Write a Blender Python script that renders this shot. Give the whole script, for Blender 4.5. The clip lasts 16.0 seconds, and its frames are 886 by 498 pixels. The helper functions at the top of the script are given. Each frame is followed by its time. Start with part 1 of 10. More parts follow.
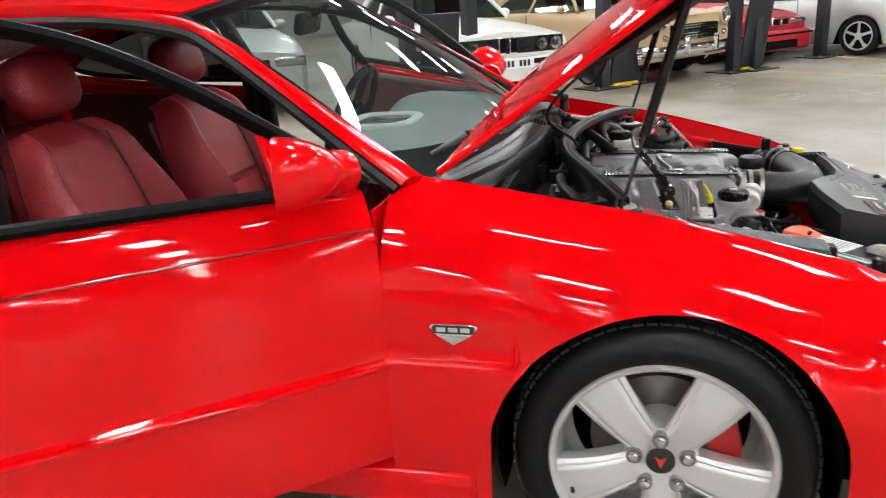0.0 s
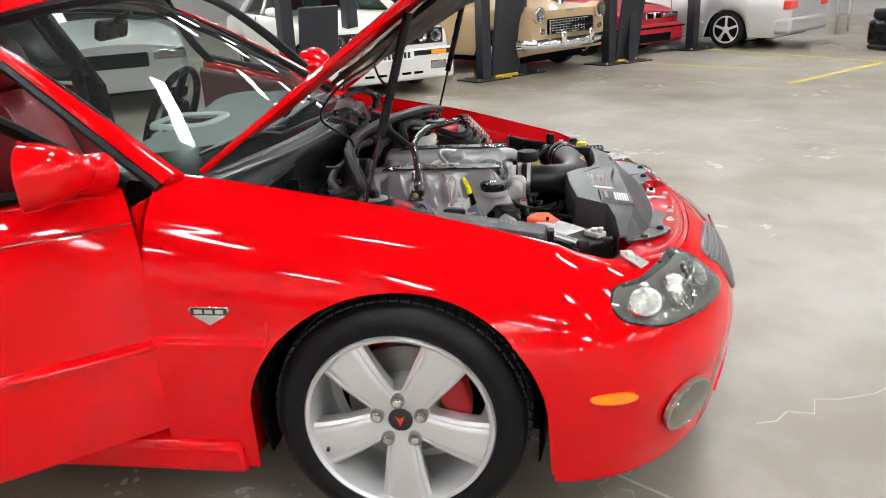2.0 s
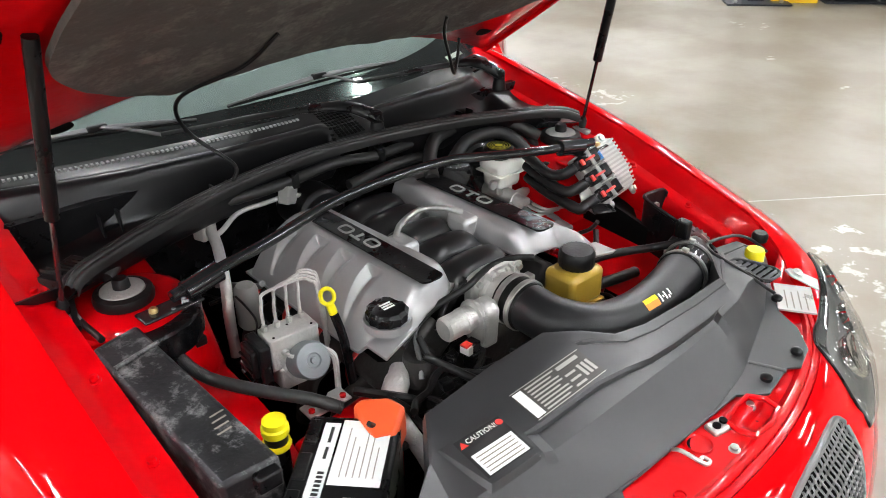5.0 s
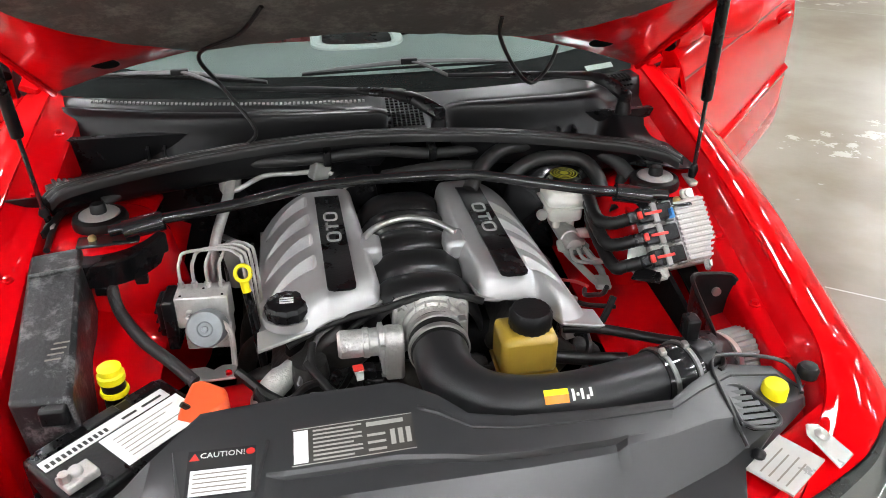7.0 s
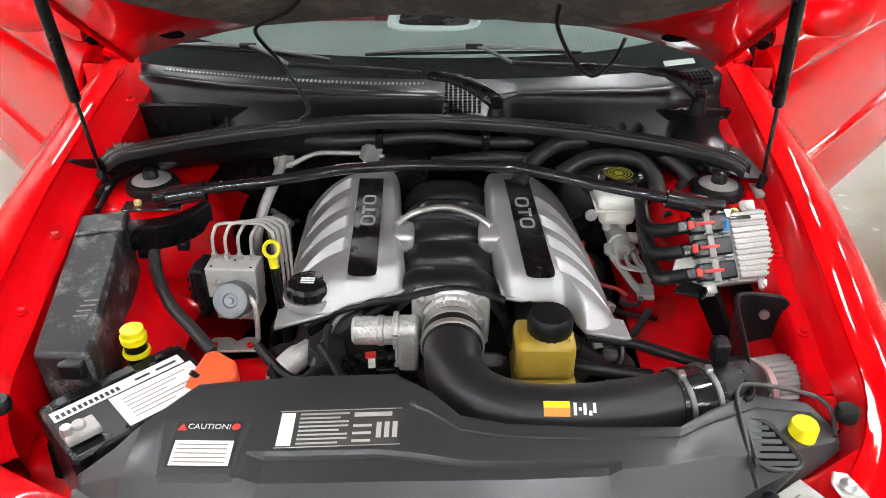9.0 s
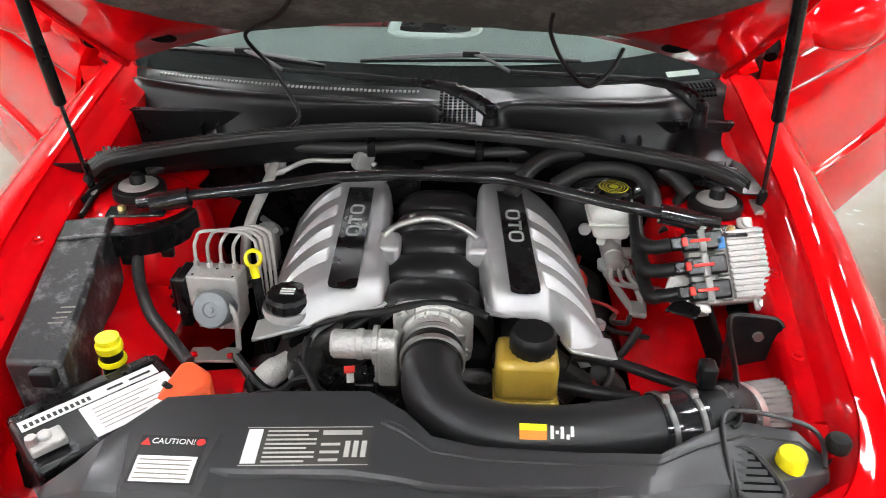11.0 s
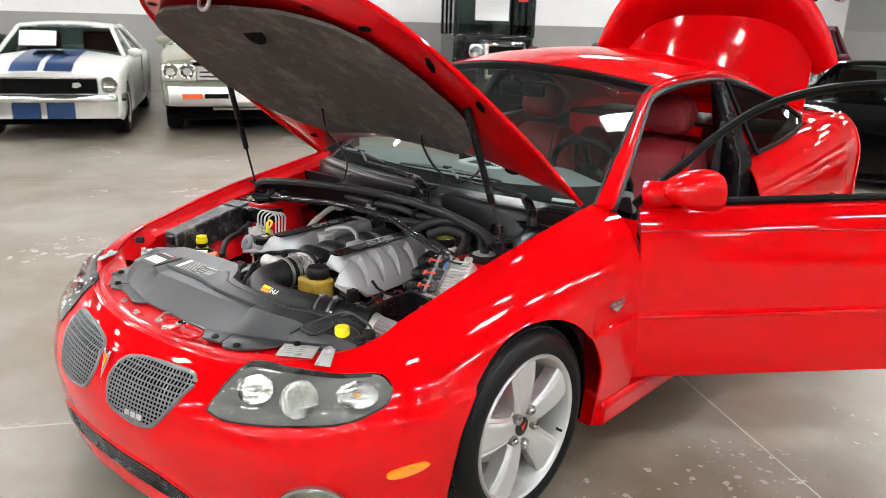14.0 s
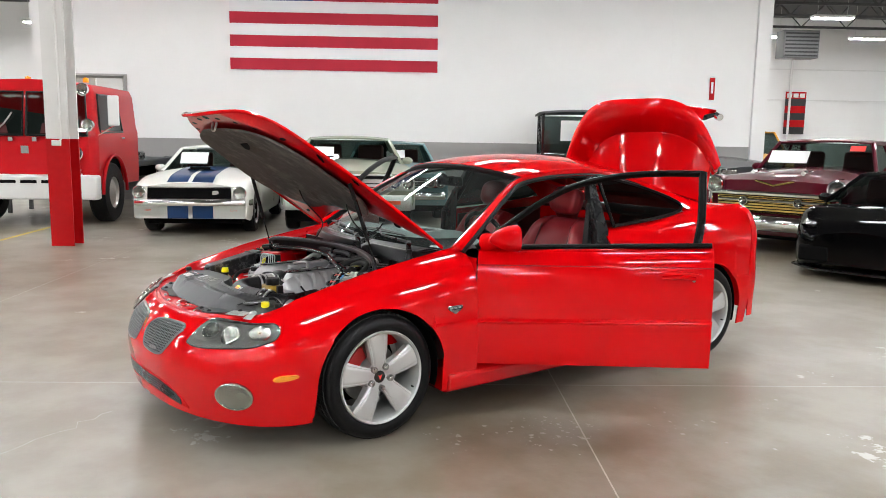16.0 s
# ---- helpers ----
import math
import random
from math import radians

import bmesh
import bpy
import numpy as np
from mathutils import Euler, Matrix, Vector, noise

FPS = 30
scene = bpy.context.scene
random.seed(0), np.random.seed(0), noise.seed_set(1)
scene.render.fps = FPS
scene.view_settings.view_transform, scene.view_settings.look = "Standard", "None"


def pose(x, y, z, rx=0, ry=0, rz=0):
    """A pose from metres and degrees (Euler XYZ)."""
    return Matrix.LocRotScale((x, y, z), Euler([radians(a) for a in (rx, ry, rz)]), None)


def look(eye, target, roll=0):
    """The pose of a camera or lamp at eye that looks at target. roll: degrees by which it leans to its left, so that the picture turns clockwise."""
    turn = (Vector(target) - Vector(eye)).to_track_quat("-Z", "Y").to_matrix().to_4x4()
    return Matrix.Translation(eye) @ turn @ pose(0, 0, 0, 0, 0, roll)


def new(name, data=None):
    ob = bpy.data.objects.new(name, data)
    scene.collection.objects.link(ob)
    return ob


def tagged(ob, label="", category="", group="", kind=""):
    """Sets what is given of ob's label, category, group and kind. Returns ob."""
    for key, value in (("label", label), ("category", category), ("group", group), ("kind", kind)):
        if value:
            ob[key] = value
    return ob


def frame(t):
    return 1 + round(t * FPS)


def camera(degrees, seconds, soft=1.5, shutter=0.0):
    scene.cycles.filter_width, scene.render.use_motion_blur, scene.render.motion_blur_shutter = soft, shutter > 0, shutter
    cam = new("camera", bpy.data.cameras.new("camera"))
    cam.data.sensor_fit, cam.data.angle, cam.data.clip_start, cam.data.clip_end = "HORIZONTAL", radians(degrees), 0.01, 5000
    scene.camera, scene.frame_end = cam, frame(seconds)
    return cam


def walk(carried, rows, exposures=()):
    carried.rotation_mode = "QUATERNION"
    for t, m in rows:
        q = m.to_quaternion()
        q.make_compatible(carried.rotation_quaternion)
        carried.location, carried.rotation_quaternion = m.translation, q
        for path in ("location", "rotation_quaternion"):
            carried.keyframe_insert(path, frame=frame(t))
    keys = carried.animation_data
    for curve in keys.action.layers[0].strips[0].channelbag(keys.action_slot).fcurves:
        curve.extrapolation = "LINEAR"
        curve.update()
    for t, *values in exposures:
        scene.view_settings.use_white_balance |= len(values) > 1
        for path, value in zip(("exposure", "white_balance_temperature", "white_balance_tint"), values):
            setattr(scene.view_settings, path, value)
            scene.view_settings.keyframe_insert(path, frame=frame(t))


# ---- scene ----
cam = camera(59.1, 16.0, soft=0.9, shutter=0.25)
PATH = [
    (0, (-2.37, 0.057, 1.314), (-0.535, 0.542, 0.684), -3.4),
    (0.5, (-2.529, -0.088, 1.307), (-0.671, 0.275, 0.661), -3.8),
    (1, (-2.64, -0.143, 1.283), (-0.765, 0.115, 0.635), -3.3),
    (1.5, (-2.666, -0.214, 1.285), (-0.791, 0.023, 0.631), -3.2),
    (2, (-2.511, -0.377, 1.367), (-0.647, -0.095, 0.699), -2.7),
    (2.5, (-2.244, -0.558, 1.474), (-0.414, -0.148, 0.779), -2.6),
    (3, (-1.892, -0.696, 1.526), (-0.131, -0.107, 0.78), -2.1),
    (3.5, (-1.582, -0.856, 1.535), (0.067, -0.07, 0.721), -1.3),
    (4, (-1.328, -0.986, 1.533), (0.164, -0.008, 0.63), -0.8),
    (4.2, (-1.233, -1.019, 1.54), (0.196, 0.029, 0.613), -0.6),
    (6.3, (-0.331, -1.31, 1.503), (0.217, 0.336, 0.508), -0.6),
    (6.5, (-0.252, -1.321, 1.507), (0.207, 0.348, 0.507), -0.4),
    (7, (-0.103, -1.346, 1.509), (0.18, 0.363, 0.51), 0.2),
    (7.5, (-0.009, -1.356, 1.511), (0.138, 0.367, 0.506), 0.6),
    (8, (0.026, -1.34, 1.508), (0.078, 0.382, 0.491), 0.4),
    (8.5, (0.047, -1.331, 1.509), (0.053, 0.381, 0.475), 0.3),
    (10.8, (0.084, -1.265, 1.499), (0.034, 0.439, 0.454), 0.4),
    (11, (0.119, -1.28, 1.502), (0.054, 0.434, 0.473), 0.5),
    (11.5, (0.255, -1.336, 1.495), (0.115, 0.4, 0.511), 1.1),
    (12, (0.434, -1.411, 1.49), (0.143, 0.338, 0.565), 1.6),
    (12.5, (0.725, -1.514, 1.504), (0.16, 0.209, 0.661), 1.2),
    (13, (1.1, -1.653, 1.523), (0.287, 0.008, 0.762), 1.6),
    (13.5, (1.585, -1.748, 1.55), (0.52, -0.195, 0.877), 1.7),
    (14, (2.101, -1.796, 1.537), (0.829, -0.361, 0.965), 1.7),
    (14.5, (2.624, -1.806, 1.539), (1.214, -0.471, 1.06), 1.4),
    (15, (3.164, -1.843, 1.533), (1.663, -0.582, 1.134), 1.4),
    (15.5, (3.646, -1.923, 1.522), (2.095, -0.705, 1.191), 1.1),
    (16, (4.079, -2.038, 1.522), (2.497, -0.848, 1.238), 0.9),
]
walk(cam, [(t, look(eye, target, roll)) for t, eye, target, roll in PATH],
     exposures=[(0.0, 0.14), (1.5, 0.17), (2.5, 0.14), (3.5, 0.22), (6.5, 0.42), (11.0, 0.46), (12.5, 0.40), (13.5, 0.26), (14.5, 0.18), (16.0, -0.07)])

# ---- light and exposure ----
scene.view_settings.exposure = 0.0
world = bpy.data.worlds.new("world")
scene.world = world
world.use_nodes = True
world.node_tree.nodes["Background"].inputs[0].default_value = (0.9, 0.95, 1.0, 1)
world.node_tree.nodes["Background"].inputs[1].default_value = 0.025
LAMP_POWER = 84.0

# ---- materials ----
def mat(name, color, rough=0.5, metal=0.0, coat=0.0, spec=0.5, bump=0.0, scale=40.0, vary=0.0, vscale=6.0, emit=0.0, alpha=None, trans=0.0, ior=1.45, rvary=0.0, objvary=0.0):
    """A surface with grain (bump), patchy colour and patchy gloss in object space."""
    m = bpy.data.materials.new(name)
    m.use_nodes = True
    nt = m.node_tree
    b = nt.nodes["Principled BSDF"]
    b.inputs["Base Color"].default_value = (*color, 1)
    b.inputs["Roughness"].default_value = rough
    b.inputs["Metallic"].default_value = metal
    b.inputs["Coat Weight"].default_value = coat
    b.inputs["Coat Roughness"].default_value = 0.02
    b.inputs["Specular IOR Level"].default_value = spec
    b.inputs["Transmission Weight"].default_value = trans
    b.inputs["IOR"].default_value = ior
    if emit:
        b.inputs["Emission Color"].default_value = (*color, 1)
        b.inputs["Emission Strength"].default_value = emit
    tc = nt.nodes.new("ShaderNodeTexCoord")
    if vary or rvary or objvary:
        n = nt.nodes.new("ShaderNodeTexNoise")
        n.inputs["Scale"].default_value = vscale
        n.inputs["Detail"].default_value = 6
        n.inputs["Roughness"].default_value = 0.65
        nt.links.new(tc.outputs["Object"], n.inputs["Vector"])
        if vary:
            mix = nt.nodes.new("ShaderNodeMix")
            mix.data_type = "RGBA"
            mix.inputs["A"].default_value = (*[c * (1 - vary) for c in color], 1)
            mix.inputs["B"].default_value = (*[min(1, c * (1 + vary)) for c in color], 1)
            nt.links.new(n.outputs["Fac"], mix.inputs["Factor"])
            nt.links.new(mix.outputs["Result"], b.inputs["Base Color"])
        if rvary:
            mr = nt.nodes.new("ShaderNodeMapRange")
            mr.inputs["From Min"].default_value, mr.inputs["From Max"].default_value = 0.3, 0.7
            mr.inputs["To Min"].default_value, mr.inputs["To Max"].default_value = max(0.02, rough - rvary), min(1, rough + rvary)
            nt.links.new(n.outputs["Fac"], mr.inputs["Value"])
            nt.links.new(mr.outputs["Result"], b.inputs["Roughness"])
    if bump:
        g = nt.nodes.new("ShaderNodeTexNoise")
        g.inputs["Scale"].default_value = scale
        g.inputs["Detail"].default_value = 4
        bp = nt.nodes.new("ShaderNodeBump")
        bp.inputs["Strength"].default_value = bump
        bp.inputs["Distance"].default_value = 0.01
        nt.links.new(tc.outputs["Object"], g.inputs["Vector"])
        nt.links.new(g.outputs["Fac"], bp.inputs["Height"])
        nt.links.new(bp.outputs["Normal"], b.inputs["Normal"])
    return m


def glass_mat(name, color, rough=0.0, haze=0.0):
    """Thin pane: tinted see-through mixed with a mirror gloss that grows towards grazing view."""
    m = bpy.data.materials.new(name)
    m.use_nodes = True
    nt = m.node_tree
    nt.nodes.remove(nt.nodes["Principled BSDF"])
    tr = nt.nodes.new("ShaderNodeBsdfTransparent")
    tr.inputs["Color"].default_value = (*color, 1)
    gl = nt.nodes.new("ShaderNodeBsdfGlossy")
    gl.inputs["Roughness"].default_value = rough
    lw = nt.nodes.new("ShaderNodeLayerWeight")
    lw.inputs["Blend"].default_value = 0.5
    pw = nt.nodes.new("ShaderNodeMath")
    pw.operation = "POWER"
    pw.inputs[1].default_value = 5.0
    ma = nt.nodes.new("ShaderNodeMath")
    ma.operation = "MULTIPLY_ADD"
    ma.inputs[1].default_value, ma.inputs[2].default_value = 0.95, 0.045
    mx = nt.nodes.new("ShaderNodeMixShader")
    nt.links.new(lw.outputs["Facing"], pw.inputs[0])
    nt.links.new(pw.outputs[0], ma.inputs[0])
    nt.links.new(ma.outputs[0], mx.inputs[0])
    if haze:
        df = nt.nodes.new("ShaderNodeBsdfDiffuse")
        df.inputs["Color"].default_value = (0.6, 0.66, 0.63, 1)
        hz = nt.nodes.new("ShaderNodeMixShader")
        hz.inputs[0].default_value = haze
        nt.links.new(tr.outputs[0], hz.inputs[1])
        nt.links.new(df.outputs[0], hz.inputs[2])
        tr = hz
    nt.links.new(tr.outputs[0], mx.inputs[1])
    nt.links.new(gl.outputs[0], mx.inputs[2])
    nt.links.new(mx.outputs[0], nt.nodes["Material Output"].inputs["Surface"])
    return m


def scuff_or_sheen(m, pale, lo, hi, scale):
    """Pale patches over a plain base: rubbed wear on felt, painted lamp sheen on plastic."""
    nt = m.node_tree
    b = nt.nodes["Principled BSDF"]
    tc = nt.nodes.new("ShaderNodeTexCoord")
    n = nt.nodes.new("ShaderNodeTexNoise")
    n.inputs["Scale"].default_value, n.inputs["Detail"].default_value, n.inputs["Roughness"].default_value = scale, 9, 0.78
    r = nt.nodes.new("ShaderNodeMapRange")
    r.inputs["From Min"].default_value, r.inputs["From Max"].default_value = lo, hi
    x = nt.nodes.new("ShaderNodeMix")
    x.data_type = "RGBA"
    x.inputs["A"].default_value = b.inputs["Base Color"].default_value
    x.inputs["B"].default_value = (*pale, 1)
    nt.links.new(tc.outputs["Object"], n.inputs["Vector"])
    nt.links.new(n.outputs["Fac"], r.inputs["Value"])
    nt.links.new(r.outputs["Result"], x.inputs["Factor"])
    nt.links.new(x.outputs["Result"], b.inputs["Base Color"])
    return m


RED = mat("red_paint", (0.66, 0.001, 0.003), rough=0.5, coat=1.0, spec=0.0)
RED.node_tree.nodes["Principled BSDF"].inputs["Coat Roughness"].default_value = 0.05
RED.node_tree.nodes["Principled BSDF"].inputs["Coat IOR"].default_value = 1.4
RED_IN = mat("red_bay_paint", (0.62, 0.0, 0.003), rough=0.4, coat=0.9, spec=0.1, bump=0.35, scale=13, vary=0.15, vscale=5)
BLACK = mat("black_plastic", (0.005, 0.005, 0.0055), rough=0.3, spec=0.3, bump=0.06, scale=160, vary=0.4, vscale=9, rvary=0.14)
FRAME_BLACK = mat("window_frame_black", (0.003, 0.003, 0.003), rough=0.42, spec=0.1)
FIN = mat("cast_fin", (0.42, 0.41, 0.39), rough=0.5, metal=0.5, vary=0.15, vscale=30)
COWL = mat("cowl_plastic", (0.005, 0.005, 0.0055), rough=0.3, spec=0.38, bump=0.012, scale=420)
PLATE = mat("pale_coated_metal", (0.5, 0.49, 0.47), rough=0.35, metal=0.3, vary=0.2, vscale=20, rvary=0.1)
BLACK_GLOSS = mat("black_gloss", (0.012, 0.012, 0.013), rough=0.12, coat=0.5)
COVER = mat("grey_plastic_cover", (0.024, 0.0245, 0.026), spec=0.75, rough=0.36, bump=0.02, scale=420, vary=0.3, vscale=7)
RUBBER = mat("rubber", (0.006, 0.006, 0.006), rough=0.38, spec=0.3, bump=0.08, scale=120, vary=0.3, vscale=12)
TYRE = mat("tyre_rubber", (0.006, 0.006, 0.0065), rough=0.45, spec=0.22, bump=0.15, scale=90, vary=0.3, vscale=14)
# near-black for dark parts, and for recesses whose shade is put into colour
DARK = mat("part_and_shade_black", (0.004, 0.004, 0.004), rough=0.8, bump=0.1, spec=0.06)
SILVER = mat("alloy_silver", (0.6, 0.6, 0.59), rough=0.36, metal=0.4, coat=0.4)
ENGINE_SILVER = mat("painted_silver_cover", (0.42, 0.42, 0.42), rough=0.36, metal=0.55, vary=0.08, vscale=14, bump=0.01, scale=420)
CAST = mat("cast_aluminium", (0.55, 0.54, 0.52), rough=0.45, metal=0.6, bump=0.3, scale=180, vary=0.3, vscale=22, rvary=0.12)
STEEL = mat("zinc_steel", (0.55, 0.55, 0.53), rough=0.35, metal=0.9, vary=0.25, vscale=30, bump=0.1)
CHROME = mat("chrome", (0.85, 0.85, 0.86), rough=0.05, metal=1.0)
LEATHER = mat("red_leather", (0.3, 0.024, 0.03), rough=0.34, bump=0.35, scale=170, vary=0.22, vscale=5, rvary=0.08)
LEATHER_DK = mat("dark_red_trim", (0.07, 0.006, 0.007), rough=0.5, bump=0.3, scale=160, vary=0.2)
DASH = mat("dash_vinyl", (0.225, 0.257, 0.247), rough=0.5, bump=0.35, scale=260, vary=0.2, vscale=5)
HOODPAD = mat("hood_insulation_felt", (0.07, 0.065, 0.059), rough=0.85, bump=0.6, scale=22, vary=0.45, vscale=4)
scuff_or_sheen(HOODPAD, (0.2, 0.188, 0.168), 0.5, 0.7, 6)
PRINT = mat("label_print", (0.36, 0.35, 0.32), rough=0.5)
LABEL_D = mat("dark_label", (0.045, 0.042, 0.038), rough=0.4)
BEZEL = mat("lamp_bezel", (0.12, 0.12, 0.118), rough=0.4, metal=0.5, vary=0.2, vscale=12)
FOG_GREY = mat("fog_reflector", (0.36, 0.35, 0.31), rough=0.22, metal=0.85, bump=0.1, scale=30)
YELLOW = mat("yellow_cap", (0.85, 0.72, 0.01), rough=0.35, bump=0.05)
ORANGE = mat("orange_red_cap", (0.85, 0.11, 0.03), rough=0.4, bump=0.08)
AMBER = mat("amber_lens", (0.9, 0.28, 0.01), rough=0.12, coat=0.8)
RESERVOIR = mat("amber_reservoir", (0.36, 0.235, 0.03), rough=0.3, coat=0.3, vary=0.25, vscale=18)
WHITE_PL = mat("white_plastic", (0.72, 0.71, 0.66), rough=0.4, vary=0.12, vscale=16)
LABEL_W = mat("white_label", (0.75, 0.75, 0.74), rough=0.5, vary=0.06, vscale=40)
LABEL_G = mat("grey_label", (0.22, 0.2, 0.17), rough=0.45, vary=0.15, vscale=30)
INK = mat("dark_ink", (0.02, 0.02, 0.02), rough=0.5)
REDTAG = mat("red_clip", (0.7, 0.04, 0.03), rough=0.4)
ORANGE_STK = mat("orange_sticker", (0.85, 0.25, 0.02), rough=0.4)
SEAL_RUBBER = mat("ribbed_seal_rubber", (0.012, 0.012, 0.012), rough=0.36, spec=0.6, vary=0.2, vscale=30)
LOOM = mat("dusty_corrugated_loom", (0.02, 0.02, 0.0195), rough=0.42, spec=0.5, vary=0.4, vscale=25)
HOSE = mat("black_hose", (0.007, 0.007, 0.007), rough=0.36, spec=0.35, bump=0.08, scale=90, vary=0.3)
INTAKE = mat("satin_black_tube", (0.014, 0.014, 0.015), rough=0.33, bump=0.06, scale=420, rvary=0.06)
FILTER = mat("pleated_filter", (0.2, 0.2, 0.195), rough=0.7, bump=0.2)
GLASS_FRONT = glass_mat("windscreen_glass", (0.48, 0.55, 0.525), haze=0.015)
GLASS_TINT = glass_mat("tinted_glass", (0.06, 0.065, 0.065))
GLASS_BG = glass_mat("background_glass", (0.3, 0.36, 0.34))
LENS = glass_mat("lamp_lens", (0.9, 0.9, 0.87), haze=0.03)
HOUSING = mat("lamp_housing_grey", (0.26, 0.26, 0.25), rough=0.55, metal=0.1, vary=0.25, vscale=18)
GRILLE_GREY = mat("satin_grille_grey", (0.22, 0.22, 0.22), rough=0.35, metal=0.5)
LAMP_REFL = mat("lamp_reflector", (0.42, 0.42, 0.41), rough=0.16, metal=1.0, bump=0.25, scale=60)
DISC = mat("brake_disc", (0.3, 0.29, 0.27), rough=0.4, metal=0.9, vary=0.3, vscale=30)
CALIPER = mat("red_caliper", (0.45, 0.02, 0.02), rough=0.4)
MIRROR = mat("mirror_glass", (0.8, 0.8, 0.82), rough=0.02, metal=1.0)


def concrete_floor():
    m = mat("polished_concrete", (0.40, 0.375, 0.33), rough=0.22, spec=0.5)
    nt = m.node_tree
    b = nt.nodes["Principled BSDF"]
    geo = nt.nodes.new("ShaderNodeNewGeometry")
    def tex(scale, detail, rough=0.6):
        n = nt.nodes.new("ShaderNodeTexNoise")
        n.inputs["Scale"].default_value, n.inputs["Detail"].default_value, n.inputs["Roughness"].default_value = scale, detail, rough
        nt.links.new(geo.outputs["Position"], n.inputs["Vector"])
        return n
    def mixc(fac, a, bcol, lo, hi):
        r = nt.nodes.new("ShaderNodeMapRange")
        r.inputs["From Min"].default_value, r.inputs["From Max"].default_value = lo, hi
        nt.links.new(fac, r.inputs["Value"])
        x = nt.nodes.new("ShaderNodeMix")
        x.data_type = "RGBA"
        nt.links.new(r.outputs["Result"], x.inputs["Factor"])
        for key, v in (("A", a), ("B", bcol)):
            if isinstance(v, tuple):
                x.inputs[key].default_value = (*v, 1)
            else:
                nt.links.new(v, x.inputs[key])
        return x.outputs["Result"]
    big, mid, fine = tex(0.3, 3, 0.5), tex(1.7, 4, 0.55), tex(30, 4)
    chip, patch = tex(9.0, 6, 0.68), tex(0.8, 2, 0.5)
    def ramp(fac, stops):
        n = nt.nodes.new("ShaderNodeValToRGB")
        n.color_ramp.interpolation = "EASE"
        n.color_ramp.elements[0].position, n.color_ramp.elements[0].color = stops[0][0], (*stops[0][1], 1)
        n.color_ramp.elements[1].position, n.color_ramp.elements[1].color = stops[-1][0], (*stops[-1][1], 1)
        for q, c in stops[1:-1]:
            n.color_ramp.elements.new(q).color = (*c, 1)
        nt.links.new(fac, n.inputs["Fac"])
        return n.outputs["Color"]
    wide = ramp(big.outputs["Fac"], [(0.34, (0.115, 0.09, 0.054)), (0.48, (0.215, 0.184, 0.134)), (0.62, (0.32, 0.298, 0.254))])
    near = ramp(mid.outputs["Fac"], [(0.34, (0.15, 0.12, 0.078)), (0.66, (0.31, 0.29, 0.25))])
    blend = nt.nodes.new("ShaderNodeMix")
    blend.data_type = "RGBA"
    blend.inputs["Factor"].default_value = 0.45
    nt.links.new(wide, blend.inputs["A"])
    nt.links.new(near, blend.inputs["B"])
    base = blend.outputs["Result"]
    pr = nt.nodes.new("ShaderNodeMapRange")
    pr.inputs["From Min"].default_value, pr.inputs["From Max"].default_value = 0.5, 0.62
    nt.links.new(patch.outputs["Fac"], pr.inputs["Value"])
    both = nt.nodes.new("ShaderNodeMath")
    both.operation = "MULTIPLY"
    nt.links.new(pr.outputs["Result"], both.inputs[0])
    nt.links.new(chip.outputs["Fac"], both.inputs[1])
    base = mixc(both.outputs[0], base, (0.44, 0.43, 0.40), 0.55, 0.572)
    nt.links.new(base, b.inputs["Base Color"])
    b.inputs["Roughness"].default_value = 0.33
    bp = nt.nodes.new("ShaderNodeBump")
    bp.inputs["Strength"].default_value, bp.inputs["Distance"].default_value = 0.06, 0.01
    nt.links.new(fine.outputs["Fac"], bp.inputs["Height"])
    nt.links.new(bp.outputs["Normal"], b.inputs["Normal"])
    return m


FLOOR = concrete_floor()
WALL_W = mat("white_wall_paint", (0.76, 0.75, 0.735), rough=0.6, vary=0.04, vscale=0.8, bump=0.08, scale=30)
# darker than the white walls, to cut light bounced back at the cars
WALL_DIM = mat("shade_grey_wall_paint", (0.24, 0.235, 0.225), rough=0.6, vary=0.06, vscale=0.8)
WALL_G = mat("grey_wall_paint", (0.30, 0.29, 0.28), rough=0.55, vary=0.08, vscale=1.2, bump=0.1, scale=30)
COL_W = mat("white_column_paint", (0.66, 0.65, 0.63), rough=0.45, vary=0.05)
COL_R = mat("red_column_paint", (0.42, 0.006, 0.008), rough=0.35, coat=0.3, spec=0.1, vary=0.15)
# dark tone keeps reflections in the car paint deep between the lamps
CEIL = mat("ceiling_deck", (0.07, 0.07, 0.07), rough=0.7, vary=0.1, vscale=0.7)
TRUSS = mat("dark_truss_steel", (0.05, 0.05, 0.05), rough=0.5, vary=0.2)
LIGHT_ON = mat("lit_diffuser", (0.97, 0.985, 1.0), rough=0.5, emit=LAMP_POWER)
LIFT = mat("black_lift_paint", (0.015, 0.017, 0.022), rough=0.4, vary=0.3, bump=0.1)
LINE_Y = mat("yellow_floor_paint", (0.62, 0.47, 0.08), rough=0.5, vary=0.3, vscale=14)
JOINT = mat("joint_filler", (0.44, 0.425, 0.39), rough=0.6, vary=0.3, vscale=20)

# ---- building tools ----
import collections
def thing(name, label, category, m=None, group="", kind=""):
    e = new(name)
    e.empty_display_size = 0.1
    if m is not None:
        e.matrix_world = m
    return tagged(e, label, category, group, kind)


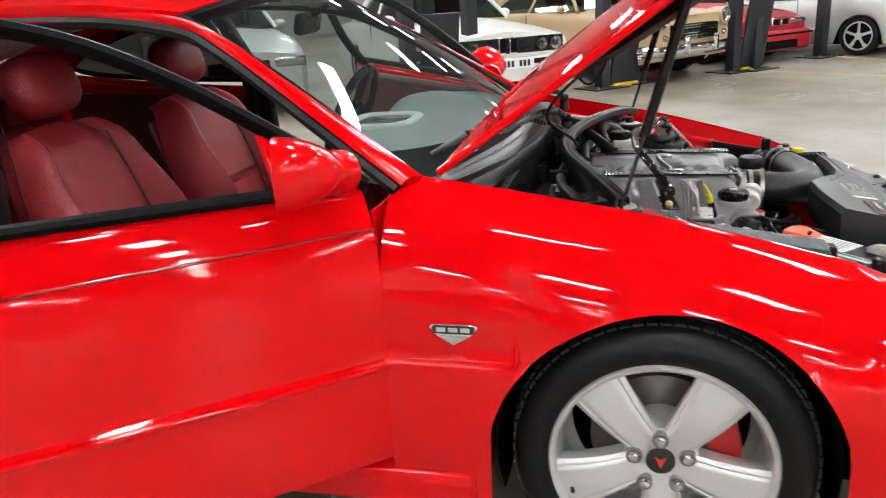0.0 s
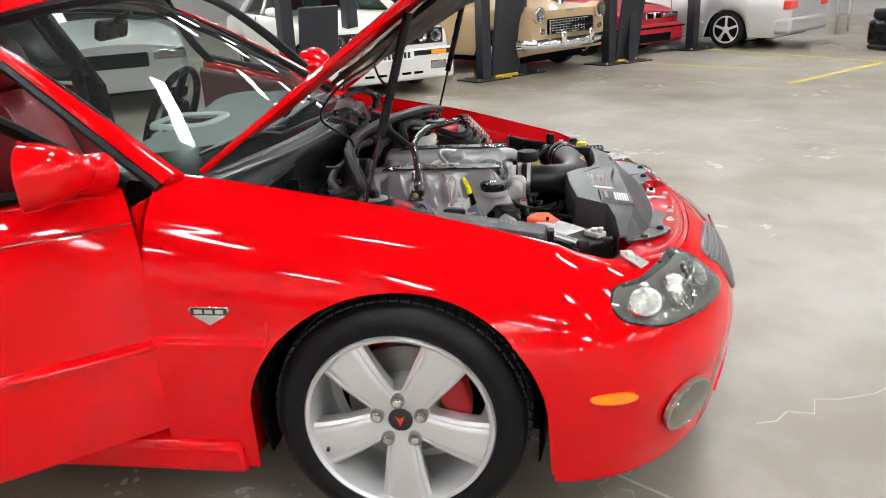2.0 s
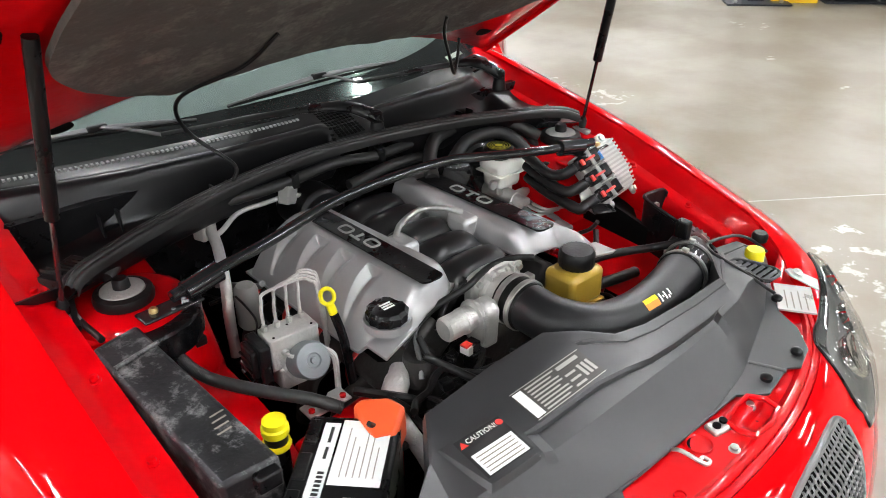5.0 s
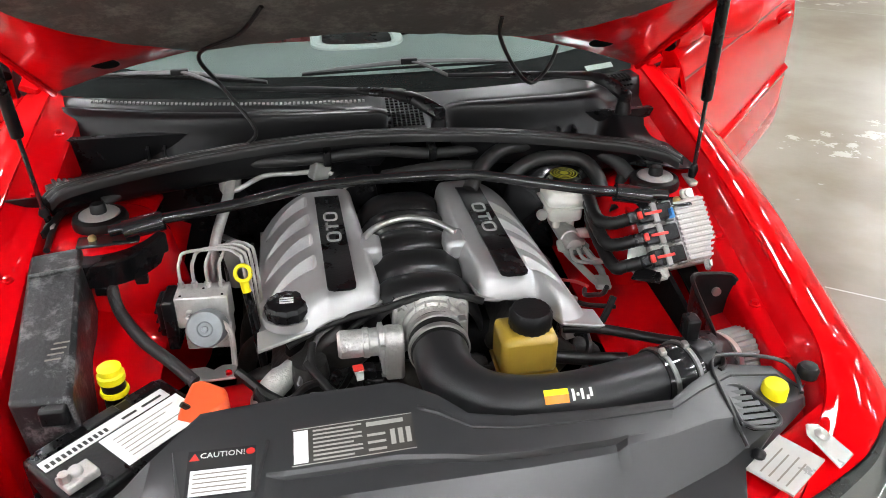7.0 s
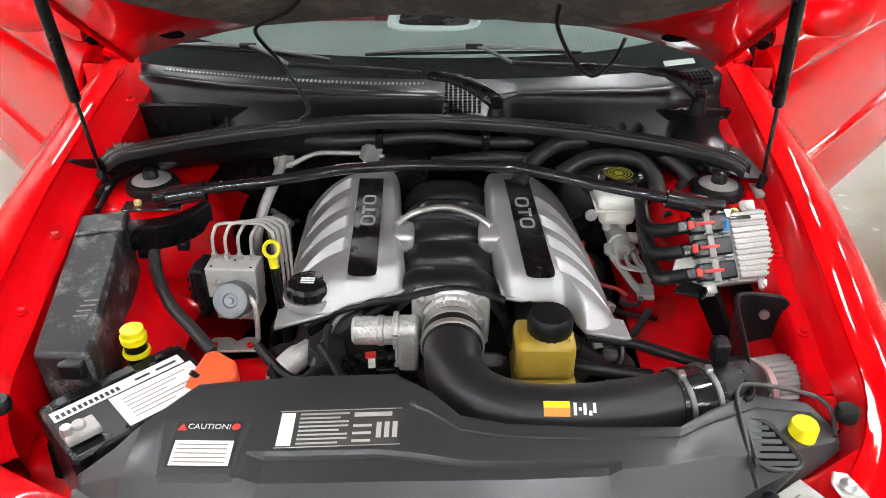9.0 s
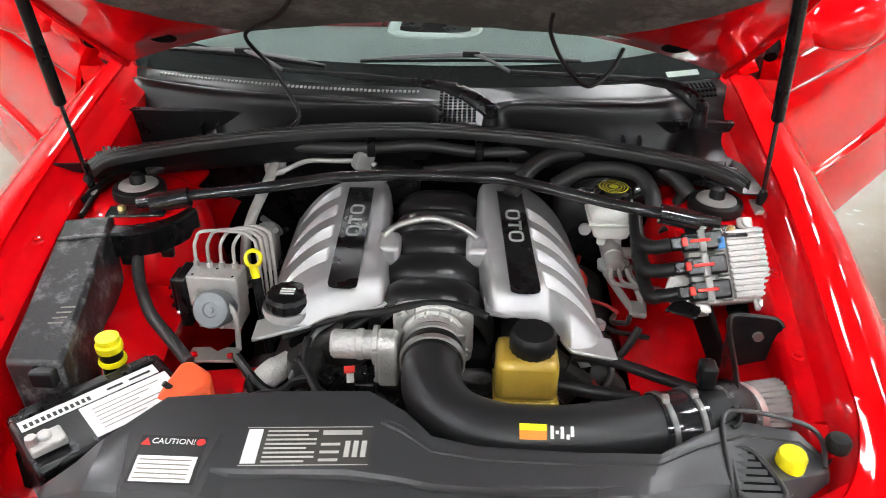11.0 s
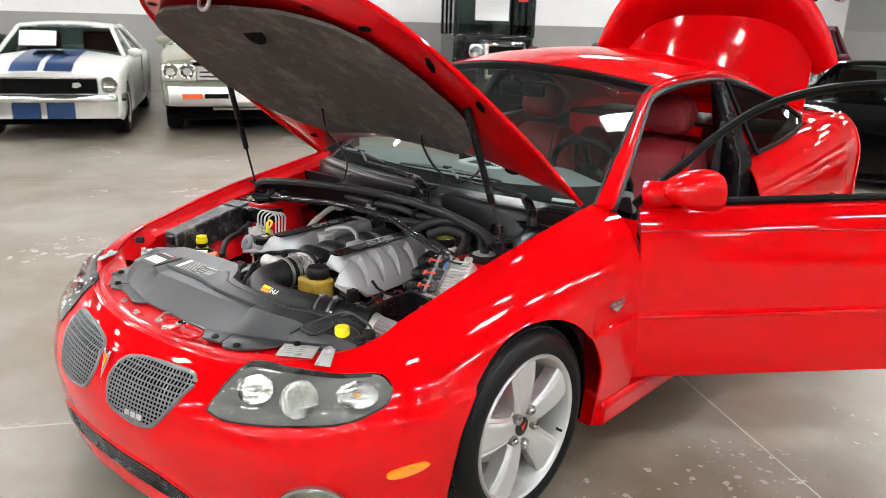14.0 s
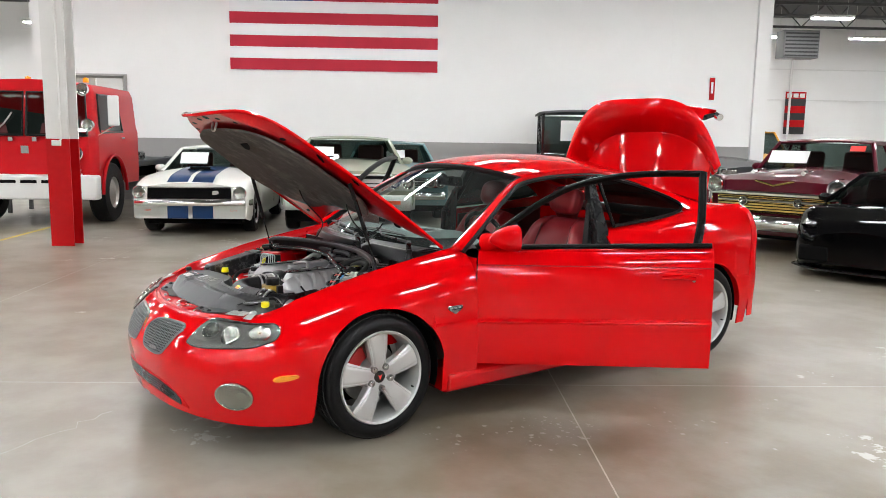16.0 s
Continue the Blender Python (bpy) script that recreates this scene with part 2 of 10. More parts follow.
def mesh(name, verts, faces, material, parent=None, label="", smooth=True, solid=0.0, bevel=0.0, sub=0, auto=True):
    me = bpy.data.meshes.new(name)
    me.from_pydata([tuple(v) for v in verts], [], faces)
    me.validate()
    for mm in (material if isinstance(material, (list, tuple)) else [material]):
        me.materials.append(mm)
    if smooth:
        for p in me.polygons:
            p.use_smooth = True
        if auto:
            me.set_sharp_from_angle(angle=radians(38))
        if solid:
            count = collections.Counter(k for p in me.polygons for k in p.edge_keys)
            rim = {k for k, c in count.items() if c == 1}
            for e in me.edges:
                if tuple(sorted(e.vertices)) in rim:
                    e.use_edge_sharp = True
    ob = new(name, me)
    if parent is not None:
        ob.parent = parent
    if label:
        ob["label"] = label
    if sub:
        md = ob.modifiers.new("sub", "SUBSURF")
        md.levels = md.render_levels = sub
    if solid:
        md = ob.modifiers.new("solid", "SOLIDIFY")
        md.thickness, md.offset = abs(solid), (-1 if solid > 0 else 1)
    if bevel:
        md = ob.modifiers.new("bevel", "BEVEL")
        md.width, md.segments, md.limit_method, md.angle_limit = bevel, 2, "ANGLE", radians(35)
        md.harden_normals = False
    return ob


def join(*pieces):
    verts, faces = [], []
    for v, f in pieces:
        k = len(verts)
        verts += [tuple(p) for p in v]
        faces += [tuple(i + k for i in q) for q in f]
    return verts, faces


def moved(piece, m):
    return [m @ Vector(v) for v in piece[0]], piece[1]


def mirrored(piece):
    return [(-v[0], v[1], v[2]) for v in piece[0]], [tuple(reversed(q)) for q in piece[1]]


def grid(fn, nu, nv, closed_u=False, flip=False):
    """A sheet of fn(u, v), u and v from 0 to 1."""
    verts = [fn(i / (nu if closed_u else nu - 1), j / (nv - 1)) for i in range(nu) for j in range(nv)]
    faces = []
    for i in range(nu if closed_u else nu - 1):
        for j in range(nv - 1):
            a, b = i * nv + j, ((i + 1) % nu) * nv + j
            q = (a, b, b + 1, a + 1)
            faces.append(tuple(reversed(q)) if flip else q)
    return verts, faces


def box(x0, x1, y0, y1, z0, z1):
    v = [(x, y, z) for z in (z0, z1) for y in (y0, y1) for x in (x0, x1)]
    return v, [(0, 2, 3, 1), (4, 5, 7, 6), (0, 1, 5, 4), (2, 6, 7, 3), (0, 4, 6, 2), (1, 3, 7, 5)]


def prism(poly, h0, h1, axis="z"):
    """A flat outline, counter-clockwise, pulled from h0 to h1 along an axis."""
    n = len(poly)
    put = {"z": lambda a, b, h: (a, b, h), "x": lambda a, b, h: (h, a, b), "y": lambda a, b, h: (b, h, a)}[axis]
    v = [put(a, b, h0) for a, b in poly] + [put(a, b, h1) for a, b in poly]
    f = [tuple(reversed(range(n))), tuple(range(n, 2 * n))]
    f += [(i, (i + 1) % n, n + (i + 1) % n, n + i) for i in range(n)]
    return v, f


def lathe(profile, n=24, axis="z", at=(0, 0, 0), caps=True):
    """Turns (radius, height) points round an axis through a place."""
    rings = []
    for r, h in profile:
        for k in range(n):
            c, s = r * math.cos(2 * math.pi * k / n), r * math.sin(2 * math.pi * k / n)
            p = {"z": (c, s, h), "x": (h, c, s), "y": (s, h, c)}[axis]
            rings.append((p[0] + at[0], p[1] + at[1], p[2] + at[2]))
    f = []
    for i in range(len(profile) - 1):
        for k in range(n):
            a, b = i * n + k, i * n + (k + 1) % n
            f.append((a, b, b + n, a + n))
    if caps:
        f.append(tuple(reversed(range(n))))
        f.append(tuple(range((len(profile) - 1) * n, len(profile) * n)))
    return rings, f


def smooth_path(pts, per=6):
    pts = [Vector(p) for p in pts]
    out = []
    for i in range(len(pts) - 1):
        p0, p1, p2, p3 = pts[max(i - 1, 0)], pts[i], pts[i + 1], pts[min(i + 2, len(pts) - 1)]
        for k in range(per):
            t = k / per
            out.append(0.5 * ((2 * p1) + (p2 - p0) * t + (2 * p0 - 5 * p1 + 4 * p2 - p3) * t * t + (3 * p1 - p0 - 3 * p2 + p3) * t ** 3))
    out.append(pts[-1])
    return out


def tube(pts, r, n=10, per=6, rings=0.0, flat=1.0):
    """A hose along a smooth path; rings: depth of its corrugation."""
    path = smooth_path(pts, per) if per > 1 else [Vector(p) for p in pts]
    verts, faces = [], []
    side = None
    for i, p in enumerate(path):
        d = (path[min(i + 1, len(path) - 1)] - path[max(i - 1, 0)]).normalized()
        if side is None:
            side = d.orthogonal().normalized()
        side = (side - d * side.dot(d)).normalized()
        up = d.cross(side)
        rad = r[min(i * len(r) // len(path), len(r) - 1)] if isinstance(r, (list, tuple)) else r
        rad = rad * (1 + (rings if i % 2 else 0))
        for k in range(n):
            a = 2 * math.pi * k / n
            verts.append(p + side * (rad * math.cos(a)) + up * (rad * flat * math.sin(a)))
    for i in range(len(path) - 1):
        for k in range(n):
            a, b = i * n + k, i * n + (k + 1) % n
            faces.append((a, b, b + n, a + n))
    faces.append(tuple(reversed(range(n))))
    faces.append(tuple(range((len(path) - 1) * n, len(path) * n)))
    return verts, faces


def lerp_table(table):
    """Smooth interpolation through (key, value) pairs with rising keys."""
    ks, vs = [k for k, _ in table], [v for _, v in table]
    def at(x):
        if x <= ks[0]:
            return vs[0]
        if x >= ks[-1]:
            return vs[-1]
        i = max(j for j in range(len(ks)) if ks[j] <= x)
        i = min(i, len(ks) - 2)
        t = (x - ks[i]) / (ks[i + 1] - ks[i])
        s0 = (vs[i + 1] - vs[max(i - 1, 0)]) / (ks[i + 1] - ks[max(i - 1, 0)])
        s1 = (vs[min(i + 2, len(vs) - 1)] - vs[i]) / (ks[min(i + 2, len(ks) - 1)] - ks[i])
        h = ks[i + 1] - ks[i]
        return (2 * t**3 - 3 * t * t + 1) * vs[i] + (t**3 - 2 * t * t + t) * h * s0 + (-2 * t**3 + 3 * t * t) * vs[i + 1] + (t**3 - t * t) * h * s1
    return at


def writing(name, text, size, m, material, parent, depth=0.0008, label="", align="CENTER", width=None):
    """Lettering in the built-in font, turned into a mesh, lying in the xy plane of m."""
    c = bpy.data.curves.new(name, "FONT")
    c.body, c.size, c.extrude, c.align_x, c.align_y = text, size, depth, align, "CENTER"
    c.resolution_u = 2
    tmp = bpy.data.objects.new(name, c)
    scene.collection.objects.link(tmp)
    me = bpy.data.meshes.new_from_object(tmp)
    bpy.data.objects.remove(tmp)
    bpy.data.curves.remove(c)
    me.materials.clear()
    me.materials.append(material)
    if width:
        xs = [v.co.x for v in me.vertices]
        k = width / max(1e-6, max(xs) - min(xs))
        for v in me.vertices:
            v.co.x *= k
    me.transform(m)
    ob = new(name, me)
    ob.parent = parent
    if label:
        ob["label"] = label
    return ob


def surface_frame(o, n, up=(0, 0, 1)):
    """A pose at o whose z is n and whose y lies nearest to up."""
    n = Vector(n).normalized()
    x = Vector(up).cross(n).normalized()
    y = n.cross(x)
    return Matrix.Translation(o) @ Matrix((x, y, n)).transposed().to_4x4()

# ---- the hall ----
HALL = pose(0, 0, 0, 0, 0, 54.9)
FAR_Y, WALL_Y = 27.0, 13.5
CEIL_Z = 6.4


def hall_box(name, x0, x1, y0, y1, z0, z1, material, label="", kind="structure", parent=None, bevel=0.0):
    ob = mesh(name, *moved(box(x0, x1, y0, y1, z0, z1), HALL), material, parent, smooth=False, bevel=bevel)
    if kind and parent is None:
        tagged(ob, label, name.split("_")[0], kind=kind)
    return ob


fl = mesh("floor", *moved(grid(lambda u, v: (-30 + 60 * u, -22 + 52 * v, 0), 2, 2), HALL), FLOOR, smooth=False)
tagged(fl, "polished grey concrete showroom floor with stains and joints", "floor", kind="structure")
for name, x0, x1, y0, y1 in (("wall_back", -7.9, 8.3, WALL_Y, WALL_Y + 0.25), ("wall_far", -30, 30, FAR_Y, FAR_Y + 0.25), ("wall_front", -30, 30, -19.25, -19),
                             ("wall_west", -30.25, -30, -19, FAR_Y), ("wall_east", 24, 24.25, -19, FAR_Y)):
    w = thing(name, "white painted block wall" if name == "wall_far" else "white painted wall with a grey lower band" if name == "wall_back" else "hall wall darkened to cut bounced light", "wall", kind="structure")
    low = mesh("lower_band", *moved(box(x0, x1, y0, y1, 0, 1.4), HALL), WALL_W if name == "wall_far" else WALL_G, w, smooth=False)
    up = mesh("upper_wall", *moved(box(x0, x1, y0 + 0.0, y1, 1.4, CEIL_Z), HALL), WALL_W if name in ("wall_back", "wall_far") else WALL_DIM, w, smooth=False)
hall_box("ceiling", -30, 24, -19, FAR_Y, CEIL_Z, CEIL_Z + 0.2, CEIL, "corrugated dark grey ceiling deck")
# panel joints on the back wall
for x in (1.62, 6.4):
    hall_box("trim_joint", x - 0.02, x + 0.02, WALL_Y - 0.012, WALL_Y - 0.002, 1.42, CEIL_Z, WALL_W, "narrow vertical joint cover on white wall")


def ceiling_light(x, y):
    m = HALL @ pose(x, y, CEIL_Z - 1.2)
    t = thing("ceiling_light", "white linear ceiling light, lit", "light", m, group="ceiling lights")
    mesh("housing", *box(-0.6, 0.6, -0.17, 0.17, 0.0, 0.07), COL_W, t, smooth=False)
    mesh("diffuser", *box(-0.57, 0.57, -0.14, 0.14, -0.03, -0.002), LIGHT_ON, t, smooth=False)
    for s in (-0.45, 0.45):
        mesh("hanger", *lathe([(0.006, 0.07), (0.006, 1.2)], 6, at=(s, 0, 0)), STEEL, t)
    return t


for i in range(14):
    for j in range(11):
        ceiling_light(-26.684 + 3.6 * i, -20.489 + 4.4 * j)

# red and white steel column
col = thing("column", "steel column painted red below and white above", "column", HALL @ pose(-4.06, 6.13, 0), kind="structure")
def h_section(w, t):
    return [(-w, -w), (w, -w), (w, -w + t), (t / 2, -w + t), (t / 2, w - t), (w, w - t), (w, w), (-w, w), (-w, w - t), (-t / 2, w - t), (-t / 2, -w + t), (-w, -w + t)]
mesh("lower_column", *prism(h_section(0.15, 0.02), 0, 1.42), COL_R, col, smooth=False)
mesh("upper_column", *prism(h_section(0.15, 0.02), 1.42, CEIL_Z), COL_W, col, smooth=False)
mesh("switch_box", *box(-0.06, 0.05, -0.2, -0.152, 1.33, 1.40), WHITE_PL, col, bevel=0.005)
mesh("conduit", *lathe([(0.015, 1.4), (0.015, CEIL_Z)], 8, at=(0.05, -0.17, 0)), COL_W, col)

# flag on the back wall
flag = thing("wall_flag", "striped red and white flag with blue field hung on the wall", "flag", HALL @ pose(-3.55, WALL_Y - 0.03, 0))
FW, FH, FZ = 4.62, 3.25, 2.95
CLOTH_R = mat("flag_red", (0.42, 0.015, 0.035), rough=0.8, bump=0.3, scale=9, vary=0.15, vscale=2)
CLOTH_W = mat("flag_white", (0.74, 0.74, 0.74), rough=0.8, bump=0.3, scale=9)
CLOTH_B = mat("flag_blue", (0.02, 0.04, 0.15), rough=0.8, bump=0.3, scale=9)
for k in range(13):
    z0 = FZ + FH / 13 * k
    x0 = 0.0 if k < 6 else FW * 0.4
    fn = lambda u, v, z0=z0, x0=x0: (x0 + (FW - x0) * u, -0.012 * math.sin(u * 17 + v) , z0 + FH / 13 * v)
    mesh("stripe", *grid(fn, 40, 2), CLOTH_R if k % 2 == 0 else CLOTH_W, flag, solid=0.004)
mesh("blue_field", *grid(lambda u, v: (FW * 0.4 * u, -0.01 * math.sin(u * 9), FZ + FH * 6 / 13 + FH * 7 / 13 * v), 16, 2), CLOTH_B, flag, solid=0.004)

# ---- the red coupe: outer body ----
# x to the car's left, y to its rear, the front axle over the origin
CAR = thing("sports_coupe", "bright red sports coupe with open bonnet, doors and boot lid", "car")
RW = 0.323
CREST = lerp_table([(-0.62, 0.655), (-0.47, 0.70), (-0.3, 0.745), (-0.165, 0.78), (0.0, 0.82), (0.168, 0.852), (0.46, 0.902), (0.62, 0.922), (0.9, 0.94), (1.7, 0.965), (2.2, 1.0), (2.6, 1.04), (3.0, 1.065), (3.4, 1.06), (3.7, 1.04)])
SIDE_W = lerp_table([(-0.38, 0.892), (0.0, 0.908), (0.45, 0.915), (1.2, 0.915), (1.9, 0.91), (2.8, 0.905), (3.3, 0.89)])
def ROLL(d):
    """Shoulder rounding, 1 at the crest and 0 a hand below it."""
    return (1 - min(1.0, max(0.0, d) / 0.24) ** 0.6) ** 1.6
NOSE_TOP = lerp_table([(0, 0.725), (20, 0.685), (40, 0.645), (65, 0.63), (90, 0.63)])
NOSE_CUT = lerp_table([(0, 0.0), (36, 0.0), (58, 0.011), (90, 0.011)])
FOG_Z = 0.318


def arch(y, centre, r=0.368):
    d = abs(y - centre)
    return RW + 0.95 * math.sqrt(r * r - d * d) if d < r else 0.0


def nose_plan(a):
    c, s = math.cos(radians(a)), math.sin(radians(a))
    return Vector((0.892 * max(c, 0) ** 0.95, -0.38 - 0.545 * max(s, 0) ** 1.0))


def tail_plan(a):
    c, s = math.cos(radians(a)), math.sin(radians(a))
    return Vector((0.89 * max(c, 0) ** 0.66, 3.2 + 0.33 * max(s, 0) ** 0.9))


def drop_in(d, z, top=0.19):
    """How far the skin lies inside the plan outline, d below its crest and z above the floor."""
    tuck = 0.03 * (max(0.0, 0.42 - z) / 0.22) ** 1.4
    step = 0.011 * min(1.0, max(0.0, (z - 0.548) / 0.012))
    return top * ROLL(d) + tuck + step


def nose_point(a, z, out=0.0):
    """On the front of the car: a runs from 0 at the side to 90 at the middle of the nose."""
    p = nose_plan(a)
    t = nose_plan(min(a + 0.5, 90)) - nose_plan(max(a - 0.5, 0))
    n = Vector((-t.y, t.x)).normalized()
    if n.dot(p - Vector((0, 0.3))) < 0:
        n = -n
    out = out + 0.006 if out > 0 else out
    q = p - n * (drop_in(NOSE_TOP(a) - z, z, 0.165 + 0.025 * (1 - a / 90)) - out)
    return Vector((q.x, q.y, z))


CREASE_Z = lerp_table([(-0.461, 0.672), (-0.25, 0.725), (-0.059, 0.759), (0.342, 0.815), (0.63, 0.848)])
def side_point(y, z, top=0.19, out=0.0):
    ridge = 0.0035 * math.exp(-((z - CREASE_Z(y)) / 0.009) ** 2) if y < 0.66 else 0.0
    return Vector((SIDE_W(y) - drop_in(CREST(y) - z, z, top) + ridge + out, y, z))


def nose_out(a, z, out):
    """A place that lies out along the true normal of the nose."""
    return nose_point(a, z) + nose_normal(a, z) * out


def nose_normal(a, z):
    da = nose_point(min(a + 1, 90), z) - nose_point(a - 1, z)
    dz = nose_point(a, z + 0.01) - nose_point(a, z - 0.01)
    n = da.cross(dz)
    return n.normalized() if n.dot(Vector((nose_plan(a).x, nose_plan(a).y - 0.2, 0))) > 0 else -n.normalized()


ZSTEPS = [0.36 * k / 12 for k in range(12)] + [0.36, 0.375, 0.39, 0.405, 0.42, 0.44] + [0.46 + 0.54 * k / 26 for k in range(27)]


def z_row(v, zb, zt):
    """Rows that keep to the crease along the flank and crowd towards the crest."""
    dm = min(0.24, zt - zb - 0.005)
    if v >= 0.46:
        return zt - dm * (1 - (v - 0.46) / 0.54) ** 1.667
    zm = zt - dm
    if zb > 0.53 or zm < 0.565:
        return zb + (zm - zb) * v / 0.46
    if v < 0.36:
        return zb + (0.547 - zb) * v / 0.36
    if v < 0.42:
        return 0.547 + 0.014 * (v - 0.36) / 0.06
    return 0.561 + (zm - 0.561) * (v - 0.42) / 0.04



def panel(name, fn, nu, zs, left, material=RED, label="", solid=0.006, parent=None):
    piece = grid(lambda u, v: fn(u, zs[round(v * (len(zs) - 1))]), nu, len(zs))
    if not left:
        piece = mirrored(piece)
    return mesh(name, *piece, material, parent or CAR, label, solid=solid)


def fender(u, v):
    y = 0.588 + (-0.3805 - 0.588) * u
    zb = max(0.19, arch(y, 0.0))
    zt = CREST(y)
    return side_point(y, z_row(v, zb, zt))


def bumper_half(u, v):
    a = 90 * u
    y = nose_plan(a).y
    zb = 0.165 + 0.03 * (a / 90) ** 2
    if a < 12 and y > -0.40:
        zb = max(zb, arch(y, 0.0))
    zt = NOSE_TOP(a)
    z = z_row(v, zb, zt)
    if v >= 0.46:
        dm = min(0.24, zt - zb - 0.005)
        z = zt - NOSE_CUT(a) - (zt - z) * (dm - NOSE_CUT(a)) / dm
    return nose_point(a, z)


def quarter(u, v):
    zb0, y1 = 0.19, 3.2
    y = 1.68 + (y1 - 1.68) * u
    zb = max(0.19, arch(y, 2.72))
    zt = CREST(y)
    z = z_row(v, zb, zt)
    y = y + 0.12 * (1 - u) ** 6 * max(0, (0.95 - z))
    p = side_point(y, z, 0.14)
    p.z = z
    return p


def tail_half(u, v):
    a = 90 * u
    p = tail_plan(a)
    zt = 1.055 - 0.03 * u
    zb = 0.24
    z = zb + (zt - zb) * v
    k = 1 - 0.14 * ROLL(max(0, zt - z)) - 0.03 * max(0, 0.45 - z)
    bulge = 0.05 * math.exp(-((z - 0.5) / 0.14) ** 2) * math.sin(radians(a))
    return Vector((p.x * (1 - (0.14 / 0.89) * ROLL(max(0, zt - z))), 3.2 + (p.y - 3.2) * k + bulge, z))


for left in (True, False):
    panel("front_fender", fender, 120, ZSTEPS, left)
    panel("quarter_panel", quarter, 80, ZSTEPS, left)
def whole_nose(u, v):
    a = u * 2
    p = bumper_half(a if a <= 1 else 2 - a, v)
    return p if a <= 1 else Vector((-p.x, p.y, p.z))
def whole_tail(u, v):
    a = u * 2
    p = tail_half(a if a <= 1 else 2 - a, v)
    return p if a <= 1 else Vector((-p.x, p.y, p.z))
panel("front_bumper", whole_nose, 201, ZSTEPS, True)
panel("rear_bumper", whole_tail, 61, ZSTEPS, True)

# sills, wheel wells
for s in (1, -1):
    prof = [(0.70, 0.30), (0.70, 0.17), (0.86, 0.163), (0.914, 0.185), (0.918, 0.262), (0.908, 0.276), (0.86, 0.30)]
    prof = prof if s > 0 else [(-x, z) for x, z in reversed(prof)]
    v, f = prism([(z, x) for x, z in prof], 0.40, 2.43, "y")
    mesh("rocker_sill", v, f, RED, CAR, bevel=0.012)
    gap = tube([side_point(0.634, z, out=-0.003) for z in (0.30, 0.42, 0.53, 0.56, 0.65, 0.75, 0.82, 0.87)], 0.0035, 6, 1)
    mesh("door_gap", *(gap if s > 0 else mirrored(gap)), DARK, CAR)
    for yc in (0.0, 2.72):
        ring = lambda u, w, yc=yc, s=s: (s * (0.60 + 0.255 * w), yc - 0.362 * math.cos(math.pi * (u * 1.2 - 0.1)), RW + 0.349 * math.sin(math.pi * (u * 1.2 - 0.1)))
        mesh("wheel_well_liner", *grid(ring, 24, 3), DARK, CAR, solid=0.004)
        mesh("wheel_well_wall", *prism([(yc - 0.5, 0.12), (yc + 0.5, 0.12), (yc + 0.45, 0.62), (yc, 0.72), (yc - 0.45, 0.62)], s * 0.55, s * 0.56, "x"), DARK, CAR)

# roof and pillars
ROOF_X = lerp_table([(1.05, 0.56), (1.16, 0.572), (1.5, 0.59), (2.0, 0.58), (2.32, 0.55)])
ROOF_Z = lerp_table([(1.05, 1.262), (1.16, 1.278), (1.35, 1.303), (1.6, 1.315), (1.85, 1.312), (2.1, 1.285), (2.32, 1.235)])
def roof(u, v):
    x = -1 + 2 * v
    y = 1.05 + 0.11 * x * x + (2.30 - 0.06 * x * x - 1.05 - 0.11 * x * x) * u
    return Vector((ROOF_X(y) * x, y, ROOF_Z(y) + 0.075 * (1 - abs(x) ** 2.2)))
mesh("roof_panel", *grid(roof, 40, 33), RED, CAR, solid=0.02)
RAIL = [(0.795, 0.558, 0.915), (0.75, 0.705, 1.01), (0.69, 0.878, 1.118), (0.635, 1.028, 1.205), (0.597, 1.16, 1.262), (0.597, 1.4, 1.297), (0.60, 1.7, 1.305), (0.605, 1.95, 1.287), (0.635, 2.2, 1.23), (0.69, 2.45, 1.13), (0.745, 2.62, 1.04)]
RAIL_IN = [(0.742, 0.523, 0.925), (0.70, 0.685, 1.025), (0.645, 0.868, 1.135), (0.597, 1.02, 1.222), (0.567, 1.16, 1.281), (0.58, 1.4, 1.308), (0.588, 1.7, 1.316), (0.572, 1.95, 1.302), (0.545, 2.2, 1.262), (0.555, 2.55, 1.185), (0.60, 2.92, 1.075)]
ro, ri = smooth_path(RAIL, 6), smooth_path(RAIL_IN, 6)
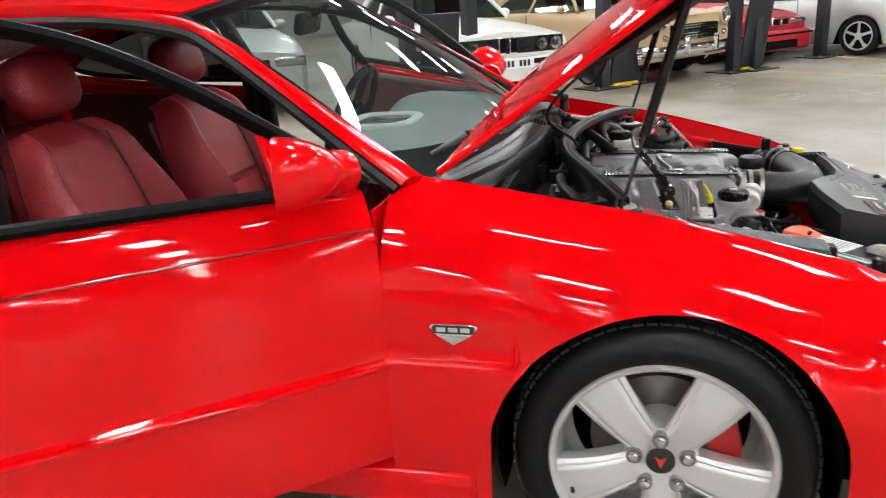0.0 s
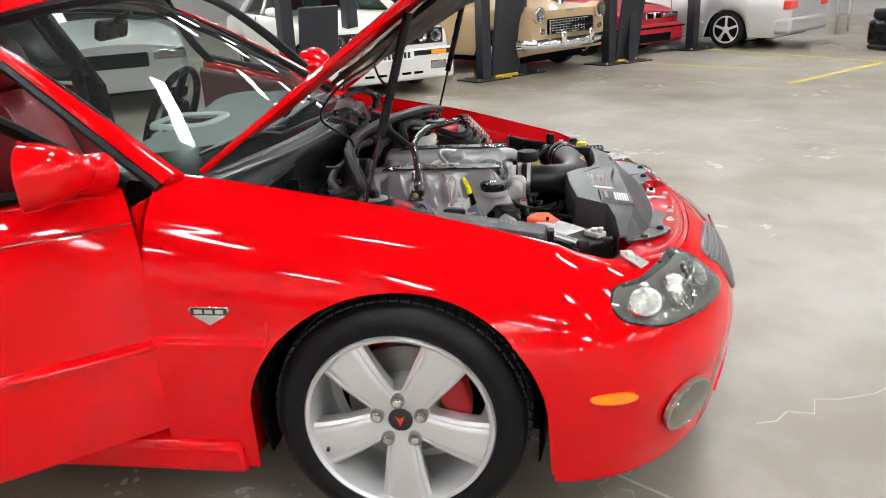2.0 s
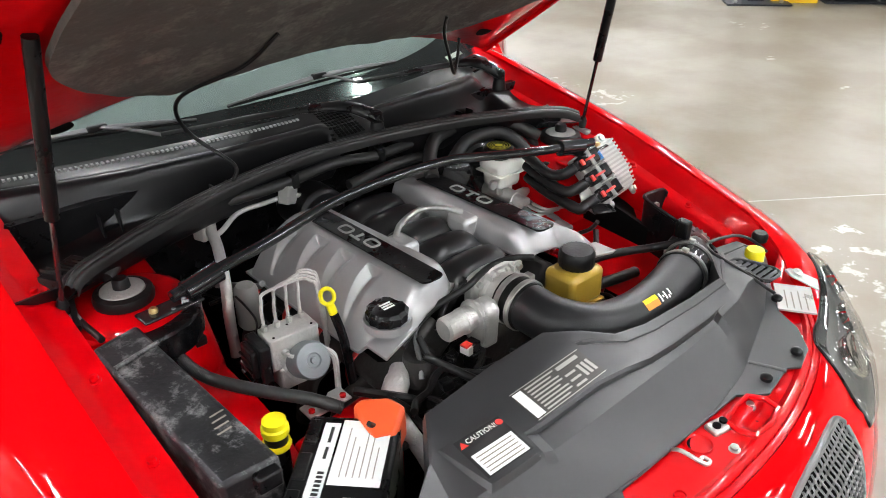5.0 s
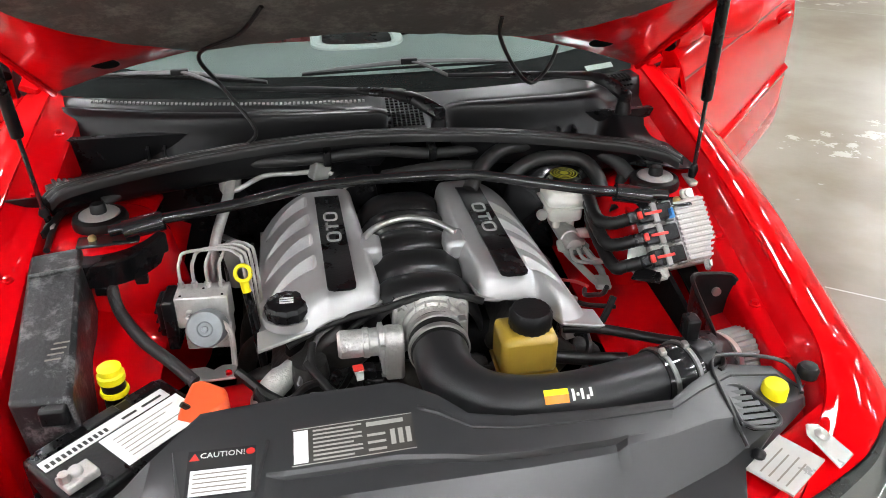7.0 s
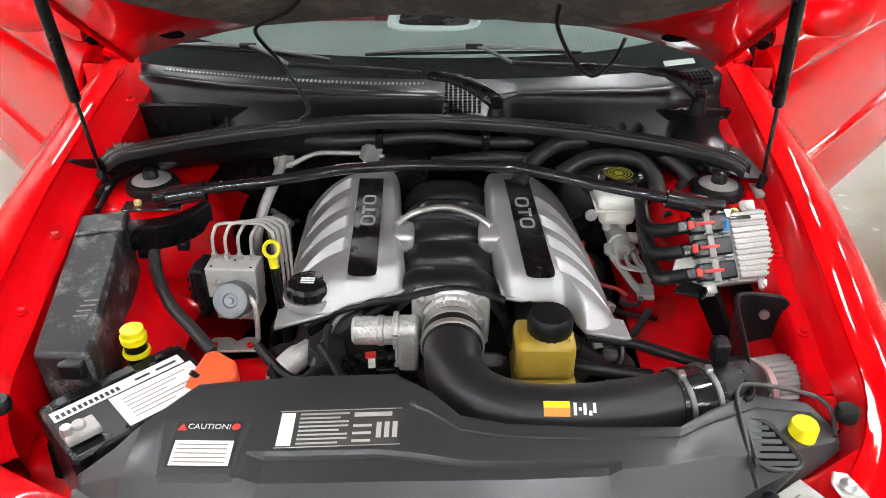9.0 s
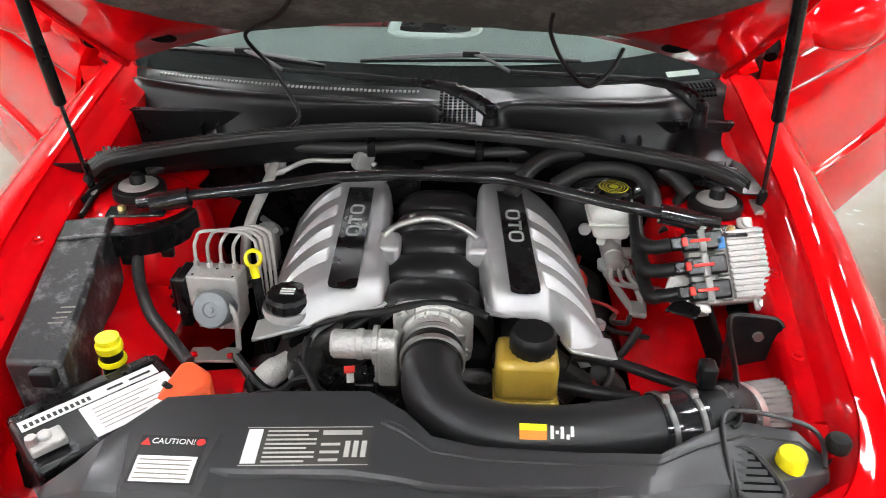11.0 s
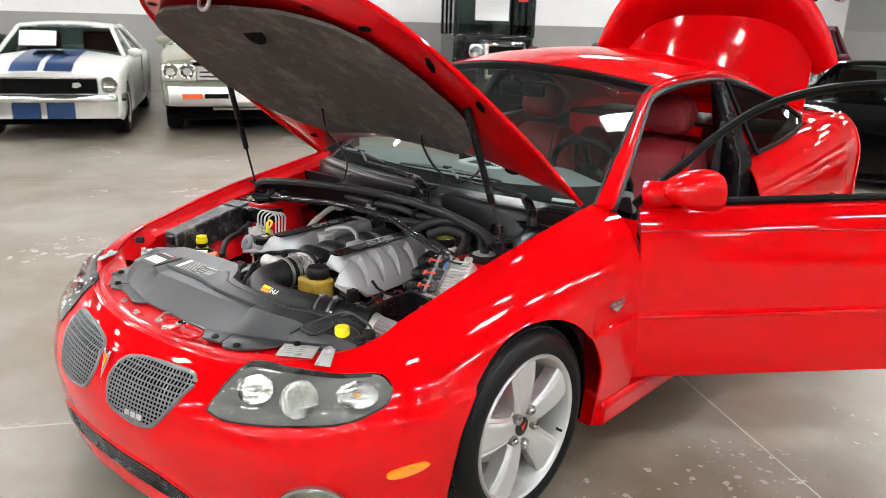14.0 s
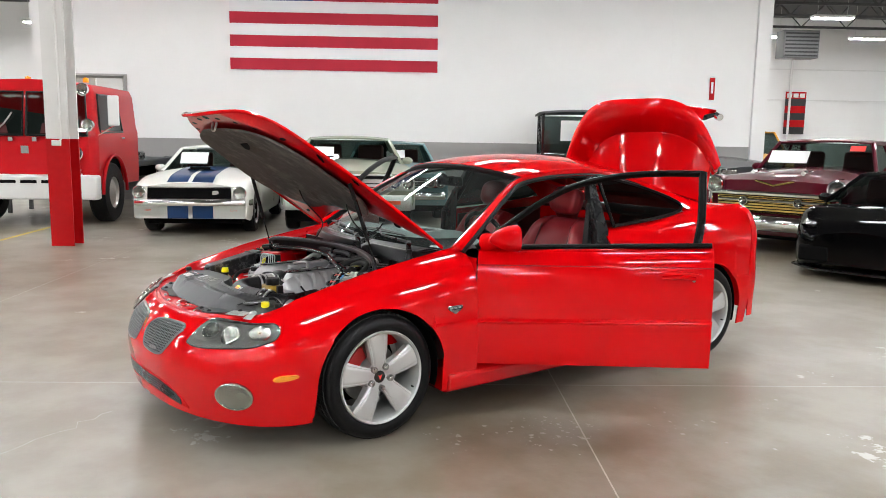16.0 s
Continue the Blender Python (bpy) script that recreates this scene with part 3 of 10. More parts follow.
for left in (True, False):
    def strip(u, v):
        i = round(u * (len(ro) - 1))
        a, b = ro[i], ri[i]
        bul = math.sin(math.pi * v) * 0.012
        p = a.lerp(b, v)
        return Vector((p.x + bul, p.y, p.z + bul))
    piece = grid(strip, len(ro), 9)
    mesh("pillar_and_rail", *(piece if left else mirrored(piece)), RED, CAR, solid=0.03)
    # sail panel behind the quarter window
    tail_out = smooth_path([(0.635, 2.2, 1.23), (0.69, 2.45, 1.13), (0.745, 2.62, 1.045), (0.77, 2.8, 1.055), (0.765, 3.0, 1.07)], 6)
    tail_in = smooth_path([(0.545, 2.2, 1.262), (0.552, 2.45, 1.20), (0.565, 2.62, 1.155), (0.585, 2.8, 1.11), (0.61, 3.0, 1.07)], 6)
    piece = grid(lambda u, v: tail_out[round(u * 24)].lerp(tail_in[round(u * 24)], v), 25, 5)
    mesh("sail_panel", *(piece if left else mirrored(piece)), RED, CAR, solid=0.02)
    seal = tube([(p[0] - 0.012, p[1] + 0.012, p[2] - 0.012) for p in RAIL[:9]], 0.017, 8, 5)
    mesh("door_seal", *(seal if left else mirrored(seal)), RUBBER, CAR)
    bp = prism([(1.60, 0.30), (1.72, 0.30), (1.70, 0.96), (1.76, 1.285), (1.70, 1.285), (1.62, 0.96)], 0, 0.05, "x")
    bpv = [(0.80 - max(0, v[2] - 0.9) * 0.56 + v[0], v[1], v[2]) for v in bp[0]]
    mesh("b_pillar", *((bpv, bp[1]) if left else mirrored((bpv, bp[1]))), BLACK, CAR, bevel=0.012)
    # quarter glass with its black frame
    q = [tuple(p) for p in smooth_path([(0.822, 1.75, 0.985), (0.80, 2.1, 1.002), (0.775, 2.38, 1.025), (0.748, 2.52, 1.052), (0.722, 2.545, 1.085), (0.698, 2.46, 1.128), (0.672, 2.3, 1.18), (0.645, 2.1, 1.232), (0.63, 1.95, 1.262), (0.622, 1.8, 1.283)], 4)]
    qv = (q, [tuple(range(len(q)))])
    g = mesh("quarter_glass", *(qv if left else mirrored(qv)), GLASS_TINT, CAR, smooth=False)
    fr = tube(q + [q[0]], 0.012, 6, 1)
    mesh("quarter_glass_frame", *(fr if left else mirrored(fr)), FRAME_BLACK, g)

# windscreen
def screen(u, v):
    x = -1 + 2 * u
    b = Vector((0.735 * x, 0.40 + 0.15 * x * x, 0.905))
    t = Vector((0.572 * x, 1.05 + 0.11 * x * x, 1.335 - 0.06 * abs(x) ** 2.2))
    p = b.lerp(t, v)
    p.z += 0.02 * math.sin(math.pi * v)
    return p
ws = mesh("windscreen", *grid(screen, 25, 13), GLASS_FRONT, CAR)
mesh("glass_border", *grid(lambda u, v: screen(0.01 + 0.98 * u, 0.004 + (0.085 + 0.07 * (2 * u - 1) ** 4) * v) + Vector((0, 0.004, -0.005)), 41, 3), BLACK_GLOSS, ws)
ws.visible_shadow = False
frame_pts = [screen(0, k / 8) for k in range(9)] + [screen(k / 12, 1) for k in range(1, 13)] + [screen(1, 1 - k / 8) for k in range(1, 9)]
mesh("screen_seal", *tube(frame_pts, 0.02, 8, 1), FRAME_BLACK, ws)
def backlight(u, v):
    x = -1 + 2 * u
    b = Vector((0.60 * x, 3.0 - 0.05 * x * x, 1.085))
    t = Vector((0.55 * x, 2.30 - 0.06 * x * x, 1.315 - 0.07 * abs(x) ** 2.2))
    return b.lerp(t, v)
mesh("rear_window", *grid(backlight, 17, 7), GLASS_TINT, CAR)
mesh("parcel_shelf", *box(-0.62, 0.62, 2.45, 3.0, 0.98, 1.0), LEATHER_DK, CAR)

# darker red puts the shade of the door's swage crease into colour
SWAGE = mat("crease_shade_red", (0.3, 0.001, 0.004), rough=0.3, coat=0.6, spec=0.2)
# ---- the coupe: doors, bonnet, boot lid ----
HX, HY = 0.872, 0.593
DOOR_LEN, DOOR_OPEN = 1.24, 43.5


def build_door(left):
    s = 1 if left else -1
    def place(piece):
        m = pose(HX, HY, 0, 0, 0, -DOOR_OPEN) @ Matrix.Translation((-HX, -HY, 0))
        p = moved(piece, m)
        return p if left else mirrored(p)
    def skin(u, v):
        y = HY + 0.014 + (DOOR_LEN - 0.014) * u
        zt = 0.925 + 0.05 * u
        zb = 0.31 + 0.03 * u
        z = zb + (zt - zb) * v
        zc = 0.0376 * u
        d = zt - z
        return Vector((SIDE_W(y) - 0.085 * ROLL(d) - 0.03 * (max(0.0, 0.42 - z) / 0.22) ** 1.4 - 0.011 * min(1.0, max(0.0, (z - 0.548 - zc) / 0.012)) + 0.006 * math.exp(-((z - 0.543 - zc) / 0.007) ** 2), y, z))
    zs = [i / 30 for i in range(31)]
    zs = sorted([z * 0.9 for z in zs] + [0.352, 0.362, 0.37, 0.374, 0.378, 0.382, 0.386, 0.39, 0.395, 0.405]) + [0.93, 0.955, 0.975, 0.99, 1.0]
    piece = place(grid(lambda u, v: skin(u, zs[round(v * (len(zs) - 1))]), 40, len(zs)))
    d = mesh("door", *piece, RED, CAR, "open red coupe door with black window frame", solid=0.012)
    # inner shell and trim
    inner = prism([(HY + 0.045, 0.32), (HY + DOOR_LEN - 0.01, 0.35), (HY + DOOR_LEN - 0.01, 0.968), (HY + 0.045, 0.92)], 0.79, 0.845, "x")
    mesh("inner_shell", *place(inner), RED, d, bevel=0.01)
    trim = prism([(HY + 0.08, 0.36), (HY + DOOR_LEN - 0.08, 0.36), (HY + DOOR_LEN - 0.06, 0.94), (HY + 0.08, 0.92)], 0.74, 0.79, "x")
    mesh("door_trim", *place(trim), LEATHER_DK, d, bevel=0.02)
    mesh("armrest", *place(box(0.68, 0.75, HY + 0.35, HY + 0.95, 0.62, 0.68)), LEATHER, d, bevel=0.02)
    belt = tube([(0.838, HY + 0.16, 0.941), (0.845, HY + 0.6, 0.96), (0.842, HY + DOOR_LEN - 0.01, 0.982)], 0.014, 8, 4)
    mesh("belt_moulding", *place(belt), FRAME_BLACK, d)
    fr = tube([(0.828, HY + 0.0, 0.93), (0.772, HY + 0.17, 1.055), (0.708, HY + 0.33, 1.167), (0.655, HY + 0.51, 1.26), (0.622, HY + 0.72, 1.315), (0.61, HY + 0.95, 1.34), (0.61, HY + DOOR_LEN - 0.03, 1.345)], 0.02, 8, 6, flat=0.75)
    mesh("window_frame", *place(fr), FRAME_BLACK, d, "black rubber-trimmed window frame")
    post = tube([(0.61, HY + DOOR_LEN - 0.03, 1.352), (0.72, HY + DOOR_LEN - 0.045, 1.1), (0.83, HY + DOOR_LEN - 0.09, 0.94)], 0.022, 8, 6)
    mesh("rear_frame_post", *place(post), FRAME_BLACK, d)
    sail = prism([(HY + 0.01, 0.93), (HY + 0.19, 0.94), (HY + 0.20, 1.06), (HY + 0.10, 0.995)], 0.80, 0.83, "x")
    sv = [(v[0] - (v[2] - 0.93) * 0.5, v[1], v[2]) for v in sail[0]]
    mesh("mirror_sail", *place((sv, sail[1])), RED, d, bevel=0.006)
    def swage(u, v):
        z = 0.846 + 0.022 * u + 0.007 * (v - 0.5)
        p = skin(u, (z - 0.31 - 0.03 * u) / (0.615 + 0.02 * u))
        return p + Vector((0.0012 + 0.0016 * math.sin(math.pi * v), 0, 0))
    mesh("swage_line", *place(grid(swage, 40, 5)), SWAGE, d)
    # handle in its recess
    hy, hz = HY + DOOR_LEN - 0.17, 0.815
    hx = skin((hy - HY) / DOOR_LEN, (hz - 0.31) / 0.63).x
    rec = []
    for k in range(24):
        a = 2 * math.pi * k / 24
        c, q = math.cos(a), math.sin(a)
        rec.append((hy + 0.115 * math.copysign(abs(c) ** 0.6, c), hz + 0.032 * math.copysign(abs(q) ** 0.7, q)))
    handle = mesh("door_handle", *place(prism([(y, z) for y, z in rec], hx - 0.006, hx + 0.006, "x")), RED, d, bevel=0.004)
    mesh("pull_lip", *place(tube([(hx + 0.008, hy - 0.09, hz - 0.002), (hx + 0.022, hy, hz + 0.006), (hx + 0.008, hy + 0.075, hz - 0.002)], 0.011, 8, 5)), RED, handle)
    mesh("lock_barrel", *place(lathe([(0.008, hx + 0.004), (0.008, hx + 0.012)], 12, "x", (0, hy + 0.07, hz - 0.012))), CHROME, handle)
    # mirror: a shell cut flat at the glass, rounded forwards and drawn in towards its foot
    mm = Matrix.Translation((s * 1.035, 0.73, 1.0)) @ Matrix.Rotation(radians(-22 * s), 4, "Z")
    def shell(u, v):
        a = 2 * math.pi * u
        c, q = math.cos(a), math.sin(a)
        k = max(0.0, 1 - v ** 1.8) ** 0.6
        return mm @ Vector((0.1 * math.copysign(abs(c) ** 0.8, c) * k - s * 0.045 * v, -0.125 * v, (0.064 + 0.010 * c * s) * math.copysign(abs(q) ** 0.8, q) * k - 0.012 * v))
    mir = mesh("side_mirror", *grid(shell, 36, 19, closed_u=True, flip=True), RED, d, "red shell of the side mirror", auto=False, solid=0.005)
    pane = [(0.09 * math.copysign(abs(math.cos(a)) ** 0.8, math.cos(a)), 0.055 * math.copysign(abs(math.sin(a)) ** 0.8, math.sin(a))) for a in [2 * math.pi * k / 32 for k in range(32)]]
    mesh("mirror_glass", *moved(prism([(z, x) for x, z in pane], -0.014, -0.01, "y"), mm), MIRROR, mir)
    mesh("mirror_foot", *tube([(s * 0.86, 0.67, 0.96), (s * 0.90, 0.675, 0.968), (s * 0.95, 0.688, 0.98), (s * 0.995, 0.705, 0.988)], [0.05, 0.046, 0.04, 0.036], 12, 4), RED, mir)
    return d


for s in (1, -1):
    mesh("door_jamb", *box(min(s * 0.70, s * 0.868), max(s * 0.70, s * 0.868), 0.598, 0.606, 0.30, 0.88), RED, CAR)
build_door(True)
build_door(False)

# bonnet
HINGE_Y, HINGE_Z, LID_OPEN = 0.50, 0.925, 44.5
# half outline of the closed bonnet, from the hinge corner to the middle of the front
LID_EDGE = smooth_path([(0.70, 0.50), (0.715, 0.2), (0.70, -0.1), (0.675, -0.35), (0.63, -0.50), (0.55, -0.60), (0.42, -0.685), (0.26, -0.75), (0.11, -0.785), (0.0, -0.79)], 8)
def lid_dome(x, y):
    """How far the outer skin swells over the pressed frame towards the blunt front lip."""
    return 0.045 * math.exp(-((y + 0.64) / 0.2) ** 2) * max(0.0, 1 - (x / 0.78) ** 2) - 0.07 * max(0.0, (-0.70 - y) / 0.09) ** 1.5
def lid_z(x, y):
    z = 0.925 - 0.155 * (0.5 - y) - 0.055 * (max(0, 0.1 - y)) ** 2
    return z + 0.05 * (1 - (x / 0.72) ** 2) * min(1.0, max(0.0, (y + 0.86) / 0.5)) - 0.02 * max(0.0, (-0.6 - y) / 0.22) + lid_dome(x, y)
def lid_low(x, y):
    return lid_z(x, y) - 0.85 * max(0.0, lid_dome(x, y))
def lid_open(p):
    q = Vector(p) - Vector((0, HINGE_Y, HINGE_Z))
    return Matrix.Rotation(radians(-LID_OPEN), 3, "X") @ q + Vector((0, HINGE_Y, HINGE_Z))
lid_ys = [0.5 - 1.29 * (1 - (1 - k / 44) ** 1.7) for k in range(45)]
EX = [next((a.x + (b.x - a.x) * ((a.y - y) / max(1e-6, a.y - b.y)) for a, b in zip(LID_EDGE, LID_EDGE[1:]) if a.y >= y >= b.y), 0.0) for y in lid_ys]
def lid(u, v, lower=0.0, shrink=0.0):
    i = round(u * 44)
    y, ex = lid_ys[i], max(0.0, EX[i] - shrink)
    x = ex * (-1 + 2 * v)
    y = y - 0.20 * (1 - (x / 0.70) ** 2) * (1 - u) ** 3
    return Vector((x, y, lid_z(x, y) - lower))
bon = mesh("bonnet", *grid(lambda u, v: lid_open(lid(u, v)), 45, 41), RED, CAR, "raised red bonnet lined with dark felt")
def lid_under(u, v):
    """The pressed inner frame, bulging inwards from the rim."""
    p = lid(u, v, 0.0, 0.0)
    e = min(1.0, (1 - abs(2 * v - 1)) * 5, u * 14, (1 - u) * 3.2)
    dz = 0.006 + 0.032 * (0.5 - 0.5 * math.cos(math.pi * min(1, e)))
    dz += 0.85 * max(0.0, lid_dome(p.x, p.y)) * min(1.0, (1 - abs(2 * v - 1)) * 5, (1 - u) * 9)
    return lid_open((p.x, p.y, p.z - dz))
mesh("inner_frame", *grid(lid_under, 45, 41, flip=True), RED_IN, bon, "red pressed inner bonnet frame")
rim_pts = [lid_open((p.x, p.y, lid_z(p.x, p.y) - 0.006)) for p in LID_EDGE] 
rim_pts = rim_pts + [Vector((-p.x, p.y, p.z)) for p in reversed(rim_pts[:-1])]
mesh("folded_rim", *tube(rim_pts[::2], 0.009, 8, 1), RED, bon)
pad_out = [(0.28, 0.25), (0.38, 0.19), (0.49, 0.10), (0.57, 0.0), (0.60, -0.10), (0.59, -0.25), (0.55, -0.42), (0.48, -0.53), (0.32, -0.605), (0.0, -0.63)]
pad_half = smooth_path([(x, y, 0) for x, y in pad_out], 5)
def pad(u, v):
    y = 0.215 - 0.84 * u
    ex = next((a.x + (b.x - a.x) * ((a.y - y) / max(1e-6, a.y - b.y)) for a, b in zip(pad_half, pad_half[1:]) if a.y >= y >= b.y), 0.3)
    x = ex * (-1 + 2 * v)
    y2 = y - 0.05 * math.sin(v * math.pi) ** 2 * (1 - u) ** 2 + 0.012 * noise.noise(Vector((x * 7, 1.7, 0))) * (1 - u) ** 4
    p = Vector((x, y2, lid_low(x, y2)))
    wav = 0.008 * noise.noise(Vector((x * 5, y * 5, 0))) + 0.004 * noise.noise(Vector((x * 14, y * 14, 3)))
    return lid_open((p.x, p.y, p.z - 0.055 - wav))
mesh("insulation_pad", *grid(pad, 50, 50, flip=True), HOODPAD, bon, "wrinkled dark grey felt bonnet liner", solid=-0.012)

# boot lid standing open
LID_Y = 2.93
def boot_band(u, v):
    x = 0.77 * (-1 + 2 * u)
    k = abs(x) / 0.77
    zo = 1.84 - 0.49 * k ** 4.2
    zi = 1.585 - 0.24 * k ** 3.0 if k < 0.78 else 1.585 - 0.24 * 0.78 ** 3 - 0.9 * (k - 0.78)
    zi = min(zi, zo - 0.02)
    z = zi + (zo - zi) * v
    xx = x * (0.78 + 0.22 * v ** 0.6) if k > 0.2 else x * (0.78 + 0.22 * v ** 0.6)
    y = LID_Y + 0.10 - 0.16 * math.sin(v * math.pi * 0.62) + 0.05 * k * k
    return Vector((xx, y, z))
boot = mesh("boot_lid", *grid(lambda u, v: Vector(((0.60 + 0.0 * v) * (-1 + 2 * u), LID_Y + 0.03 + 0.07 * v + 0.03 * (2 * u - 1) ** 2, 1.07 + (0.53 - 0.19 * abs(2 * u - 1) ** 3) * v)), 25, 9), RED, CAR, "red boot lid standing open, with rear spoiler", solid=0.03)
mesh("lid_rear_face", *grid(boot_band, 61, 17), RED, boot, solid=0.02)
def wing(u, v):
    x = -0.585 + 1.17 * u
    a = 2 * math.pi * v
    k = abs(x) / 0.62
    return Vector((x, LID_Y + 0.12 + 0.085 * math.cos(a) - 0.03 * k, 1.765 - 0.06 * k ** 2 + 0.022 * math.sin(a) + 0.035 * math.cos(a)))
mesh("spoiler", *grid(wing, 41, 17), RED, boot, "curved red rear spoiler")
for s in (1, -1):
    mesh("spoiler_end", *prism([(LID_Y + 0.02, 1.67), (LID_Y + 0.19, 1.71), (LID_Y + 0.18, 1.735), (LID_Y + 0.03, 1.71)], s * 0.58, s * 0.597, "x"), BLACK, boot, bevel=0.004)
mesh("spoiler_lamp", *tube([(0.70, LID_Y + 0.02, 1.70), (0.74, LID_Y + 0.0, 1.69)], 0.025, 10, 2), CHROME, boot)

# ---- wheels ----
TREAD = mat("dusty_tyre_tread", (0.022, 0.0215, 0.021), rough=0.6, spec=0.3, vary=0.4, vscale=30)
def coupe_wheel(x, y, s, parent, steer=0.0, turn=0.0):
    """A five-spoke alloy wheel whose outer face looks to s times x."""
    m = Matrix.Translation((x, y, RW)) @ Matrix.Rotation(radians(steer), 4, "Z") @ Matrix.Diagonal((s, 1, 1, 1))
    def fix(piece):
        v, f = moved(piece, m)
        return v, (f if s > 0 else [tuple(reversed(q)) for q in f])
    rim = lathe([(0.205, -0.17), (0.232, -0.165), (0.222, -0.12), (0.215, 0.0), (0.222, 0.03), (0.226, 0.046), (0.235, 0.052), (0.240, 0.045), (0.242, 0.03), (0.225, -0.1)], 64, "x", caps=False)
    hub = lathe([(0.0, -0.05), (0.082, -0.05), (0.085, 0.0), (0.08, 0.02), (0.05, 0.026), (0.034, 0.02), (0.0, 0.02)], 40, "x", caps=False)
    w = mesh("wheel", *fix(join(rim, hub)), SILVER, parent, "five-spoke silver alloy wheel")
    for k in range(5):
        rot = Matrix.Rotation(radians(72 * k + turn), 4, "X")
        def sp(u, v):
            r = 0.04 + 0.186 * u
            wide = 0.036 + 0.03 * u ** 1.1
            a = -1 + 2 * v
            h = 0.026 + 0.014 * math.sin(u * math.pi * 0.85) + 0.004 * u - 0.010 * abs(a) ** 6 - 0.004 * math.exp(-((abs(a) - 0.72) / 0.06) ** 2)
            return Vector((h, wide * a, r))
        def spb(u, v):
            p = sp(u, v)
            return Vector((p.x - 0.05, p.y * 0.82, p.z))
        pieces = (grid(sp, 14, 25), grid(spb, 14, 9, flip=True), grid(lambda u, v: sp(u, 0).lerp(spb(u, 0), v), 14, 2, flip=True), grid(lambda u, v: sp(u, 1).lerp(spb(u, 1), v), 14, 2))
        mesh("spoke", *fix(moved(join(*pieces), rot)), SILVER, w)
        a = radians(72 * k + turn + 36)
        mesh("nut_recess", *fix(lathe([(0.0175, 0.020), (0.0175, 0.0385), (0.0145, 0.039), (0.0135, 0.03)], 16, "x", (0, -0.058 * math.sin(a), 0.058 * math.cos(a)), caps=False)), DISC, w)
    prof = [(0.236, -0.155), (0.262, -0.152), (0.295, -0.128), (0.315, -0.105), (0.3215, -0.08), (0.323, 0.0 - 0.05), (0.3215, -0.01), (0.316, 0.02), (0.303, 0.042), (0.28, 0.056), (0.258, 0.056), (0.242, 0.047), (0.236, 0.03)]
    t = mesh("tyre", *fix(lathe(prof, 72, "x", caps=False)), TYRE, w, "low-profile black tyre")
    blocks = []
    for k in range(72):
        rot = Matrix.Rotation(2 * math.pi * k / 72, 4, "X")
        for x0, x1, tw in ((-0.12, -0.09, 0.12), (-0.083, -0.055, -0.05), (-0.048, -0.02, 0.05), (-0.013, 0.018, -0.12)):
            r0 = 0.3195 if -0.1 < x0 < -0.03 else 0.314
            b = box(x0, x1, -0.0105, 0.0105, r0, r0 + 0.0075)
            blocks.append(moved(([(v[0], v[1] + v[0] * tw, v[2]) for v in b[0]], b[1]), rot))
    tagged(mesh("tread", *fix(join(*blocks)), TREAD, t, smooth=False), kind="stuff")
    mesh("brake_disc", *fix(lathe([(0.07, -0.075), (0.155, -0.075), (0.155, -0.10), (0.07, -0.10)], 48, "x")), DISC, w)
    mesh("hub_bell", *fix(lathe([(0.0, -0.04), (0.08, -0.04), (0.085, -0.08)], 32, "x", caps=False)), CAST, w)
    cal = prism([(0.10 * math.cos(a), 0.10 * math.sin(a)) for a in [radians(q) for q in range(-35, 40, 15)]] + [(0.172 * math.cos(a), 0.172 * math.sin(a)) for a in [radians(q) for q in range(40, -40, -15)]], -0.09, -0.03, "x")
    cm = Matrix.Rotation(radians(150 if y < 1 else 20), 4, "X")
    mesh("brake_caliper", *fix(moved(cal, cm)), CALIPER, w, "dark red brake caliper", bevel=0.006)
    mesh("centre_cap", *fix(lathe([(0.0, 0.026), (0.02, 0.0265), (0.031, 0.024), (0.032, 0.016)], 24, "x", caps=False)), BLACK_GLOSS, w)
    arrow = prism([(-0.012, 0.012), (0.0, -0.016), (0.012, 0.012), (0.0, 0.004)], 0.026, 0.0285, "x")
    mesh("cap_emblem", *fix(arrow), REDTAG, w)
    for k in range(5):
        a = radians(72 * k + turn + 36)
        mesh("lug_nut", *fix(lathe([(0.0125, 0.0), (0.0125, 0.041), (0.009, 0.0455), (0.0, 0.046)], 12, "x", (0, -0.058 * math.sin(a), 0.058 * math.cos(a)))), CHROME, w)
    mesh("valve_stem", *fix(tube([(0.03, 0.19, -0.08), (0.052, 0.185, -0.078)], 0.005, 6, 1)), RUBBER, w)
    return w


for s in (1, -1):
    coupe_wheel(s * 0.835, 0.0, s, CAR, turn=6 if s > 0 else 178)
    coupe_wheel(s * 0.835, 2.72, s, CAR)

# ---- the coupe: front details ----
def nose_patch(a0, a1, zlo, zhi, nu, nv, out, shape=None):
    """A sheet that follows the nose between two angles; shape(u) narrows it to (low, high)."""
    def fn(u, v):
        a = a0 + (a1 - a0) * u
        lo, hi = shape(u) if shape else (zlo, zhi)
        return nose_out(a, lo + (hi - lo) * v, out)
    return grid(fn, nu, nv)


def rounded(u, lo, hi, p=3.0):
    k = (1 - abs(2 * u - 1) ** p) ** (1 / p)
    m = (lo + hi) / 2
    return m + (lo - m) * k, m + (hi - m) * k


def half(piece, left):
    return piece if left else mirrored(piece)


def by_angle(table):
    at = lerp_table(table)
    return lambda u: at(table[0][0] + (table[-1][0] - table[0][0]) * u)


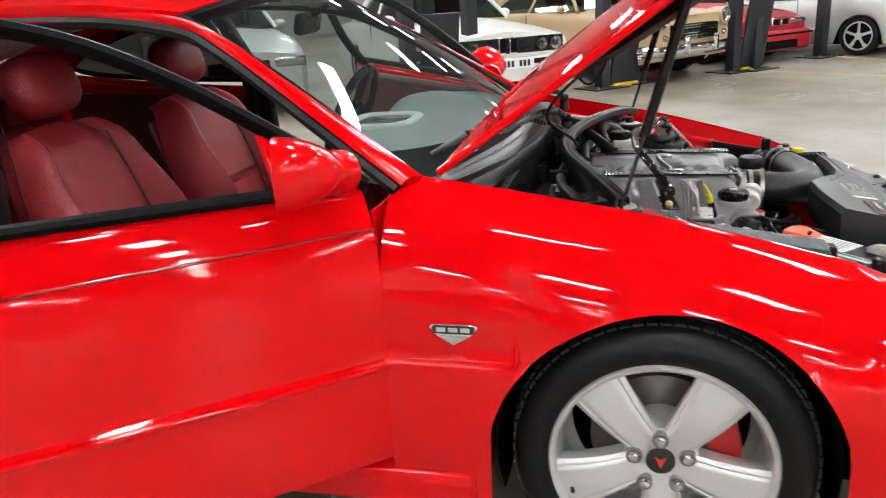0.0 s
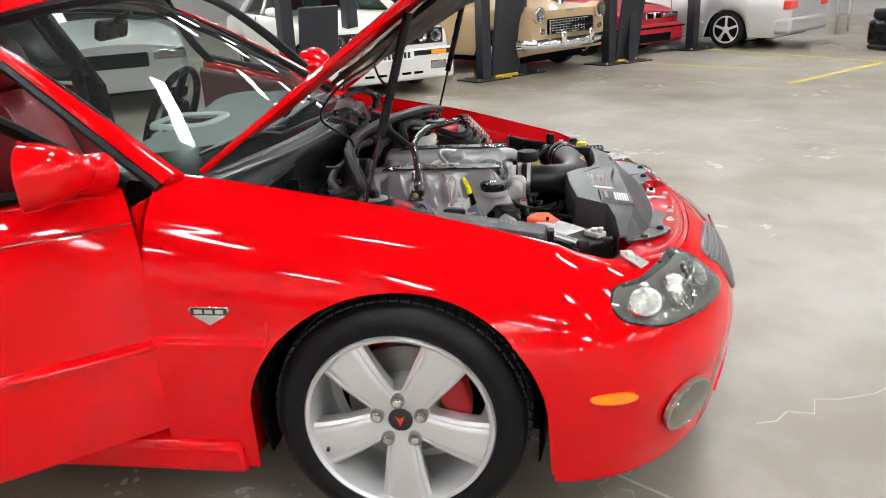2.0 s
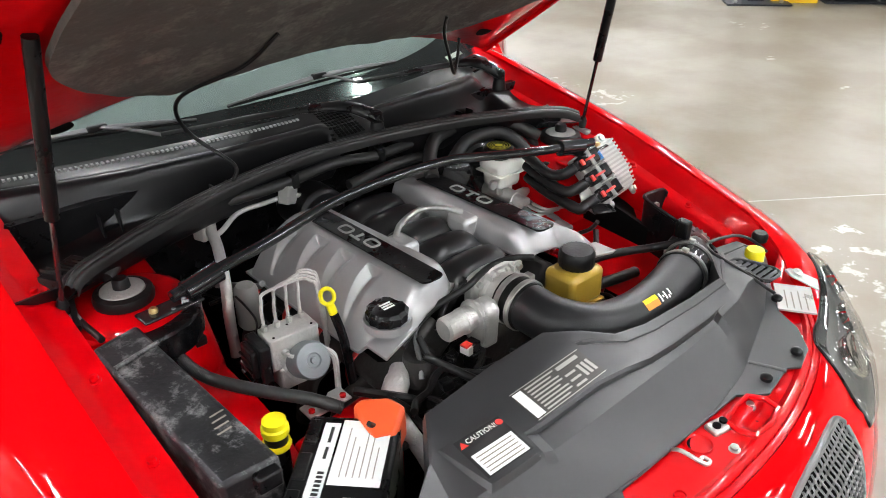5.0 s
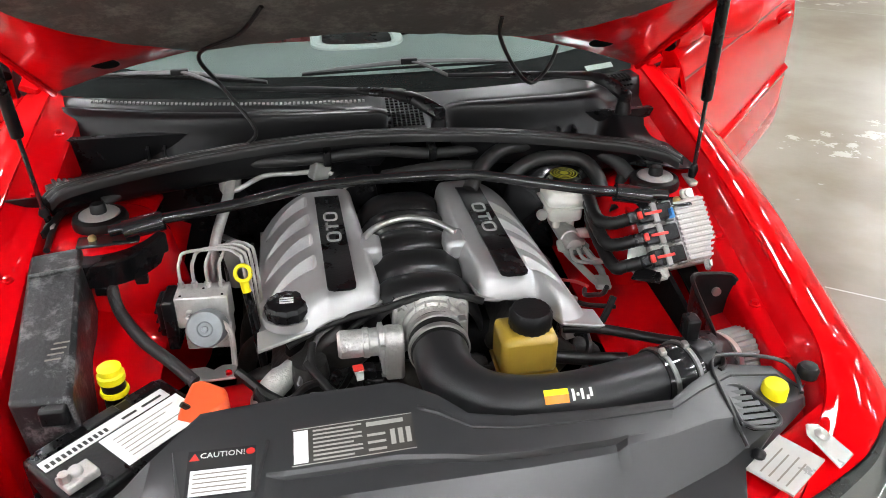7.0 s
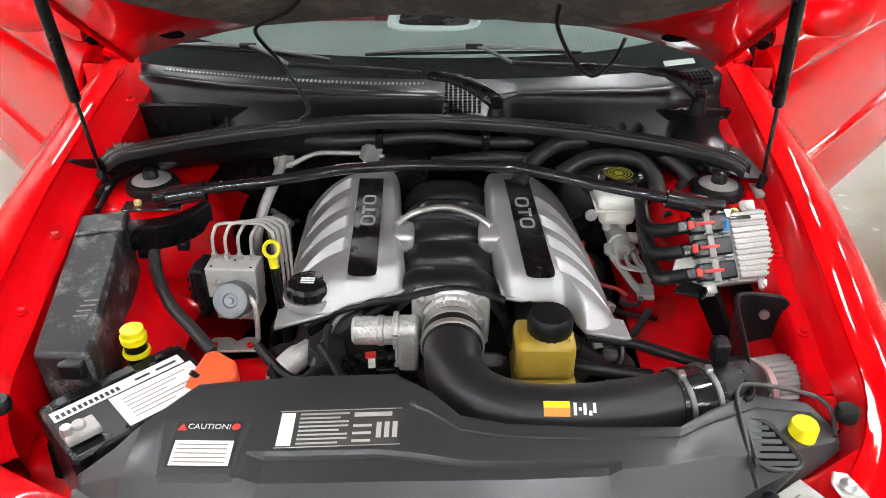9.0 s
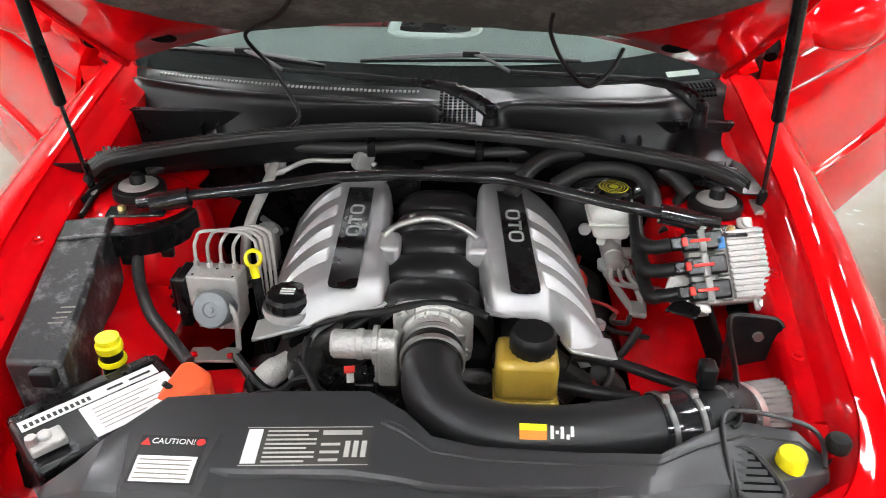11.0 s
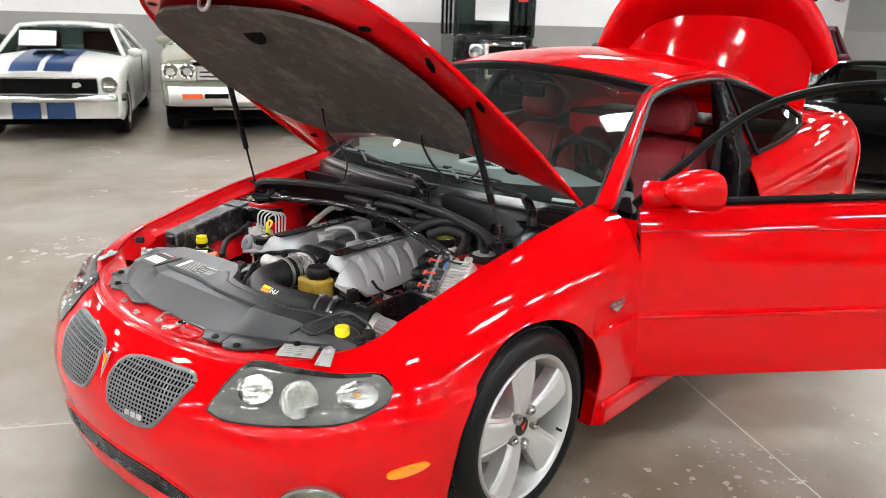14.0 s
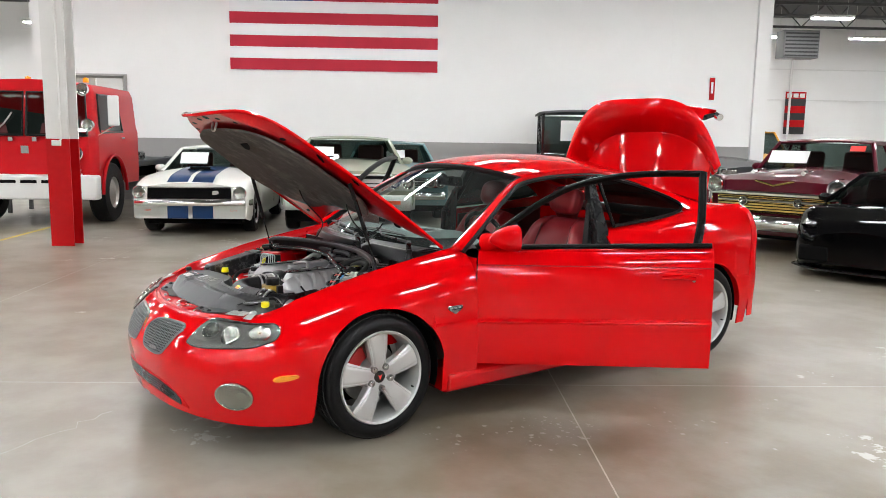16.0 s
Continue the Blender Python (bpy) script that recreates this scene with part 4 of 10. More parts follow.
HL_LO = by_angle([(16.5, 0.606), (18, 0.585), (20, 0.572), (24, 0.556), (31.8, 0.539), (41, 0.529), (50, 0.52), (57.5, 0.517), (61.2, 0.528)])
HL_HI = by_angle([(16.5, 0.614), (18, 0.632), (21, 0.639), (31.5, 0.632), (39, 0.63), (46, 0.629), (54, 0.629), (57, 0.621), (59.5, 0.588), (61.2, 0.534)])
def hl_shape(u):
    return HL_LO(u), HL_HI(u)
def hl_at(u, v, out):
    lo, hi = hl_shape(u)
    return nose_out(16.5 + 44.7 * u, lo + (hi - lo) * v, out)
for left in (True, False):
    hl = mesh("headlamp", *half(grid(lambda u, v: hl_at(u, v, 0.009), 61, 17), left), BEZEL, CAR, "clear-lensed headlamp with three reflectors")
    lens = mesh("lens", *half(grid(lambda u, v: hl_at(u, v, 0.012 + 0.015 * math.sin(math.pi * v) ** 0.5 * min(1, 8 * u, 8 * (1 - u))), 49, 17), left), LENS, hl)
    edge_pts = [hl_at(k / 40, 0, 0.008) for k in range(41)] + [hl_at(k / 40, 1, 0.008) for k in range(40, -1, -1)]
    mesh("lens_rim", *half(tube(edge_pts, 0.003, 6, 1), left), BLACK, hl)
    mesh("lamp_shroud", *half(grid(lambda u, v: hl_at(0.12 + 0.78 * u, 0.92 + 0.07 * v, 0.0105), 41, 3), left), BLACK, hl)
    rj = random.Random(31)
    for a, z, r, w in ((26.5, 0.596, 0.037, 1.45), (41.0, 0.577, 0.05, 1.0), (51.5, 0.583, 0.041, 1.25)):
        o, n = nose_point(a, z), nose_normal(a, z)
        m = surface_frame(o + n * 0.011, n) @ Matrix.Diagonal((w, 1, 1, 1))
        dv, df = lathe([(r, 0.012), (r * 0.92, 0.006), (r * 0.75, 0.0), (r * 0.5, -0.001), (r * 0.3, 0.0), (r * 0.18, -0.001)], 16)
        dv = [(x + rj.uniform(-0.0012, 0.0012), y + rj.uniform(-0.0012, 0.0012), q + rj.uniform(-0.004, 0.004)) for x, y, q in dv]
        mesh("reflector", *half(moved((dv, df), m), left), LAMP_REFL, hl, smooth=False)
        mesh("reflector_ring", *half(moved(lathe([(r * 0.98, 0.011), (r * 1.01, 0.0128), (r * 1.04, 0.006), (r * 1.05, -0.002)], 28, caps=False), m), left), CHROME, hl)
        mesh("lamp_bulb", *half(moved(lathe([(r * 0.2, 0.001), (r * 0.18, 0.010), (r * 0.1, 0.013), (0.0, 0.0135)], 14, caps=False), m), left), AMBER if a < 30 else LAMP_REFL, hl)
    # side marker and fog lamp
    mesh("side_marker", *half(nose_patch(8.3, 20.3, 0, 0, 25, 5, 0.005, lambda u: rounded(u, 0.390 + 0.014 * (1 - u), 0.42 + 0.006 * (1 - u), 2.2)), left), AMBER, CAR, "oval amber side marker lamp", solid=0.01)
    o, n = nose_out(37, FOG_Z, 0.012), nose_normal(37, FOG_Z)
    m = surface_frame(o, n) @ Matrix.Diagonal((1.42, 1, 1, 1))
    fog = mesh("fog_lamp", *half(moved(lathe([(0.068, -0.006), (0.068, 0.006), (0.062, 0.010), (0.058, 0.006), (0.02, 0.003), (0.0, 0.003)], 32, caps=False), m), left), FOG_GREY, CAR, "round grey fog lamp set into bumper")
    mesh("fog_lens", *half(moved(lathe([(0.061, 0.009), (0.04, 0.015), (0.0, 0.018)], 32, caps=False), m), left), LENS, fog)
    mesh("fog_bulb", *half(moved(lathe([(0.02, 0.004), (0.018, 0.008), (0.0, 0.01)], 16, caps=False), m @ Matrix.Translation((0.028 , 0.012, 0))), left), LAMP_REFL, fog)
    # twin-port upper grille
    GLO = by_angle([(66.6, 0.566), (68, 0.54), (70.5, 0.492), (73, 0.452), (75, 0.442), (78, 0.438), (82, 0.443), (85.6, 0.453), (86.8, 0.475), (87.6, 0.51)])
    GHI = by_angle([(66.6, 0.572), (67.4, 0.583), (69, 0.588), (75, 0.588), (80, 0.585), (84, 0.578), (86.5, 0.562), (87.6, 0.525)])
    g_at = lambda u, z, out: nose_out(66.6 + 21 * u, z, out)
    gr = mesh("grille", *half(grid(lambda u, v: g_at(u, GLO(u) + (GHI(u) - GLO(u)) * v, 0.010), 40, 17), left), DARK, CAR, "grey honeycomb radiator grille in red nose")
    rimg = [g_at(k / 30, GLO(k / 30), 0.008) for k in range(31)] + [g_at(k / 30, GHI(k / 30), 0.008) for k in range(30, -1, -1)]
    mesh("grille_surround", *half(tube(rimg, 0.006, 8, 1), left), GRILLE_GREY, gr)
    bars = []
    for k in range(15):
        z = 0.437 + 0.0105 * k
        us = [i / 60 for i in range(61) if GLO(i / 60) + 0.002 < z < GHI(i / 60) - 0.002]
        if len(us) > 2:
            bars.append(tube([g_at(u, z, 0.012) for u in us], 0.0022, 5, 1))
    for k in range(22):
        u = 0.03 + 0.044 * k
        bars.append(tube([g_at(u, GLO(u) + 0.004 + (GHI(u) - GLO(u) - 0.008) * q / 8, 0.013) for q in range(9)], 0.002, 5, 1))
    mesh("grille_mesh", *half(join(*bars), left), GRILLE_GREY, gr)
    # fender badge
    bm0 = side_point(0.43, 0.628, out=0.010)
    m = surface_frame(bm0, (1, 0, 0.1))
    sh = [(-0.052, 0.012), (-0.046, 0.020), (0.046, 0.020), (0.052, 0.012), (0.036, -0.006), (0.0, -0.026), (-0.036, -0.006)]
    bd = mesh("fender_badge", *half(moved(prism([(x * 1.0, y) for x, y in reversed(sh)], 0, 0.004), m), left), CHROME, CAR, "chrome shield-shaped fender badge", bevel=0.001)
    mesh("badge_inlay", *half(moved(prism([(-0.044, -0.001), (0.044, -0.001), (0.047, 0.012), (0.043, 0.017), (-0.043, 0.017), (-0.047, 0.012)], 0.0041, 0.0048), m), left), BLACK_GLOSS, bd)
    for x in (-0.026, 0.0, 0.026):
        mesh("badge_bar", *half(moved(prism([(x - 0.010, 0.003), (x + 0.010, 0.003), (x + 0.010, 0.013), (x - 0.010, 0.013)], 0.0049, 0.0056), m), left), CHROME, bd)
    for k in range(3):
        mesh("badge_stripe", *half(moved(box(-0.03 + 0.009 * k, 0.03 - 0.009 * k, -0.0075 - 0.005 * k, -0.0045 - 0.005 * k, 0.004, 0.0046), m), left), HOUSING, bd)
# lower intake
LOW_LO = by_angle([(60, 0.208), (66, 0.217), (75, 0.236), (90, 0.25)])
LOW_HI = by_angle([(60, 0.214), (63, 0.25), (67, 0.282), (75, 0.315), (90, 0.325)])
mouth = nose_patch(60, 90, 0, 0, 33, 11, 0.004, lambda u: (LOW_LO(u), LOW_HI(u)))
low = mesh("lower_grille", *join(mouth, mirrored(mouth)), DARK, CAR, "dark slatted lower air intake")
lip = [nose_out(60 + 30 * k / 30, LOW_HI(k / 30), 0.004) for k in range(31)]
lip = [nose_out(60 + 30 * k / 30, LOW_LO(k / 30), 0.004) for k in range(30, -1, -1)] + lip
for piece in (lip, [Vector((-p.x, p.y, p.z)) for p in lip]):
    mesh("intake_lip", *tube(piece, 0.0065, 8, 1), RED, low)
for k in range(5):
    us = [0.12 + 0.88 * i / 14 for i in range(15)]
    pts = [nose_out(60 + 30 * u, LOW_LO(u) + (LOW_HI(u) - LOW_LO(u)) * (0.16 + 0.17 * k), 0.008) for u in us]
    pts += [Vector((-p.x, p.y, p.z)) for p in reversed(pts[:-1])]
    mesh("intake_slat", *tube(pts, 0.0042, 6, 1), BLACK, low)
# valance crease under the intake
for left in (True, False):
    pts = [nose_out(a, 0.232 - 0.055 * max(0.0, (a - 48) / 42) ** 1.5, 0.001) for a in range(6, 90, 3)]
    mesh("valance_bead", *half(tube(pts, 0.006, 8, 1, flat=0.7), left), RED, CAR)
# nose emblem: a plain arrowhead
o, n = nose_point(90, 0.55, 0.006), Vector((0, -0.93, 0.35))
m = surface_frame(o, n)
em = mesh("nose_emblem", *moved(prism([(-0.022, 0.035), (0.0, -0.055), (0.022, 0.035), (0.0, 0.02)], 0, 0.006), m), CHROME, CAR, "chrome and amber arrowhead emblem", bevel=0.001)
mesh("emblem_inlay", *moved(prism([(-0.011, 0.022), (0.0, -0.03), (0.011, 0.022), (0.0, 0.012)], 0.0062, 0.0075), m), AMBER, em)
for s in (-1, 0, 1):
    o, n = nose_out(77.6, 0.463, 0.017), nose_normal(77.6, 0.463)
    m = surface_frame(o, n)
    mesh("grille_badge_bar", *moved(box(0.026 * s - 0.011, 0.026 * s + 0.011, -0.008, 0.008, 0, 0.004), m), CHROME, CAR)

# seams between bumper and fenders
for left in (True, False):
    pts = [nose_out(25.5, 0.549, 0.0004), nose_out(23.2, 0.53, 0.0004), nose_out(22.2, 0.51, 0.0004), nose_out(21.8, 0.485, 0.0004), nose_out(20.5, 0.481, 0.0004)]
    pts += [nose_out(a, 0.481 + 0.02 * (20 - a) / 20, 0.0004) for a in range(18, 1, -2)] + [side_point(y, 0.502, out=0.0004) for y in (-0.385, -0.36, -0.33)]
    mesh("bumper_seam", *half(tube(pts, 0.0017, 6, 1), left), DARK, CAR)

# ---- the coupe: engine bay ----
def crest_path():
    pts = []
    for k in range(33):
        y = 0.56 - 0.94 * k / 32
        pts.append((side_point(y, CREST(y)), Vector((-1, 0, 0))))
    for a in range(3, 34, 3):
        p = nose_point(a, NOSE_TOP(a))
        n = nose_normal(a, NOSE_TOP(a) - 0.05)
        pts.append((p, Vector((-n.x, -n.y, 0)).normalized()))
    return pts
CP = crest_path()
def gutter(u, v, left=True):
    p, n = CP[round(u * (len(CP) - 1))]
    prof = [(0.0, 0.0), (0.012, -0.012), (0.022, -0.034), (0.03, -0.046), (0.062, -0.05), (0.072, -0.056), (0.080, -0.085), (0.086, -0.16), (0.092, -0.30)]
    if left:
        prof = [(0.0, 0.0), (0.012, -0.012), (0.020, -0.034), (0.026, -0.046), (0.050, -0.05), (0.056, -0.056), (0.061, -0.085), (0.066, -0.16), (0.072, -0.30)]
    else:
        prof = [(0.0, 0.0), (0.010, -0.006), (0.022, -0.014), (0.032, -0.02), (0.056, -0.024), (0.066, -0.03), (0.073, -0.085), (0.08, -0.16), (0.088, -0.30)]
    d, h = prof[round(v * 8)]
    return Vector((p.x + n.x * d, p.y + n.y * d, p.z + h))
for left in (True, False):
    r = mesh("inner_fender_rail", *half(grid(lambda u, v: gutter(u, v, left), len(CP), 9), left), RED_IN, CAR, "red inner fender rail with bolts")
    for i in (6, 14, 22, 28):
        p, n = CP[i]
        mesh("rail_bolt", *half(lathe([(0.011, 0), (0.011, 0.003), (0.007, 0.004), (0.007, 0.010), (0, 0.011)], 8, at=(p.x + n.x * 0.04, p.y + n.y * 0.04, p.z - (0.05 if left else 0.024))), left), RED_IN, r)
    s = 1 if left else -1
    bump = lathe([(0.017, 0.0), (0.018, 0.014), (0.014, 0.02), (0.0, 0.021)], 12, at=(0, 0, 0))
    mesh("bonnet_stop", *moved(bump, pose(s * 0.63 + 0.02, -0.45, 0.692)), RUBBER, CAR, "grey rubber bonnet buffer")
    # aprons and suspension towers
    def ap(u, v, left=left):
        z = 0.685 - 0.05 * u - 0.10 * v ** 1.2
        if not left:
            z = 0.70 - 0.05 * u - 0.055 * v ** 2 - 0.09 * min(1.0, max(0.0, (u - 0.58) / 0.15)) + 0.006 * math.sin(u * 30) * math.sin(v * 9)
        return Vector((0.66 - 0.24 * v, 0.34 - 0.92 * u, z))
    mesh("bay_apron", *half(grid(ap, 40, 20), left), RED_IN, CAR)
    tw = lathe([(0.165, 0.45), (0.15, 0.60), (0.125, 0.74), (0.105, 0.775), (0.09, 0.782), (0.0, 0.782)], 32, at=(s * 0.572 + 0.028, 0.10, 0), caps=False)
    mesh("suspension_tower", *tw, RED_IN, CAR)
    mesh("tower_deck", *moved(prism([(-0.11, -0.105 if left else -0.07), (0.10, -0.105 if left else -0.07), (0.12, 0.16), (-0.10, 0.16)], 0.0, 0.012), pose(s * 0.595 + 0.025, 0.09, 0.758)), RED_IN, CAR, bevel=0.004)
    sm = mesh("strut_mount", *lathe([(0.052, 0.784), (0.053, 0.793), (0.050, 0.802), (0.041, 0.806), (0.040, 0.801), (0.02, 0.801)], 32, at=(s * 0.572 + 0.028, 0.10, 0)), RUBBER, CAR, "black and grey strut top mount")
    mesh("mount_plate", *lathe([(0.039, 0.8015), (0.038, 0.806), (0.018, 0.809)], 32, at=(s * 0.572 + 0.028, 0.10, 0)), CAST, sm)
    mesh("strut_nut", *lathe([(0.016, 0.802), (0.015, 0.822), (0.012, 0.827), (0.0, 0.828)], 12, at=(s * 0.572 + 0.028, 0.10, 0)), BLACK, sm)
    # gas strut
    base = Vector((s * 0.665 + 0.022, 0.10, 0.815))
    top = lid_open((s * 0.615, -0.13, lid_z(0.6, -0.13) - 0.035))
    d = (top - base)
    gs = mesh("gas_strut", *tube([base + d * 0.38, top], 0.0115, 10, 1), BLACK, CAR, "black gas strut holding the bonnet")
    mesh("strut_rod", *tube([base, base + d * 0.4], 0.0045, 8, 1), BLACK_GLOSS, gs)
    mesh("strut_foot", *moved(box(-0.018, 0.018, -0.03, 0.022, -0.03, -0.018), Matrix.Translation(base)), CAST, gs, bevel=0.004)
    mesh("ball_joint", *lathe([(0.01, -0.02), (0.011, 0.0), (0.006, 0.012)], 10, at=base), BLACK, gs)
# black slab stands in for the shade at the bottom of the bay
mesh("bay_shade_slab", *box(-0.62, 0.62, -0.62, 0.36, 0.22, 0.24), DARK, CAR)
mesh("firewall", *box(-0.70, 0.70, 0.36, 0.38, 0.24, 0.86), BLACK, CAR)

# darker, mottled version of the cast metal for parts below the covers
ENGINE_CAST = mat("dark_mottled_casting", (0.045, 0.043, 0.041), rough=0.5, metal=0.4, bump=0.25, scale=90, vary=0.5, vscale=14, rvary=0.15)
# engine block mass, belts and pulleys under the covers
# near-black block: the shade under the covers is in its colour
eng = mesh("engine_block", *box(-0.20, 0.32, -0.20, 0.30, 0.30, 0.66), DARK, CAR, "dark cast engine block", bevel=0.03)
for s in (-1, 1):
    mesh("cylinder_head", *moved(box(-0.085, 0.085, -0.22, 0.27, -0.05, 0.04), Matrix.Translation((0.058 + s * 0.20, 0, 0.62)) @ Matrix.Rotation(radians(s * 38), 4, "Y")), ENGINE_CAST, eng, bevel=0.012)
    for k in range(4):
        y = -0.16 + 0.115 * k
        x = 0.058 + s * 0.275
        mesh("exhaust_runner", *tube([(x, y, 0.58), (x + s * 0.06, y, 0.55), (x + s * 0.08, y, 0.46)], 0.02, 10, 5), ENGINE_CAST, eng)
        mesh("plug_lead", *tube([(x - s * 0.02, y + 0.02, 0.66), (x + s * 0.03, y + 0.02, 0.62), (x + s * 0.02, y + 0.02, 0.55)], 0.005, 6, 4), REDTAG, eng)
for name, x, z, r, w in (("crank_pulley", 0.06, 0.40, 0.085, 0.05), ("alternator_pulley", -0.12, 0.56, 0.04, 0.04), ("idler_pulley", 0.19, 0.55, 0.045, 0.03), ("tensioner_pulley", -0.03, 0.52, 0.038, 0.03)):
    mesh(name, *lathe([(r * 0.3, -0.30), (r * 0.9, -0.30), (r, -0.295), (r * 0.92, -0.28), (r, -0.262), (r * 0.4, -0.26)], 28, "y", (x, 0, z)), ENGINE_CAST, eng)
mesh("alternator", *lathe([(0.02, -0.25), (0.062, -0.245), (0.068, -0.2), (0.068, -0.14), (0.05, -0.12)], 24, "y", (-0.13, 0, 0.56)), ENGINE_CAST, eng, bevel=0.002)
mesh("front_timing_cover", *box(-0.06, 0.17, -0.24, -0.2, 0.36, 0.62), ENGINE_CAST, eng, bevel=0.02)
mesh("coolant_outlet", *lathe([(0.03, 0), (0.034, 0.03), (0.03, 0.06)], 16, at=(-0.155, -0.24, 0.60)), ENGINE_CAST, eng)
rnd = random.Random(5)
for k in range(16):
    x0, y0 = rnd.uniform(-0.2, 0.32), rnd.uniform(-0.33, -0.24)
    pts = [(x0, y0, 0.55 + rnd.uniform(0, 0.09)), (x0 + rnd.uniform(-0.08, 0.08), y0 - 0.02, 0.57 + rnd.uniform(0, 0.08)), (x0 + rnd.uniform(-0.14, 0.14), y0 + 0.05, 0.60 + rnd.uniform(-0.1, 0.03))]
    mesh("engine_hose", *tube(pts, rnd.choice([0.004, 0.006, 0.009]), 7, 5), rnd.choice([HOSE, HOSE, RUBBER, ENGINE_CAST]), eng)

# silver rocker covers
def step01(a, b, x):
    t = min(1.0, max(0.0, (x - a) / (b - a)))
    return t * t * (3 - 2 * t)
INNER = {1: lerp_table([(-0.26, 0.153), (-0.2, 0.152), (-0.02, 0.132), (0.2, 0.131)]), -1: lerp_table([(-0.26, -0.022), (-0.2, -0.014), (-0.07, -0.022), (0.2, -0.045)])}
OUTER = {1: lerp_table([(-0.28, 0.366), (0.0, 0.345), (0.25, 0.322)]), -1: lerp_table([(-0.27, -0.238), (-0.05, -0.248), (0.25, -0.256)])}
ACROSS = lerp_table([(0, -0.075), (0.02, -0.03), (0.05, -0.008), (0.1, 0.0), (0.42, 0.001), (0.5, -0.004), (0.6, -0.014), (0.7, -0.028), (0.8, -0.047), (0.9, -0.072), (0.96, -0.091), (1.0, -0.108)])
LOUVRES = {1: (0.105, 0.026, -0.052, -0.131), -1: (0.183, 0.1, 0.017, -0.068)}
def rocker(s):
    def fn(u, v):
        yf = (-0.2 - 0.014 * v - 0.062 * step01(0.5, 0.66, v)) if s > 0 else (-0.18 - 0.074 * v ** 0.8)
        y = 0.225 + (yf - 0.225) * u
        xi, xo = INNER[s](y), OUTER[s](y)
        x = xi + (xo - xi) * v
        z = 0.773 + ACROSS(v)
        # scoops: the floor sinks towards the rear and ends in a forward-facing wall
        if 0.49 < v < 0.93:
            q = (v - 0.49) / 0.44
            for yr in LOUVRES[s]:
                rear = yr + 0.006 - 0.012 * q - 0.03 * q ** 2.2
                fore = yr - 0.046 - 0.008 * q
                if fore < y < rear:
                    w = (y - fore) / (rear - fore)
                    z -= 0.021 * min(1.0, q / 0.07) * (1 - q) ** 0.55 * (step01(0.0, 0.66, w) if w < 0.66 else (1 - w) / 0.34)
        d = (1 - u) * (0.225 - yf)
        z -= 0.052 * max(0.0, 1 - d / 0.055) ** 2.4
        z -= 0.05 * max(0.0, (0.05 - u) / 0.05) ** 2
        return Vector((x, y, max(z, 0.69 - 0.02 * v + (0.042 - 0.012 * v) * step01(0.09, 0.05, d) if d < 0.09 else 0.69 - 0.02 * v)))
    c = mesh("rocker_cover", *grid(fn, 230, 101, flip=s < 0), ENGINE_SILVER, CAR, "silver engine cover with black plaque", solid=0.006)
    c.data.set_sharp_from_angle(angle=radians(24))
    def plq(u, v):
        y = 0.185 - 0.395 * u
        x0 = (0.177 + 0.018 * u) if s > 0 else (-0.126 + 0.016 * u)
        e = max(0.0, 1 - min(u, 1 - u) * 0.395 / 0.012)
        w = 0.05 - 0.024 * (1 - math.sqrt(max(0.0, 1 - e * e)))
        return Vector((x0 + 0.021 + w * (v - 0.5), y, 0.7775 - 0.03 * max(0, (0.08 - u) / 0.08) ** 2))
    mesh("plaque", *grid(plq, 90, 3), BLACK, c, "black inlay strip with three grey marks", solid=-0.004)
    for k in range(3):
        y = (0.055 if s > 0 else 0.06) - 0.042 * k
        xc = (0.203 if s > 0 else -0.099) + (0.002 * k if s > 0 else 0.002 * k)
        ring = []
        for q in range(20):
            a = 2 * math.pi * q / 20
            ca, sa = math.cos(a), math.sin(a)
            ring.append((xc + 0.012 * math.copysign(abs(ca) ** 0.6, ca), y + 0.016 * math.copysign(abs(sa) ** 0.6, sa), 0.7825))
        if k == 1:
            mesh("plaque_mark", *join(box(xc - 0.012, xc + 0.012, y - 0.003, y + 0.003, 0.7818, 0.784), box(xc + 0.008 * s, xc + 0.013 * s, y - 0.015, y + 0.015, 0.7818, 0.784)), HOUSING, c)
        else:
            mesh("plaque_mark", *tube(ring + [ring[0]], 0.0025, 6, 1), HOUSING, c)
    # bracket bulge where the crossing pipe enters
    xin = INNER[s](-0.03)
    mesh("pipe_boss", *moved(box(-0.022, 0.022, -0.035, 0.03, -0.03, 0.012), Matrix.Translation((xin + s * 0.004, -0.035, 0.763))), ENGINE_SILVER, c, bevel=0.01)
    return c
CR = rocker(-1)
rocker(1)
# oil filler in the right-hand cover
mesh("filler_neck", *lathe([(0.044, 0.715), (0.046, 0.724), (0.044, 0.731), (0.040, 0.728)], 28, at=(-0.186, -0.19, 0)), ENGINE_SILVER, CR)
cap = lathe([(0.030, 0.725), (0.037, 0.73), (0.038, 0.746), (0.033, 0.753), (0.012, 0.755), (0.0, 0.755)], 36, at=(-0.186, -0.19, 0), caps=False)
cap = ([(v[0] + (v[0] + 0.186) * (0.06 if i % 3 == 0 else 0), v[1] + (v[1] + 0.19) * (0.06 if i % 3 == 0 else 0), v[2]) for i, v in enumerate(cap[0])], cap[1])
oc = mesh("oil_cap", *cap, BLACK, CAR, "black ribbed oil filler cap")
for k in range(3):
    mesh("cap_print", *moved(box(-0.012, 0.012, -0.002, 0.002, 0, 0.0006), pose(-0.186, -0.183 - 0.007 * k, 0.7552)), LABEL_W, oc)

